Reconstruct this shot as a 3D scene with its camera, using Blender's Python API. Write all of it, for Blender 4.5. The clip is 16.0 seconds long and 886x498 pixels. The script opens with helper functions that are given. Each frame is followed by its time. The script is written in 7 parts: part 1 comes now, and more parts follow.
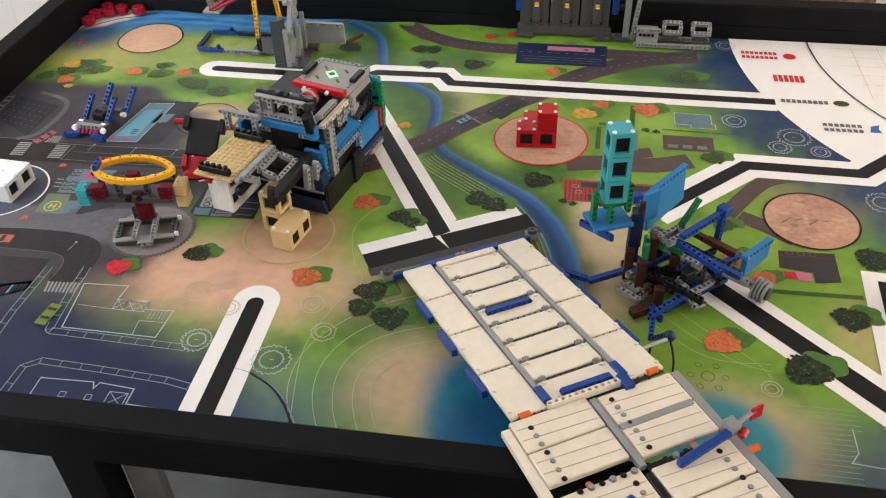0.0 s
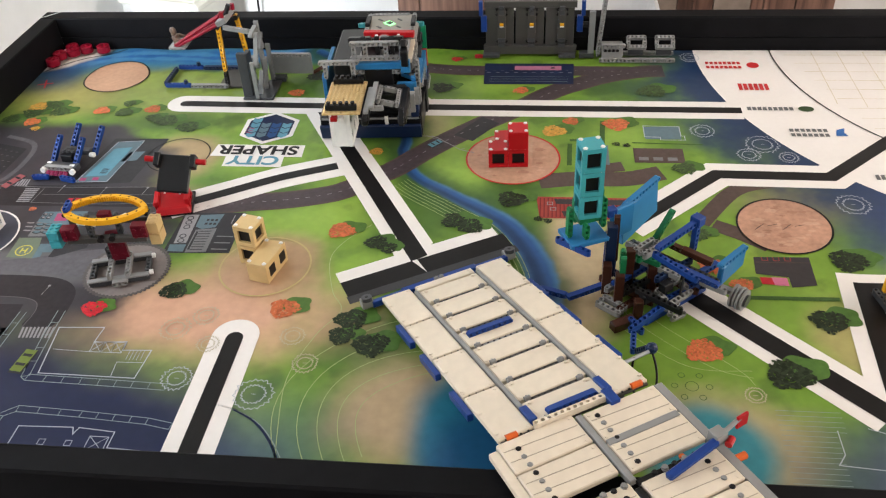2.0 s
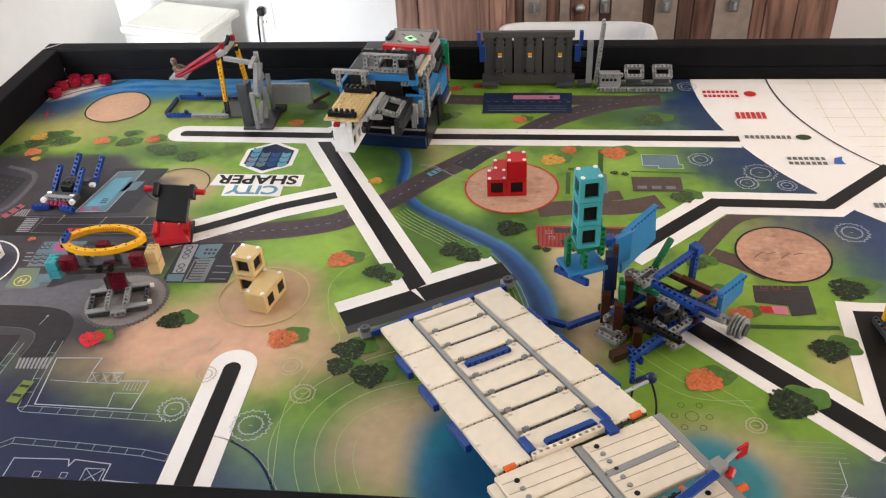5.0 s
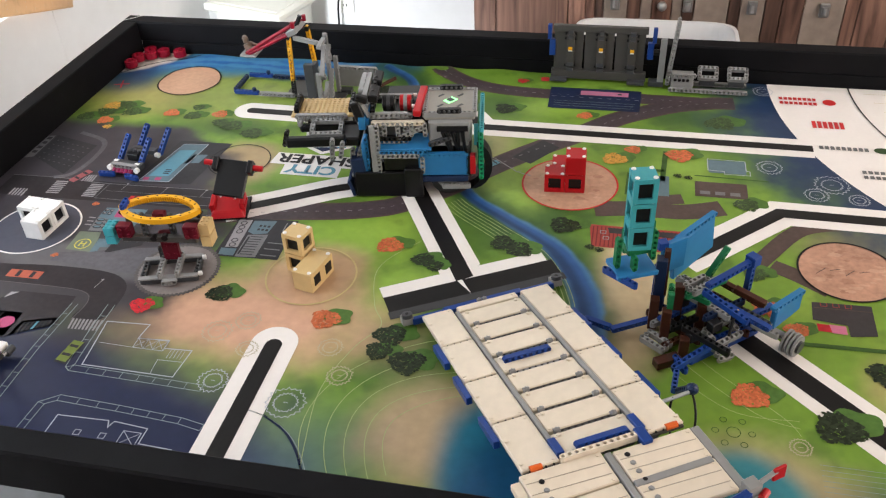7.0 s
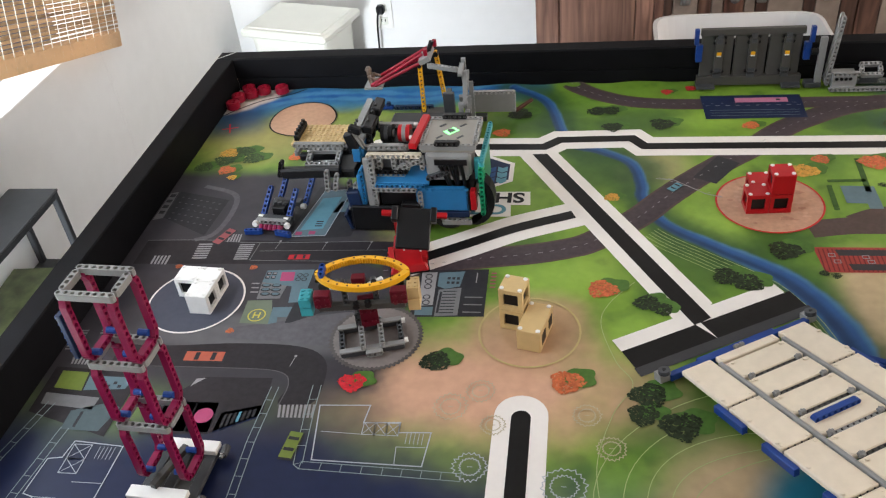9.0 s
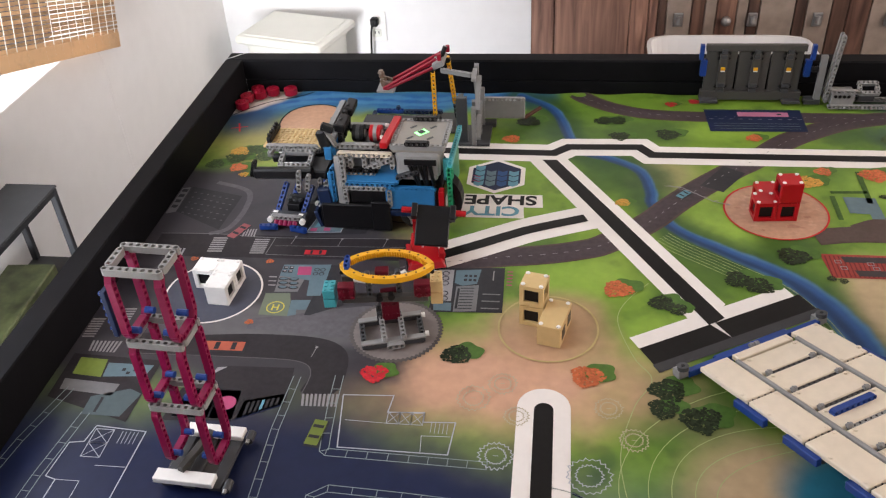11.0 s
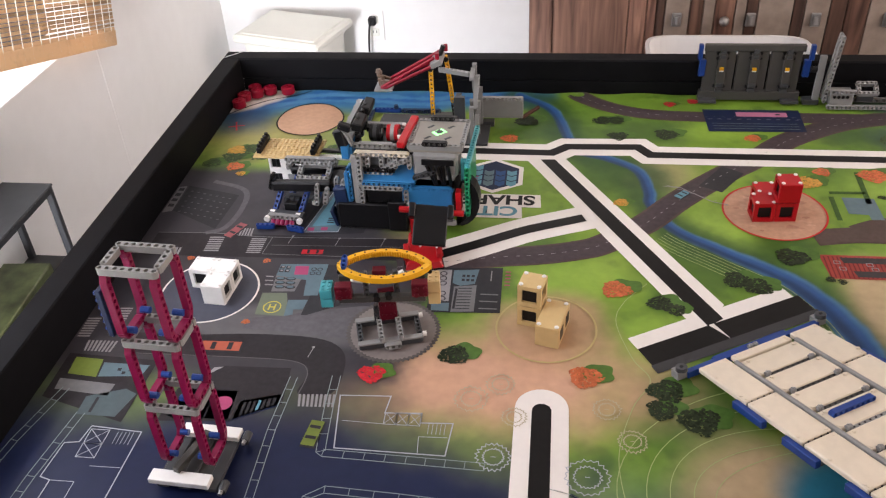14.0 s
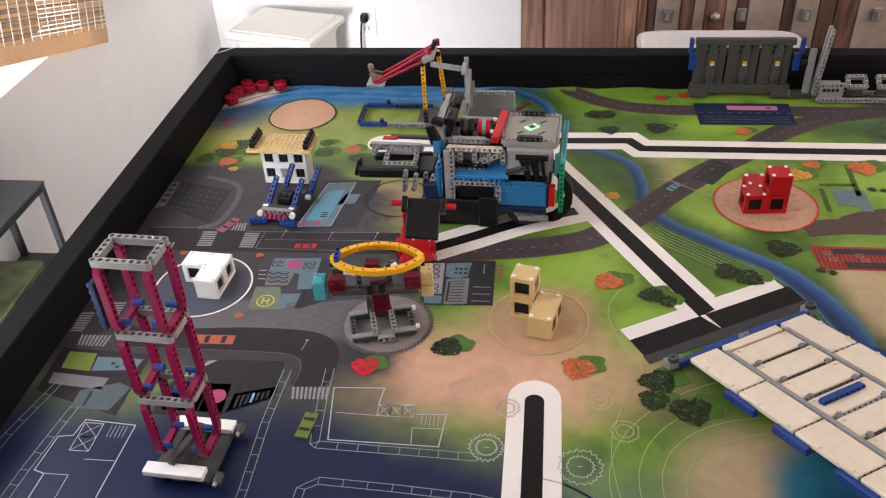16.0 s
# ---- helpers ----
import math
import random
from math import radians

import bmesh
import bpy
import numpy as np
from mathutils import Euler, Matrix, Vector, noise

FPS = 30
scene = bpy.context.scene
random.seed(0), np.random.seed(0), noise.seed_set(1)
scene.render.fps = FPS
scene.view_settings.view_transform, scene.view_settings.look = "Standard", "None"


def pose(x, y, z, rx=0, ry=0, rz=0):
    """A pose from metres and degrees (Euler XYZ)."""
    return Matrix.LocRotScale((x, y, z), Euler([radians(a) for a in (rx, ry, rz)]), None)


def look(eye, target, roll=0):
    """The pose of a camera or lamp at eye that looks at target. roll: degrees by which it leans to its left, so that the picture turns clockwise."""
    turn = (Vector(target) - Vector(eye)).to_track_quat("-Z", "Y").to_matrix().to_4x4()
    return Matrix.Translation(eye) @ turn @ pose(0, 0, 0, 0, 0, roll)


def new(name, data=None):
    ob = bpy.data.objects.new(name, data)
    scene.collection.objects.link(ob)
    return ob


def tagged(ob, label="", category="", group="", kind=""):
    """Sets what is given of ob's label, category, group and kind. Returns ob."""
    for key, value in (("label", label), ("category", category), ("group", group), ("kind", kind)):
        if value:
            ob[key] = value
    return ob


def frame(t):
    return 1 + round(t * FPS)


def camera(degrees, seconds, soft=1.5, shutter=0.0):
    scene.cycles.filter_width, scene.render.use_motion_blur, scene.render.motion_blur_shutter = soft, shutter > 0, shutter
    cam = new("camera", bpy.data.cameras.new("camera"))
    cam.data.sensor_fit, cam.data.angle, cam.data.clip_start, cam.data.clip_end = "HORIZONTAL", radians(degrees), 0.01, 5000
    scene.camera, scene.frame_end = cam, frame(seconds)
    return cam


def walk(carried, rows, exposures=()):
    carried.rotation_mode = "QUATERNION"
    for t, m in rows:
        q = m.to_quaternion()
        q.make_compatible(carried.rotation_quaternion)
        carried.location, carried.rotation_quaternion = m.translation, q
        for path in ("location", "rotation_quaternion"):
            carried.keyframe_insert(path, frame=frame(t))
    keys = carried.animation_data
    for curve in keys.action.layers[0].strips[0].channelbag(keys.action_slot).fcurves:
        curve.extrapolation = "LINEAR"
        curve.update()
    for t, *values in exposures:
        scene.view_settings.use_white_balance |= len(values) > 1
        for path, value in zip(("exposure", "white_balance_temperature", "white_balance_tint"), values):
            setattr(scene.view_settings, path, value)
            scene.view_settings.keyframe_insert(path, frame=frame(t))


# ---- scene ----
cam = camera(54.4, 16.0, 1.2)
PATH = [
    (0, (1.057, -0.549, 0.805), (0.795, 0.968, -0.473), -1.6),
    (0.5, (1.057, -0.545, 0.802), (0.795, 0.973, -0.473), -2.2),
    (1, (1.059, -0.542, 0.807), (0.815, 0.987, -0.459), -3.2),
    (1.5, (1.059, -0.547, 0.802), (0.831, 1.002, -0.443), -3.3),
    (2, (1.058, -0.546, 0.805), (0.843, 1.009, -0.434), -3.4),
    (2.5, (1.06, -0.548, 0.809), (0.852, 1.018, -0.418), -3.5),
    (3, (1.06, -0.551, 0.81), (0.856, 1.031, -0.397), -3.4),
    (3.5, (1.058, -0.551, 0.807), (0.853, 1.041, -0.386), -3.3),
    (4, (1.059, -0.55, 0.807), (0.851, 1.042, -0.385), -3.5),
    (6.3, (1.087, -0.536, 0.806), (0.782, 1.047, -0.377), -2.7),
    (6.5, (1.098, -0.54, 0.803), (0.763, 1.035, -0.382), -2.7),
    (7, (1.091, -0.529, 0.797), (0.712, 1.027, -0.4), -3.0),
    (7.5, (1.012, -0.497, 0.799), (0.628, 1.058, -0.399), -4.6),
    (8, (0.914, -0.475, 0.793), (0.537, 1.082, -0.404), -6.3),
    (8.5, (0.804, -0.453, 0.796), (0.446, 1.104, -0.408), -6.8),
    (9, (0.728, -0.448, 0.797), (0.406, 1.12, -0.402), -6.5),
    (9.2, (0.702, -0.459, 0.789), (0.406, 1.125, -0.395), -5.7),
    (11.5, (0.659, -0.493, 0.786), (0.407, 1.113, -0.38), -3.4),
    (12, (0.662, -0.485, 0.786), (0.407, 1.118, -0.382), -3.7),
    (12.5, (0.658, -0.478, 0.78), (0.412, 1.122, -0.393), -3.4),
    (13, (0.652, -0.484, 0.78), (0.411, 1.121, -0.388), -2.8),
    (13.5, (0.658, -0.488, 0.784), (0.416, 1.12, -0.382), -3.0),
    (14, (0.658, -0.488, 0.783), (0.413, 1.118, -0.384), -3.2),
    (14.5, (0.66, -0.483, 0.781), (0.414, 1.119, -0.391), -3.4),
    (15, (0.655, -0.484, 0.78), (0.415, 1.118, -0.393), -3.1),
    (15.5, (0.655, -0.487, 0.78), (0.42, 1.116, -0.392), -3.0),
    (16, (0.66, -0.496, 0.779), (0.43, 1.109, -0.391), -3.2),
]
walk(cam, [(t, look(eye, target, roll)) for t, eye, target, roll in PATH],
     [(0, 0.48, 6500, 12), (4.2, 0.50, 6550, 14), (6.3, 0.46, 6550, 15), (7.5, 0.45, 6400, 13), (8.5, 0.47, 6350, 11), (9.2, 0.16, 6450, 14), (11.3, 0.25, 6700, 20), (16, 0.28, 6750, 22)])

# ---- light and exposure ----
world = bpy.data.worlds.new("world")
scene.world = world
world.use_nodes = True
wn = world.node_tree
sky = wn.nodes.new("ShaderNodeTexSky")
sky.sky_type = "NISHITA"
sky.sun_disc = False
sky.sun_elevation, sky.sun_rotation = radians(42), radians(-75)
wn.links.new(sky.outputs[0], wn.nodes["Background"].inputs[0])
wn.nodes["Background"].inputs[1].default_value = 0.12


def area(name, eye, target, sx, sy, watts, col):
    d = bpy.data.lights.new(name, "AREA")
    d.shape, d.size, d.size_y, d.energy, d.color = "RECTANGLE", sx, sy, watts, col
    ob = new(name, d)
    ob.matrix_world = look(eye, target)
    return ob


sun = new("sun", bpy.data.lights.new("sun", "SUN"))
sun.data.energy, sun.data.angle, sun.data.color = 3.0, radians(0.5), (1.0, 0.94, 0.85)
sun.matrix_world = look((-6, 2.2, 5.0), (0, 1.5, 0))
area("window_daylight", (-0.80, 0.1, 0.92), (0.8, 0.6, 0.0), 3.2, 1.0, 33, (0.84, 0.93, 1.0))
# Unseen lamp added low at the front left to brighten the left wall.
area("left_wall_wash", (-0.40, -1.22, -0.10), (-0.50, 1.6, -0.1), 0.46, 1.2, 120, (0.90, 0.97, 1.0))
# Two added fill lamps, behind the camera and at right; their openings are assumed.
area("camera_side_fill", (1.2, -2.55, 1.10), (1.2, 0.3, -0.05), 3.2, 1.4, 11, (1.0, 0.82, 0.66))
area("right_side_fill", (3.75, 0.6, 0.7), (1.0, 0.4, -0.1), 2.2, 1.6, 66, (1.0, 0.87, 0.75))

# ---- materials ----
MATS = {}


def srgb(r, g, b):
    return tuple(((c / 255 + 0.055) / 1.055) ** 2.4 if c > 10 else c / 255 / 12.92 for c in (r, g, b))


def material(name, col, rough=0.4, metal=0.0, var=0.12, scale=60.0, bump=0.1, rand=0.0, island=0.0, spec=0.5, trans=0.0, emit=None, detail=6.0):
    """A surface with colour variation at two scales and fine relief."""
    if name in MATS:
        return MATS[name]
    m = bpy.data.materials.new(name)
    m.use_nodes = True
    nt = m.node_tree
    b = nt.nodes["Principled BSDF"]
    b.inputs["Roughness"].default_value = rough
    b.inputs["Metallic"].default_value = metal
    b.inputs["Specular IOR Level"].default_value = spec
    b.inputs["Transmission Weight"].default_value = trans
    tc = nt.nodes.new("ShaderNodeTexCoord")
    n1 = nt.nodes.new("ShaderNodeTexNoise")
    n1.inputs["Scale"].default_value, n1.inputs["Detail"].default_value = scale, detail
    n2 = nt.nodes.new("ShaderNodeTexNoise")
    n2.inputs["Scale"].default_value, n2.inputs["Detail"].default_value = scale * 0.12, 3.0
    for n in (n1, n2):
        nt.links.new(tc.outputs["Object"], n.inputs["Vector"])
    add = nt.nodes.new("ShaderNodeMath")
    add.operation = "ADD"
    nt.links.new(n1.outputs["Fac"], add.inputs[0])
    nt.links.new(n2.outputs["Fac"], add.inputs[1])
    src = add.outputs[0]
    if rand or island:
        src_node = nt.nodes.new("ShaderNodeObjectInfo" if rand else "ShaderNodeNewGeometry")
        out = src_node.outputs["Random" if rand else "Random Per Island"]
        ma = nt.nodes.new("ShaderNodeMath")
        ma.operation = "MULTIPLY_ADD"
        nt.links.new(out, ma.inputs[0])
        ma.inputs[1].default_value = (rand or island) * 2
        nt.links.new(src, ma.inputs[2])
        sub = nt.nodes.new("ShaderNodeMath")
        sub.operation = "SUBTRACT"
        nt.links.new(ma.outputs[0], sub.inputs[0])
        sub.inputs[1].default_value = (rand or island)
        src = sub.outputs[0]
    mr = nt.nodes.new("ShaderNodeMapRange")
    mr.inputs["From Min"].default_value, mr.inputs["From Max"].default_value = 0.6, 1.4
    mr.inputs["To Min"].default_value, mr.inputs["To Max"].default_value = 1 - var, 1 + var
    nt.links.new(src, mr.inputs["Value"])
    mul = nt.nodes.new("ShaderNodeVectorMath")
    mul.operation = "SCALE"
    mul.inputs[0].default_value = col[:3]
    nt.links.new(mr.outputs[0], mul.inputs["Scale"])
    nt.links.new(mul.outputs[0], b.inputs["Base Color"])
    if bump:
        bp = nt.nodes.new("ShaderNodeBump")
        bp.inputs["Strength"].default_value, bp.inputs["Distance"].default_value = bump, 0.001
        nt.links.new(n1.outputs["Fac"], bp.inputs["Height"])
        nt.links.new(bp.outputs[0], b.inputs["Normal"])
    if emit:
        b.inputs["Emission Color"].default_value = (*emit[0], 1)
        b.inputs["Emission Strength"].default_value = emit[1]
    MATS[name] = m
    return m


def plastic(name, col, rough=0.32):
    return material(name, col, rough, var=0.07, scale=90, bump=0.03, rand=0.03, spec=0.26)


BLACK = plastic("black plastic", (0.007, 0.007, 0.008), 0.36)
LGREY = plastic("light grey plastic", (0.25, 0.25, 0.245))
DGREY = plastic("dark grey plastic", (0.055, 0.058, 0.062))
SLATE = plastic("brownish dark grey plastic", (0.062, 0.06, 0.055), 0.4)
BLUE = plastic("blue plastic", (0.010, 0.045, 0.22))
NAVY = plastic("dark blue plastic", (0.010, 0.022, 0.065))
AZURE = plastic("azure plastic", (0.02, 0.16, 0.36))
TEAL = plastic("turquoise plastic", (0.05, 0.33, 0.37))
GREEN = plastic("green plastic", (0.01, 0.16, 0.06))
SEAGREEN = plastic("bright green plastic", (0.01, 0.26, 0.12))
RED = plastic("red plastic", (0.42, 0.008, 0.012))
CRIMSON = plastic("crimson plastic", (0.27, 0.006, 0.022))
MAGENTA = plastic("magenta plastic", (0.21, 0.006, 0.05))
DRED = plastic("dark red plastic", (0.12, 0.006, 0.016))
YELLOW = plastic("yellow plastic", (0.72, 0.36, 0.012))
TAN = plastic("tan plastic", (0.60, 0.43, 0.20))
WHITE = plastic("white plastic", (0.72, 0.63, 0.50))
PURE = plastic("bright white plastic", (0.82, 0.81, 0.78))
ORANGE = plastic("orange plastic", (0.65, 0.12, 0.02))
BROWN = plastic("reddish brown plastic", (0.055, 0.018, 0.010))
RUBBER = material("black rubber", (0.012, 0.012, 0.012), 0.75, bump=0.2)
METAL = material("grey metal", (0.4, 0.4, 0.4), 0.35, metal=0.9)
SMOKE = material("translucent dark", (0.02, 0.02, 0.022), 0.15)
LED = material("green status light", (0.2, 0.8, 0.25), 0.3, emit=((0.25, 1.0, 0.3), 1.5))
RIMMAT = material("black painted wood", (0.006, 0.006, 0.007), 0.6, var=0.35, scale=25, bump=0.25, spec=0.08)
WALLMAT = material("white painted plaster", (0.80, 0.80, 0.79), 0.85, var=0.03, scale=18, bump=0.15)
FLOORMAT = material("grey stone floor", (0.055, 0.055, 0.056), 0.5, var=0.5, scale=14, bump=0.3)


def wood_material():
    m = bpy.data.materials.new("dark hardwood")
    m.use_nodes = True
    nt = m.node_tree
    b = nt.nodes["Principled BSDF"]
    b.inputs["Roughness"].default_value = 0.42
    tc = nt.nodes.new("ShaderNodeTexCoord")
    mp = nt.nodes.new("ShaderNodeMapping")
    mp.inputs["Scale"].default_value = (14, 14, 1.1)
    oi = nt.nodes.new("ShaderNodeObjectInfo")
    ad = nt.nodes.new("ShaderNodeVectorMath")
    ad.operation = "ADD"
    sc = nt.nodes.new("ShaderNodeVectorMath")
    sc.operation = "SCALE"
    sc.inputs[0].default_value = (9.0, 5.0, 7.0)
    nt.links.new(oi.outputs["Random"], sc.inputs["Scale"])
    nt.links.new(tc.outputs["Object"], ad.inputs[0])
    nt.links.new(sc.outputs[0], ad.inputs[1])
    nt.links.new(ad.outputs[0], mp.inputs["Vector"])
    n = nt.nodes.new("ShaderNodeTexNoise")
    n.inputs["Scale"].default_value, n.inputs["Detail"].default_value, n.inputs["Distortion"].default_value = 2.2, 8, 1.2
    nt.links.new(mp.outputs[0], n.inputs["Vector"])
    cr = nt.nodes.new("ShaderNodeValToRGB")
    cr.color_ramp.elements[0].position, cr.color_ramp.elements[0].color = 0.3, (0.045, 0.020, 0.014, 1)
    cr.color_ramp.elements[1].position, cr.color_ramp.elements[1].color = 0.72, (0.22, 0.12, 0.085, 1)
    nt.links.new(n.outputs["Fac"], cr.inputs[0])
    hs = nt.nodes.new("ShaderNodeHueSaturation")
    mr = nt.nodes.new("ShaderNodeMapRange")
    mr.inputs["To Min"].default_value, mr.inputs["To Max"].default_value = 0.45, 1.9
    nt.links.new(oi.outputs["Random"], mr.inputs["Value"])
    nt.links.new(mr.outputs[0], hs.inputs["Value"])
    nt.links.new(cr.outputs[0], hs.inputs["Color"])
    nt.links.new(hs.outputs[0], b.inputs["Base Color"])
    bp = nt.nodes.new("ShaderNodeBump")
    bp.inputs["Strength"].default_value, bp.inputs["Distance"].default_value = 0.2, 0.002
    nt.links.new(n.outputs["Fac"], bp.inputs["Height"])
    nt.links.new(bp.outputs[0], b.inputs["Normal"])
    return m


WOOD = wood_material()

# ---- mesh helpers ----
U = 0.008
CACHE = {}


def thing(name, m, label, category, group=""):
    ob = new(name)
    ob.empty_display_size = 0.01
    ob.matrix_basis = m
    return tagged(ob, label, category, group)


def part(name, bm, mat, parent, label="", m=None):
    if isinstance(bm, bpy.types.Mesh):
        me = bm
    else:
        me = bpy.data.meshes.new(name)
        bm.to_mesh(me)
        bm.free()
        me.materials.append(mat)
    ob = new(name, me)
    if parent:
        ob.parent = parent
    if m is not None:
        ob.matrix_basis = m
    if label:
        ob["label"] = label
    return ob


def frame_of(p, d, h):
    """A matrix at p with its x axis along d and its z axis along h."""
    d, h = Vector(d).normalized(), Vector(h).normalized()
    y = h.cross(d).normalized()
    h = d.cross(y)
    m = Matrix((d, y, h)).transposed().to_4x4()
    m.translation = Vector(p)
    return m


def add_box(bm, size, m=None, bevel=0.0):
    r = bmesh.ops.create_cube(bm, size=1.0, matrix=(m or Matrix()) @ Matrix.Diagonal((*size, 1)))
    if bevel:
        es = list({e for v in r["verts"] for e in v.link_edges})
        bmesh.ops.bevel(bm, geom=es, offset=bevel, segments=1, affect="EDGES")
    return bm


def add_cyl(bm, r, h, m=None, seg=12, r2=None):
    bmesh.ops.create_cone(bm, cap_ends=True, segments=seg, radius1=r, radius2=r if r2 is None else r2, depth=h, matrix=m or Matrix())
    return bm


def block(name, mat, size, at, parent, rot=None, bevel=0.0007, label=""):
    """A bevelled block with size and centre in metres."""
    key = ("block", mat.name, tuple(round(s, 5) for s in size), bevel)
    if key not in CACHE:
        bm = add_box(bmesh.new(), size, bevel=bevel)
        me = bpy.data.meshes.new(name)
        bm.to_mesh(me)
        bm.free()
        me.materials.append(mat)
        CACHE[key] = me
    m = Matrix.Translation(at) @ (rot.to_4x4() if rot is not None else Matrix())
    return part(name, CACHE[key], mat, parent, label, m)


def rod(name, mat, p, q, r, parent, seg=10, label=""):
    """A round bar from p to q."""
    p, q = Vector(p), Vector(q)
    bm = bmesh.new()
    add_cyl(bm, r, (q - p).length, seg=seg)
    m = Matrix.Translation((p + q) / 2) @ (q - p).to_track_quat("Z", "Y").to_matrix().to_4x4()
    return part(name, bm, mat, parent, label, m)


def beam_data(n, thick=0.0077):
    vs, fs = [], []
    for i in range(n):
        base = len(vs)
        for z in (thick / 2, -thick / 2):
            for k in range(8):
                a = k * math.pi / 4
                c, s = math.cos(a), math.sin(a)
                if (i == 0 and c < -0.1) or (i == n - 1 and c > 0.1):
                    x, y = 0.0037 * c, 0.0037 * s
                else:
                    x = 0.004 * (0 if abs(c) < 0.1 else math.copysign(1, c))
                    y = 0.0037 * (0 if abs(s) < 0.1 else math.copysign(1, s))
                vs.append((i * U + x, y, z))
            for k in range(8):
                a = k * math.pi / 4
                vs.append((i * U + 0.0025 * math.cos(a), 0.0025 * math.sin(a), z))
        for k in range(8):
            j = (k + 1) % 8
            fs.append((base + k, base + j, base + 8 + j, base + 8 + k))
            fs.append((base + 16 + j, base + 16 + k, base + 24 + k, base + 24 + j))
            fs.append((base + 8 + k, base + 8 + j, base + 24 + j, base + 24 + k))
            if (k in (7, 0) and i < n - 1) or (k in (3, 4) and i > 0):
                continue
            fs.append((base + j, base + k, base + 16 + k, base + 16 + j))
    return vs, fs


def joined(key, mat, pieces):
    """One mesh of several (verts, faces, matrix) pieces."""
    k = ("joined", key, mat.name)
    if k not in CACHE:
        vs, fs = [], []
        for v, f, m in pieces:
            o = len(vs)
            vs += [tuple(m @ Vector(p)) for p in v]
            fs += [tuple(i + o for i in q) for q in f]
        me = bpy.data.meshes.new(str(key))
        me.from_pydata(vs, [], fs)
        bm = bmesh.new()
        bm.from_mesh(me)
        bmesh.ops.remove_doubles(bm, verts=bm.verts, dist=0.00002)
        bm.to_mesh(me)
        bm.free()
        me.materials.append(mat)
        CACHE[k] = me
    return CACHE[k]


def beam(mat, n, p, d, h, parent, name="beam", label=""):
    """A studless beam with n holes: first hole at p (metres), along d, holes along h."""
    me = joined(("beam", n), mat, [(*beam_data(n), Matrix())])
    return part(name, me, mat, parent, label, frame_of(p, d, h))


def open_frame(mat, n, m_, p, d, h, parent, name="open_frame", label=""):
    """A rectangular frame of n by m_ holes with its corner hole at p."""
    long, short = beam_data(n), beam_data(m_ - 2)
    pcs = [(*long, Matrix()), (*long, Matrix.Translation((0, (m_ - 1) * U, 0)))]
    for x in (0, n - 1):
        pcs.append((*short, Matrix.Translation((x * U, U, 0)) @ Matrix.Rotation(math.pi / 2, 4, "Z")))
    me = joined(("frame", n, m_), mat, pcs)
    return part(name, me, mat, parent, label, frame_of(p, d, h))


def pin(mat, p, h, parent, r=0.0024, length=0.009, name="pin"):
    k = ("pin", mat.name, r, length)
    if k not in CACHE:
        bm = add_cyl(bmesh.new(), r, length, seg=8)
        add_cyl(bm, r * 1.25, length * 0.15, seg=8)
        me = bpy.data.meshes.new(name)
        bm.to_mesh(me)
        bm.free()
        me.materials.append(mat)
        CACHE[k] = me
    m = Matrix.Translation(p) @ Vector(h).to_track_quat("Z", "Y").to_matrix().to_4x4()
    return part(name, CACHE[k], mat, parent, "", m)

# ---- room ----
FLOOR = -0.78


def slab(name, size, at, mat, kind="structure", label="", bevel=0.002):
    bm = add_box(bmesh.new(), size, bevel=bevel)
    ob = part(name, bm, mat, None, label, Matrix.Translation(at))
    return tagged(ob, kind=kind)


slab("floor", (9.0, 9.0, 0.1), (1.6, 0.0, FLOOR - 0.05), FLOORMAT, label="grey mottled stone floor")
slab("ceiling", (9.0, 9.0, 0.1), (1.6, 0.0, FLOOR + 2.65), WALLMAT, label="white painted ceiling")
slab("wall_back", (6.0, 0.12, 2.6), (2.2, 2.76, FLOOR + 1.3), WALLMAT, label="white painted wall behind the table")
slab("wall_right", (0.12, 1.8, 2.6), (3.9, 1.85, FLOOR + 1.3), WALLMAT, label="white painted side wall")
# Low wall below the gap assumed for the right-hand fill lamp.
slab("wall_right_low", (0.12, 3.7, 0.6), (3.9, -0.9, FLOOR + 0.3), WALLMAT, label="unseen low white wall under an assumed opening")
slab("wall_front", (0.10, 1.5, 2.6), (0.25, -2.05, FLOOR + 1.3), WALLMAT, label="white painted return wall")
# Unseen wall added to block the left-wall lamp from the table border.
slab("wall_return", (0.06, 1.05, 2.6), (-0.12, -0.75, FLOOR + 1.3), WALLMAT, label="unseen white wall that keeps an added lamp off the table")
# Unseen header added over the left-wall lamp; no door is built here.
slab("wall_front_top", (0.98, 0.12, 0.7), (-0.29, -1.36, FLOOR + 2.25), WALLMAT, label="unseen white wall above the added left-wall lamp")
slab("wall_front_side", (1.1, 0.12, 2.6), (3.3, -2.75, FLOOR + 1.3), WALLMAT, label="white painted wall")
# the window wall, with its opening
slab("wall_left", (0.12, 2.75, 1.06), (-0.72, -0.605, FLOOR + 0.53), WALLMAT, label="white painted wall by the window")
slab("wall_left_low", (0.12, 0.96, 0.68), (-0.72, 1.25, FLOOR + 0.34), WALLMAT, label="white painted wall under the window")
slab("wall_left_corner", (0.12, 0.99, 2.6), (-0.72, 2.225, FLOOR + 1.30), WALLMAT, label="white painted wall by the corner")
slab("wall_left_top", (0.12, 3.7, 0.3), (-0.72, -0.13, FLOOR + 2.45), WALLMAT, label="white painted wall over the window")

# ---- table ----
RIM_H, RIM_W = 0.072, 0.038
TX, TY = 2.362, 1.146


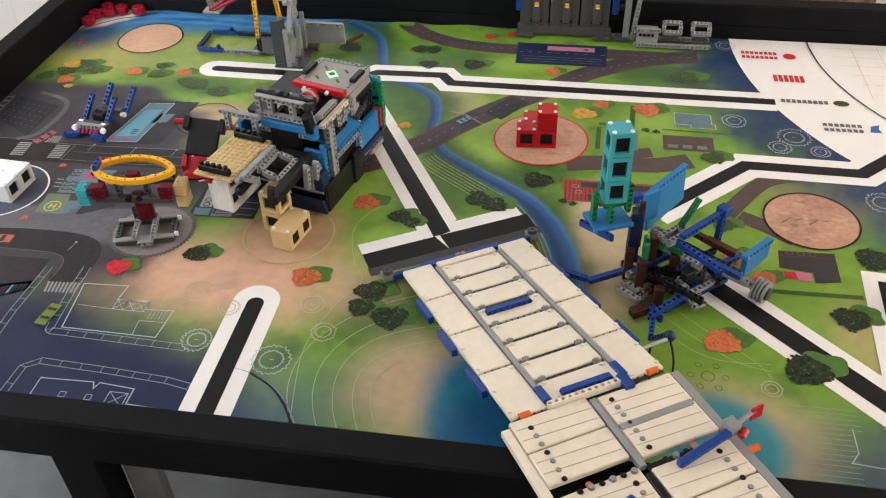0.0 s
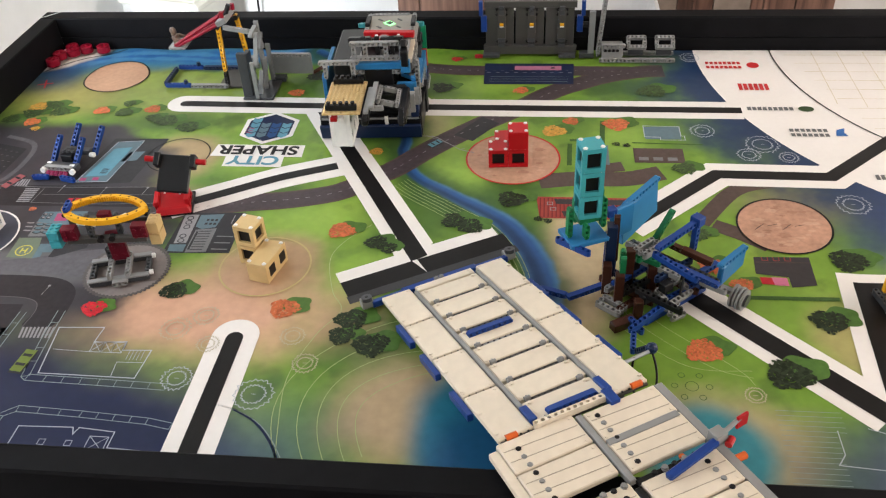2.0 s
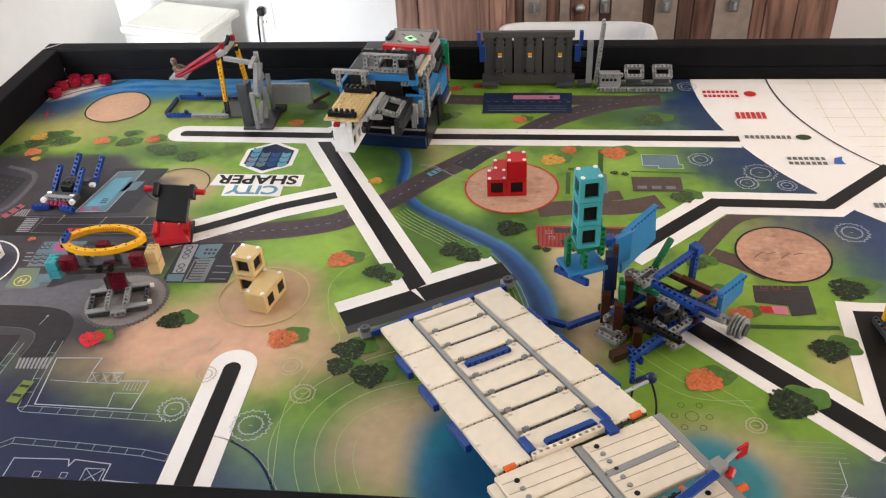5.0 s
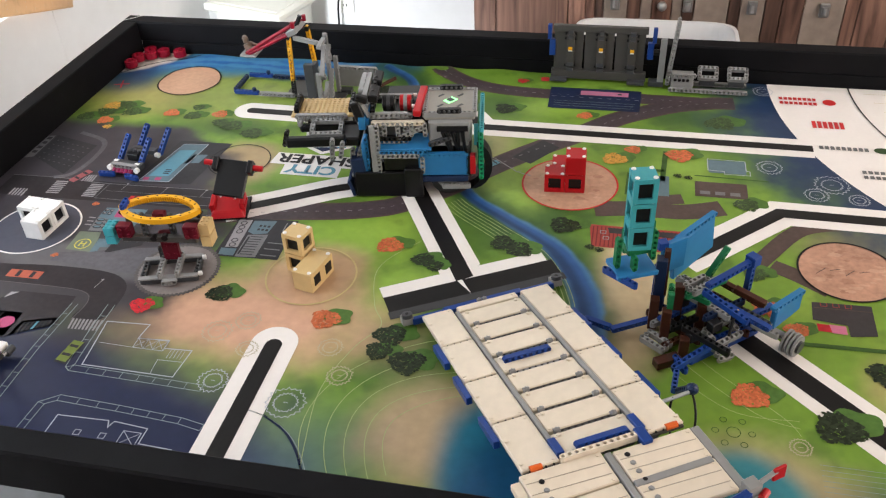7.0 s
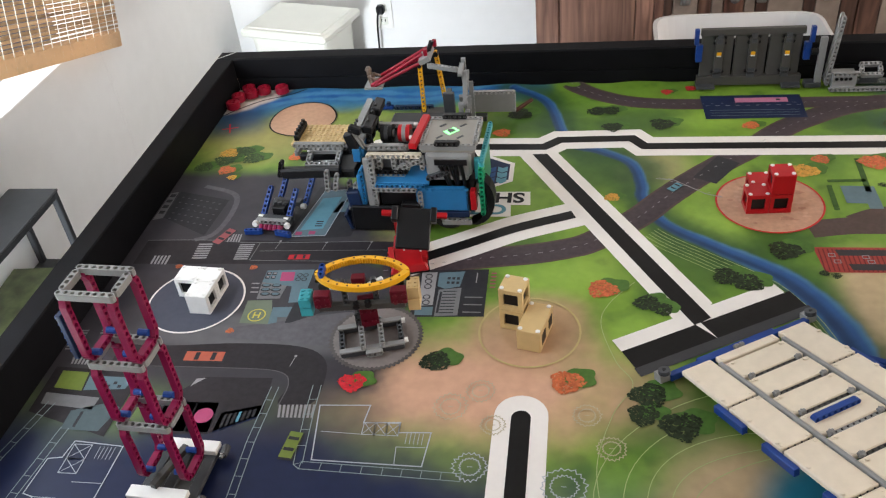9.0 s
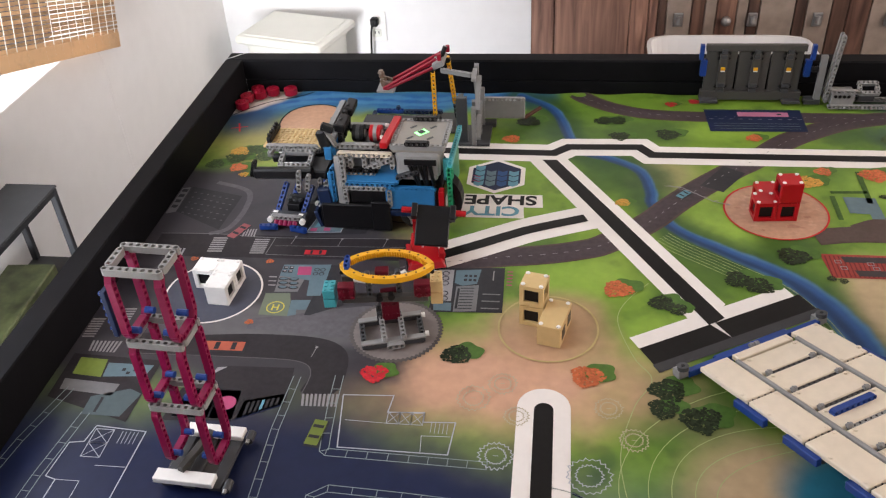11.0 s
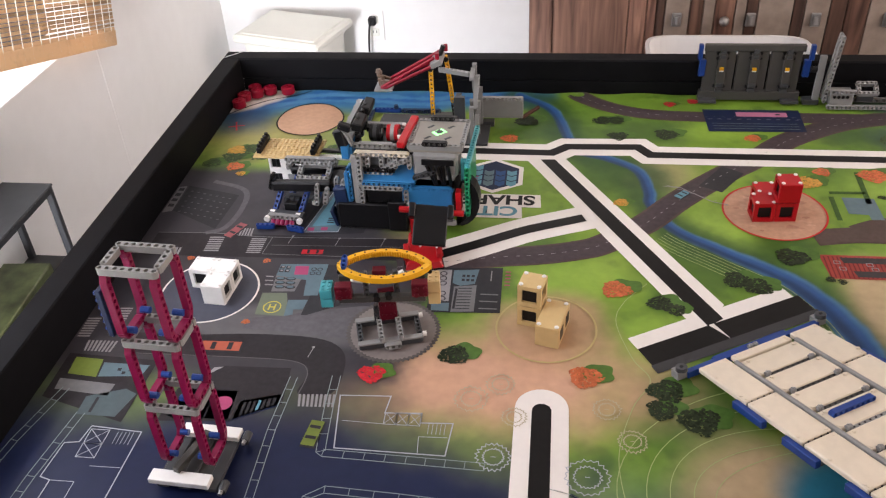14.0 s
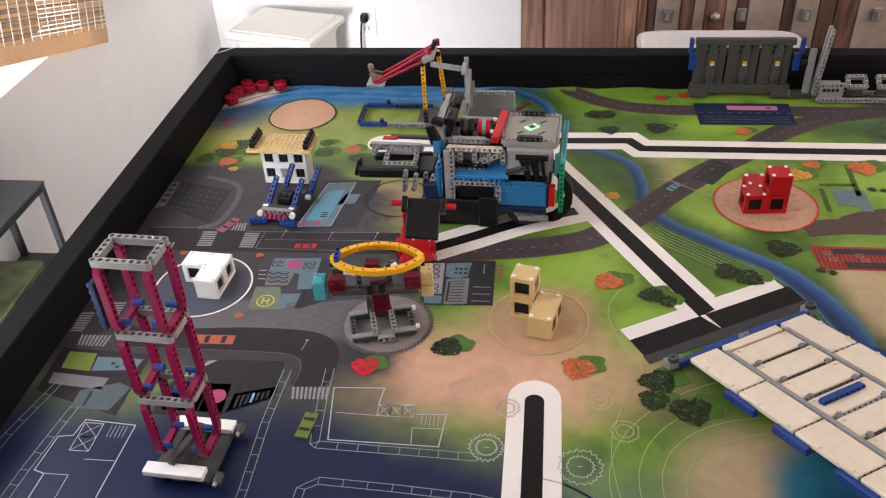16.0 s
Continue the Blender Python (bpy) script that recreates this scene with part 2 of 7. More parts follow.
def build_table():
    t = thing("game_table", pose(0, 0, 0), "black painted wooden game table with raised border", "table")
    deck = add_box(bmesh.new(), (TX, TY, 0.012), Matrix.Translation((TX / 2, TY / 2, -0.0075)), 0.001)
    part("tabletop", deck, RIMMAT, t)
    for y in (-RIM_W / 2, TY + RIM_W / 2):
        bm = add_box(bmesh.new(), (TX + 2 * RIM_W, RIM_W, 0.046), bevel=0.003)
        part("border", bm, RIMMAT, t, "", Matrix.Translation((TX / 2, y + (0.013 if y < 0 else 0.0), RIM_H - 0.023)))
        s = -1 if y < 0 else 1
        bm = add_box(bmesh.new(), (TX, 0.010, 0.040), bevel=0.001)
        part("border_lip", bm, RIMMAT, t, "", Matrix.Translation((TX / 2, (0.0 if y < 0 else TY) + s * 0.0052, 0.0065)))
    for x in (-RIM_W / 2, TX + RIM_W / 2):
        bm = add_box(bmesh.new(), (RIM_W, TY + 0.006, RIM_H + 0.0194), bevel=0.002)
        part("border", bm, RIMMAT, t, "", Matrix.Translation((x, TY / 2, (RIM_H - 0.0206) / 2)))
    for y in (0.16, TY - 0.16):
        bm = add_box(bmesh.new(), (TX + 0.06, 0.04, 0.05), bevel=0.003)
        part("apron", bm, RIMMAT, t, "", Matrix.Translation((TX / 2, y, -0.0395)))
    for x in (0.50, 1.95):
        for y in (0.03, 1.10):
            bm = add_box(bmesh.new(), (0.060, 0.04, -FLOOR - 0.014), bevel=0.003)
            part("leg", bm, RIMMAT, t, "", Matrix.Translation((x, y, (FLOOR - 0.014) / 2)))
    for x in (0.558, 1.892):
        bm = add_box(bmesh.new(), (0.045, 0.02, -FLOOR - 0.014), bevel=0.003)
        part("brace_board", bm, material("weathered grey wood", (0.12, 0.12, 0.12), 0.7, var=0.5, scale=30, bump=0.4), t, "weathered grey board", Matrix.Translation((x, 0.05, (FLOOR - 0.014) / 2)))
    bm = add_box(bmesh.new(), (0.0012, 0.052, 0.0006), Matrix.Rotation(radians(-45), 4, "Z"))
    part("joint", bm, PURE, t, "pale seam of the mitred corner", Matrix.Translation((-0.019, TY + 0.019, RIM_H + 0.0004)))
    return t


build_table()

# ---- printed mat ----
MX, MY = 2.362, 1.143


def sst(a, b, v):
    t = np.clip((v - a) / (b - a), 0, 1)
    return t * t * (3 - 2 * t)


def wave(x, y, f, seed):
    rs = np.random.RandomState(seed)
    out = np.zeros_like(x)
    for i in range(9):
        k = f * 1.45 ** i
        a, p, q = rs.uniform(0, 6.283, 3)
        out += np.sin(k * (x * math.cos(a) + y * math.sin(a)) + p) * np.sin(k * 0.8 * (x * math.sin(a) - y * math.cos(a)) + q) / 1.35 ** i
    return out / 2.2


def seg_dist(x, y, pts):
    d = np.full_like(x, 9.0)
    for (ax, ay), (bx, by) in zip(pts, pts[1:]):
        ux, uy = bx - ax, by - ay
        t = np.clip(((x - ax) * ux + (y - ay) * uy) / (ux * ux + uy * uy), 0, 1)
        d = np.minimum(d, np.hypot(x - ax - t * ux, y - ay - t * uy))
    return d


def spline(pts, k=8):
    out = []
    P = [pts[0]] + list(pts) + [pts[-1]]
    for i in range(1, len(P) - 2):
        p0, p1, p2, p3 = [np.array(q) for q in P[i - 1:i + 3]]
        for s in range(k):
            t = s / k
            out.append(tuple(0.5 * (2 * p1 + (p2 - p0) * t + (2 * p0 - 5 * p1 + 4 * p2 - p3) * t * t + (3 * p1 - p0 - 3 * p2 + p3) * t ** 3)))
    out.append(tuple(pts[-1]))
    return out


RIVER = spline([(0.588, 1.131), (0.655, 1.072), (0.688, 0.955), (0.710, 0.905), (0.760, 0.880), (0.808, 0.840), (0.822, 0.775), (0.822, 0.735), (0.852, 0.664), (0.929, 0.600), (0.999, 0.545), (1.036, 0.492), (1.060, 0.435), (1.071, 0.375), (1.072, 0.25)])
SEA = spline([(0.03, 1.06), (0.14, 1.105), (0.27, 1.112), (0.40, 1.10), (0.48, 1.12), (0.60, 1.135)])
HOME = (2.042, 1.143)


def mat_colour(x, y):
    """The printed landscape's colour field: greens, sand, water, streets."""
    w1, w2, w3 = wave(x, y, 9, 3), wave(x, y, 28, 4), wave(x, y, 70, 5)
    col = np.zeros(x.shape + (3,))

    def lay(c, m):
        nonlocal col
        col = col * (1 - m[..., None]) + np.array(c) * m[..., None]

    lay((0.165, 0.295, 0.034), np.ones_like(x))
    lay((0.075, 0.165, 0.024), sst(-0.3, 0.8, w1) * 0.75)
    lay((0.27, 0.40, 0.060), sst(0.1, 1.0, -w1 + 0.4 * w2) * 0.65)
    lay((0.035, 0.090, 0.016), sst(0.25, 1.0, w2 + 0.5 * w3) * 0.45)
    lay((0.030, 0.080, 0.016), sst(0.30, 0.85, wave(x, y, 16, 9)) * 0.6)

    def blob(c, cx, cy, rx, ry, soft=0.5, k=1.0, wob=0.18):
        d = np.hypot((x - cx) / rx, (y - cy) / ry) + wob * w2
        lay(c, k * (1 - sst(1 - soft, 1 + soft, d)))

    # deep green under the woods, bright lawns
    for cx, cy, rx, ry in ((0.865, 0.555, 0.085, 0.075), (0.740, 0.815, 0.050, 0.060), (0.62, 0.985, 0.07, 0.05), (0.84, 0.985, 0.09, 0.05), (1.24, 0.98, 0.10, 0.04), (0.36, 0.835, 0.10, 0.035), (0.84, 0.27, 0.07, 0.06), (1.00, 0.63, 0.06, 0.03)):
        blob((0.032, 0.085, 0.018), cx, cy, rx, ry, 0.6, 0.75)
    for cx, cy, rx, ry in ((0.53, 0.71, 0.10, 0.05), (0.60, 0.40, 0.07, 0.06), (0.80, 0.40, 0.05, 0.05), (0.92, 0.66, 0.05, 0.06), (1.21, 0.80, 0.05, 0.06), (0.95, 0.985, 0.06, 0.03), (0.70, 0.52, 0.08, 0.04)):
        blob((0.26, 0.42, 0.060), cx, cy, rx, ry, 0.6, 0.7)
    # bare earth and sand
    blob((0.60, 0.34, 0.235), 0.585, 0.305, 0.205, 0.082, 0.6, 0.95)
    blob((0.50, 0.30, 0.19), 0.66, 0.41, 0.08, 0.075, 0.4, 0.85)
    blob((0.42, 0.32, 0.14), 0.24, 0.97, 0.22, 0.10, 0.7, 0.28)
    blob((0.44, 0.32, 0.12), 0.09, 0.93, 0.10, 0.08, 0.7, 0.5)
    blob((0.42, 0.27, 0.16), 0.42, 0.71, 0.075, 0.07, 0.4, 0.85)
    blob((0.36, 0.24, 0.15), 0.40, 0.595, 0.09, 0.03, 0.6, 0.7)
    blob((0.34, 0.28, 0.15), 0.85, 0.83, 0.05, 0.06, 0.6, 0.7)
    blob((0.42, 0.32, 0.15), 1.47, 0.30, 0.05, 0.07, 0.5, 0.7)
    blob((0.34, 0.20, 0.14), 1.47, 0.60, 0.09, 0.06, 0.7, 0.5)
    # sand beside the river mouth, and pond beaches
    blob((0.50, 0.37, 0.22), 1.12, 0.43, 0.055, 0.16, 0.4, 0.95)
    blob((0.46, 0.33, 0.20), 0.90, 0.145, 0.085, 0.085, 0.55, 0.95)
    blob((0.45, 0.35, 0.21), 1.29, 0.11, 0.10, 0.085, 0.4, 0.8)
    # blueprint corner, dusky blue
    navy = (0.009, 0.015, 0.052)
    edge = 0.245 + 0.05 * w1 - 0.10 * sst(0.45, 0.8, x)
    lay((0.075, 0.060, 0.085), (1 - sst(-0.10, 0.10, y - edge)) * (1 - sst(0.66, 0.78, x)) * 0.85)
    lay(navy, (1 - sst(-0.09, 0.03, y - edge)) * (1 - sst(0.60, 0.80, x - 0.5 * (0.1 - y))))
    lay((0.04, 0.07, 0.17), (1 - sst(-0.05, 0.12, y - 0.10)) * (1 - sst(0.0, 0.14, np.abs(x - 0.75))) * 0.7)
    # city ground
    city = (1 - sst(-0.035, 0.035, x - (0.405 + 0.07 * sst(0.62, 0.50, y) - 0.16 * sst(0.70, 0.85, y)) + 0.03 * w2)) * sst(0.19, 0.31, y + 0.02 * w1) * (1 - sst(0.80, 0.84, y + 0.01 * w2))
    lay((0.044, 0.040, 0.047), city)
    lay((0.028, 0.027, 0.034), city * sst(-0.1, 0.8, w1 + 0.3 * w2) * 0.8)
    lay((0.17, 0.165, 0.17), city * (1 - sst(0.6, 1.1, np.hypot((x - 0.30) / 0.22, (y - 0.395) / 0.05))) * 0.55)
    # right-hand dusk round the base area
    rd = np.hypot(x - HOME[0], y - HOME[1])
    lay((0.012, 0.032, 0.085), (1 - sst(-0.10, 0.06, rd - 0.80 + 0.05 * w2)) * sst(0.40, 0.46, y))
    blob((0.05, 0.06, 0.13), 1.50, 0.05, 0.14, 0.10, 0.5, 0.85)
    blob((0.03, 0.05, 0.12), 1.62, 0.55, 0.10, 0.12, 0.6, 0.9)
    # water
    sd = seg_dist(x, y, SEA)
    lay((0.05, 0.18, 0.30), 1 - sst(0.03, 0.075, sd + 0.012 * w2))
    lay((0.012, 0.10, 0.32), (1 - sst(0.005, 0.04, sd + 0.012 * w2)) * 0.9)
    lay((0.10, 0.28, 0.45), (1 - sst(0.002, 0.012, np.abs(sd - 0.012) + 0.006 * w3)) * 0.6)
    rdist = seg_dist(x, y, RIVER)
    lay((0.028, 0.075, 0.022), (1 - sst(0.015, 0.060, rdist + 0.012 * w2)) * 0.85)
    wide = 0.66 + 0.85 * sst(0.70, 0.42, y)
    core = seg_dist(x, y, [(px - 0.006, py - 0.004) for px, py in RIVER])
    lay((0.060, 0.165, 0.30), 1 - sst(0.011, 0.018, rdist / wide + 0.002 * w3))
    lay((0.022, 0.085, 0.235), 1 - sst(0.006, 0.014, rdist / wide + 0.002 * w2))
    lay((0.010, 0.032, 0.095), (1 - sst(0.002, 0.011, core / wide + 0.002 * w2)) * 0.85)
    blob((0.02, 0.16, 0.24), 0.99, 0.115, 0.075, 0.105, 0.30, 1.0, 0.06)
    blob((0.01, 0.07, 0.17), 1.02, 0.06, 0.085, 0.10, 0.35, 0.9, 0.08)
    blob((0.04, 0.22, 0.27), 1.26, 0.10, 0.072, 0.075, 0.26, 1.0, 0.05)
    blob((0.016, 0.045, 0.11), 0.03, 1.015, 0.075, 0.065, 0.6, 0.85)
    # corner beach
    corner = np.hypot(x, MY - y) + 0.012 * w1
    lay((0.66, 0.58, 0.52), 1 - sst(0.105, 0.125, corner + 0.35 * np.minimum(x, MY - y)))
    return col


def mat_material():
    m = bpy.data.materials.new("printed vinyl")
    m.use_nodes = True
    nt = m.node_tree
    b = nt.nodes["Principled BSDF"]
    b.inputs["Roughness"].default_value = 0.33
    b.inputs["Specular IOR Level"].default_value = 0.2
    at = nt.nodes.new("ShaderNodeAttribute")
    at.attribute_name = "print"
    tc = nt.nodes.new("ShaderNodeTexCoord")
    n = nt.nodes.new("ShaderNodeTexNoise")
    n.inputs["Scale"].default_value, n.inputs["Detail"].default_value = 60, 4
    nt.links.new(tc.outputs["Object"], n.inputs["Vector"])
    mr = nt.nodes.new("ShaderNodeMapRange")
    mr.inputs["From Min"].default_value, mr.inputs["From Max"].default_value = 0.3, 0.7
    mr.inputs["To Min"].default_value, mr.inputs["To Max"].default_value = 0.93, 1.07
    nt.links.new(n.outputs["Fac"], mr.inputs["Value"])
    sc = nt.nodes.new("ShaderNodeVectorMath")
    sc.operation = "SCALE"
    nt.links.new(at.outputs["Color"], sc.inputs[0])
    nt.links.new(mr.outputs[0], sc.inputs["Scale"])
    nt.links.new(sc.outputs[0], b.inputs["Base Color"])
    w = nt.nodes.new("ShaderNodeTexNoise")
    w.inputs["Scale"].default_value, w.inputs["Detail"].default_value = 7, 2
    nt.links.new(tc.outputs["Object"], w.inputs["Vector"])
    bp = nt.nodes.new("ShaderNodeBump")
    bp.inputs["Strength"].default_value, bp.inputs["Distance"].default_value = 0.25, 0.006
    nt.links.new(w.outputs["Fac"], bp.inputs["Height"])
    nt.links.new(bp.outputs[0], b.inputs["Normal"])
    return m


def sheet_lift(x, y):
    """Slight waves of the vinyl along its far edge."""
    return 0.0035 * (1 - sst(1.02, 1.10, x)) * np.exp(-((MY - y) / 0.02) ** 2) * (0.5 + 0.5 * np.sin(x * 38 + 1.5 * np.sin(x * 9)))


def build_mat():
    nx, ny = 720, 370
    wx = np.concatenate([np.linspace(0, 1.75, nx - 60), np.linspace(1.76, MX, 60)])
    X, Y = np.meshgrid(wx, np.linspace(0.001, MY, ny))
    Z = sheet_lift(X, Y)
    vs = np.stack([X, Y, Z], -1).reshape(-1, 3)
    i = np.arange(nx * ny).reshape(ny, nx)
    fs = np.stack([i[:-1, :-1], i[:-1, 1:], i[1:, 1:], i[1:, :-1]], -1).reshape(-1, 4)
    me = bpy.data.meshes.new("field_mat")
    me.from_pydata(vs.tolist(), [], fs.tolist())
    c = np.ones((nx * ny, 4), dtype=np.float32)
    c[:, :3] = np.clip(mat_colour(X, Y), 0.004, 0.9).reshape(-1, 3)
    me.attributes.new("print", "FLOAT_COLOR", "POINT").data.foreach_set("color", c.ravel())
    me.materials.append(mat_material())
    ob = new("field_mat", me)
    return tagged(ob, "glossy vinyl game mat printed with a colourful town map", "mat")


MAT = build_mat()


def ink(name, col, var=0.06, island=0.0, rough=0.36):
    return material("ink " + name, col, rough, var=var, scale=120, bump=0.0, island=island, spec=0.14)


INK_WHITE = ink("white", (0.78, 0.74, 0.70), 0.03)
INK_BLACK = ink("black", (0.010, 0.009, 0.009), 0.15)
INK_ROAD = ink("road", (0.060, 0.045, 0.050), 0.3)
INK_LINE = ink("pale line", (0.42, 0.45, 0.50))
INK_FAINT = ink("faint line", (0.24, 0.30, 0.30))
INK_CONTOUR = ink("contour line", (0.36, 0.43, 0.19))
INK_RED = ink("red", (0.52, 0.03, 0.03))
INK_EARTH = ink("earth", (0.46, 0.27, 0.18), 0.22)
INK_CREAM = ink("cream line", (0.50, 0.40, 0.18))
Z1, Z2, Z3, Z4, Z5 = 0.0003, 0.0006, 0.0009, 0.0012, 0.0015


def strip(name, ink_, pts, width, z, closed=False, cap=False, label=""):
    """A printed line of that width along a polyline, with mitred corners."""
    P = [Vector(p) for p in pts]
    n = len(P)
    bm = bmesh.new()
    L, R = [], []
    for i, p in enumerate(P):
        a = P[i - 1] if (i > 0 or closed) else None
        b = P[(i + 1) % n] if (i < n - 1 or closed) else None
        d1 = (p - a).normalized() if a is not None else (b - p).normalized()
        d2 = (b - p).normalized() if b is not None else d1
        n1, n2 = Vector((-d1.y, d1.x)), Vector((-d2.y, d2.x))
        mit = (n1 + n2).normalized()
        k = width / 2 / max(0.35, mit.dot(n1))
        for lst, s in ((L, 1), (R, -1)):
            q = p + mit * (k * s)
            lst.append(bm.verts.new((q.x, q.y, z + float(sheet_lift(np.array(q.x), np.array(q.y))))))
    for i in range(n if closed else n - 1):
        j = (i + 1) % n
        bm.faces.new((R[i], R[j], L[j], L[i]))
    if cap:
        p, d = P[0], (P[0] - P[1]).normalized()
        a0 = math.atan2(d.y, d.x)
        ring = [bm.verts.new((p.x + width / 2 * math.cos(a0 + a), p.y + width / 2 * math.sin(a0 + a), z)) for a in np.linspace(-math.pi / 2, math.pi / 2, 15)[1:-1]]
        bm.faces.new([R[0], L[0], *ring])
    bmesh.ops.recalc_face_normals(bm, faces=bm.faces)
    if bm.faces and sum(f.normal.z for f in bm.faces) < 0:
        bmesh.ops.reverse_faces(bm, faces=bm.faces)
    return part(name, bm, ink_, MAT, label)


def poly(name, ink_, pts, z, label="", holes=None):
    bm = bmesh.new()
    f = bm.faces.new([bm.verts.new((x, y, z)) for x, y in pts])
    bmesh.ops.triangulate(bm, faces=[f])
    bmesh.ops.recalc_face_normals(bm, faces=bm.faces)
    if sum(f.normal.z for f in bm.faces) < 0:
        bmesh.ops.reverse_faces(bm, faces=bm.faces)
    return part(name, bm, ink_, MAT, label)


def disc_pts(cx, cy, rx, ry=None, n=48, wob=0.0, rot=0.0):
    ry = ry or rx
    out = []
    for i in range(n):
        a = 2 * math.pi * i / n
        k = 1 + wob * (math.sin(3 * a + cx * 50) + math.sin(5 * a + cy * 70)) / 2
        out.append((cx + k * rx * math.cos(a + rot), cy + k * ry * math.sin(a + rot)))
    return out


def printed_line(pts, cap=False, w=0.021, wide=0.063, clip=0.0):
    strip("printed_border", INK_WHITE, pts, wide, Z2, cap=cap, label="white margin of a printed line")
    inner = list(pts)
    if cap:
        d = (Vector(pts[1]) - Vector(pts[0])).normalized() * 0.004
        inner[0] = (pts[0][0] + d.x, pts[0][1] + d.y)
    strip("printed_line", INK_BLACK, inner, w, Z3, cap=cap, label="black printed guide line")


# guide lines
printed_line([(0.360, 0.902), (0.657, 0.897), (0.684, 0.921), (0.812, 0.924), (0.832, 0.896), (1.425, 0.893)], cap=True)
poly("printed_border", INK_WHITE, [(0.612, 0.872), (0.847, 0.444), (0.875, 0.432), (0.902, 0.478), (0.682, 0.876), (0.700, 0.892), (0.600, 0.892)], Z2 + 0.0001, "white margin of a printed line")
poly("printed_line", INK_BLACK, [(0.637, 0.872), (0.663, 0.873), (0.897, 0.448), (0.875, 0.430)], Z3, "black printed guide line")
strip("printed_border", INK_WHITE, spline([(0.455, 0.553), (0.490, 0.573), (0.550, 0.607), (0.590, 0.631), (0.631, 0.653), (0.720, 0.690)], 4), 0.066, Z2 - 0.0001)
strip("printed_line", INK_BLACK, spline([(0.455, 0.553), (0.490, 0.573), (0.550, 0.607), (0.590, 0.631), (0.631, 0.653), (0.712, 0.687)], 4), 0.021, Z3)
TB = Vector((0.988 - 0.766, 0.523 - 0.399)).normalized()
TN = Vector((-TB.y, TB.x))


def tbar(u, v):
    p = Vector((0.766, 0.399)) + TB * u - TN * v
    return (p.x, p.y)


poly("printed_border", INK_WHITE, [tbar(0, 0), tbar(0.254, 0), tbar(0.254, 0.024), tbar(0, 0.024)], Z2)
poly("printed_line", INK_BLACK, [tbar(0, 0.024), tbar(0.262, 0.024), tbar(0.262, 0.058), tbar(0, 0.058)], Z3)
poly("printed_border", ink("charcoal", (0.05, 0.05, 0.052)), [tbar(-0.002, 0.058), tbar(0.265, 0.058), tbar(0.265, 0.074), tbar(-0.002, 0.074)], Z3 + 0.0001)
poly("printed_line", INK_WHITE, [tbar(0.112, 0.024), tbar(0.120, 0.024), tbar(0.122, 0.058)], Z4)
printed_line([(0.655, 0.262), (0.655, 0.0)], cap=True, w=0.024, wide=0.066)
printed_line([(1.195, 0.530), (1.243, 0.576), (1.350, 0.680), (1.531, 0.677), (1.66, 0.799)], wide=0.066, w=0.024)
for k, (a, b, c, d) in enumerate((((1.265, 0.383), (1.478, 0.170), (1.265, 0.383), (1.484, 0.164)), ((1.490, 0.160), (1.511, 0.431), (1.4925, 0.156), (1.511, 0.412)), ((1.478, 0.397), (1.70, 0.400), (1.497, 0.397), (1.70, 0.400)))):
    strip("printed_border", INK_WHITE, [a, b], 0.067, Z2 + 0.00004 * k, label="white margin of a printed line")
    strip("printed_line", INK_BLACK, [c, d], 0.030, Z3 + 0.00004 * k, label="black printed guide line")
# base area
home = [(HOME[0] + 0.675 * math.cos(a), HOME[1] + 0.675 * math.sin(a)) for a in np.linspace(math.pi, math.pi * 1.5, 40)]
poly("base_area", INK_WHITE, home + [(MX, HOME[1] - 0.675), (MX, MY)], Z1 + 0.0001, "white quarter circle of the launch area")
strip("base_arc", INK_BLACK, [(HOME[0] + 0.523 * math.cos(a), HOME[1] + 0.523 * math.sin(a)) for a in np.linspace(math.pi, math.pi * 1.5, 40)], 0.003, Z4)
for k in range(9):
    strip("grid_line", INK_CREAM, [(1.60 + 0.05 * k, 1.135), (1.60 + 0.05 * k, 0.92 - 0.012 * k)], 0.0008, Z4)
    strip("grid_line", INK_CREAM, [(1.545 + 0.012 * k, 1.12 - 0.036 * k), (2.2, 1.12 - 0.036 * k)], 0.0008, Z4)
# sponsor marks as plain bars
for x0, x1, y, h, c in ((1.385, 1.455, 1.066, 0.011, "red"), (1.385, 1.455, 1.084, 0.011, "red"), (1.434, 1.492, 0.984, 0.026, "red"), (1.436, 1.520, 0.900, 0.012, "grey"), (1.495, 1.562, 0.808, 0.010, "grey"), (1.495, 1.562, 0.824, 0.010, "grey"), (1.600, 1.66, 0.678, 0.014, "grey")):
    i_ = INK_RED if c == "red" else ink("grey", (0.13, 0.13, 0.13))
    n = max(4, round((x1 - x0) / 0.009))
    for k in range(n):
        a = x0 + (x1 - x0) * k / n
        b = a + (x1 - x0) / n * 0.72
        poly("printed_mark", i_, [(a, y - h / 2), (b, y - h / 2), (b, y + h / 2), (a, y + h / 2)], Z4)
poly("printed_mark", INK_RED, disc_pts(1.476, 1.075, 0.012, n=20), Z4)
poly("printed_mark", ink("dark green", (0.03, 0.06, 0.02)), disc_pts(1.540, 0.900, 0.014, 0.010, n=16), Z4)
poly("printed_mark", ink("blue mark", (0.03, 0.12, 0.35)), [(1.570, 0.806), (1.590, 0.806), (1.586, 0.818), (1.590, 0.832), (1.575, 0.826)], Z4)


def ring_mark(cx, cy, r, fill, edge, w=0.0025, label="", ellipse=1.0, wob=0.0):
    if fill:
        poly("printed_circle", fill, disc_pts(cx, cy, r, r * ellipse, wob=wob), Z2, label)
    strip("printed_ring", edge, disc_pts(cx, cy, r, r * ellipse, wob=wob), w, Z4, closed=True)


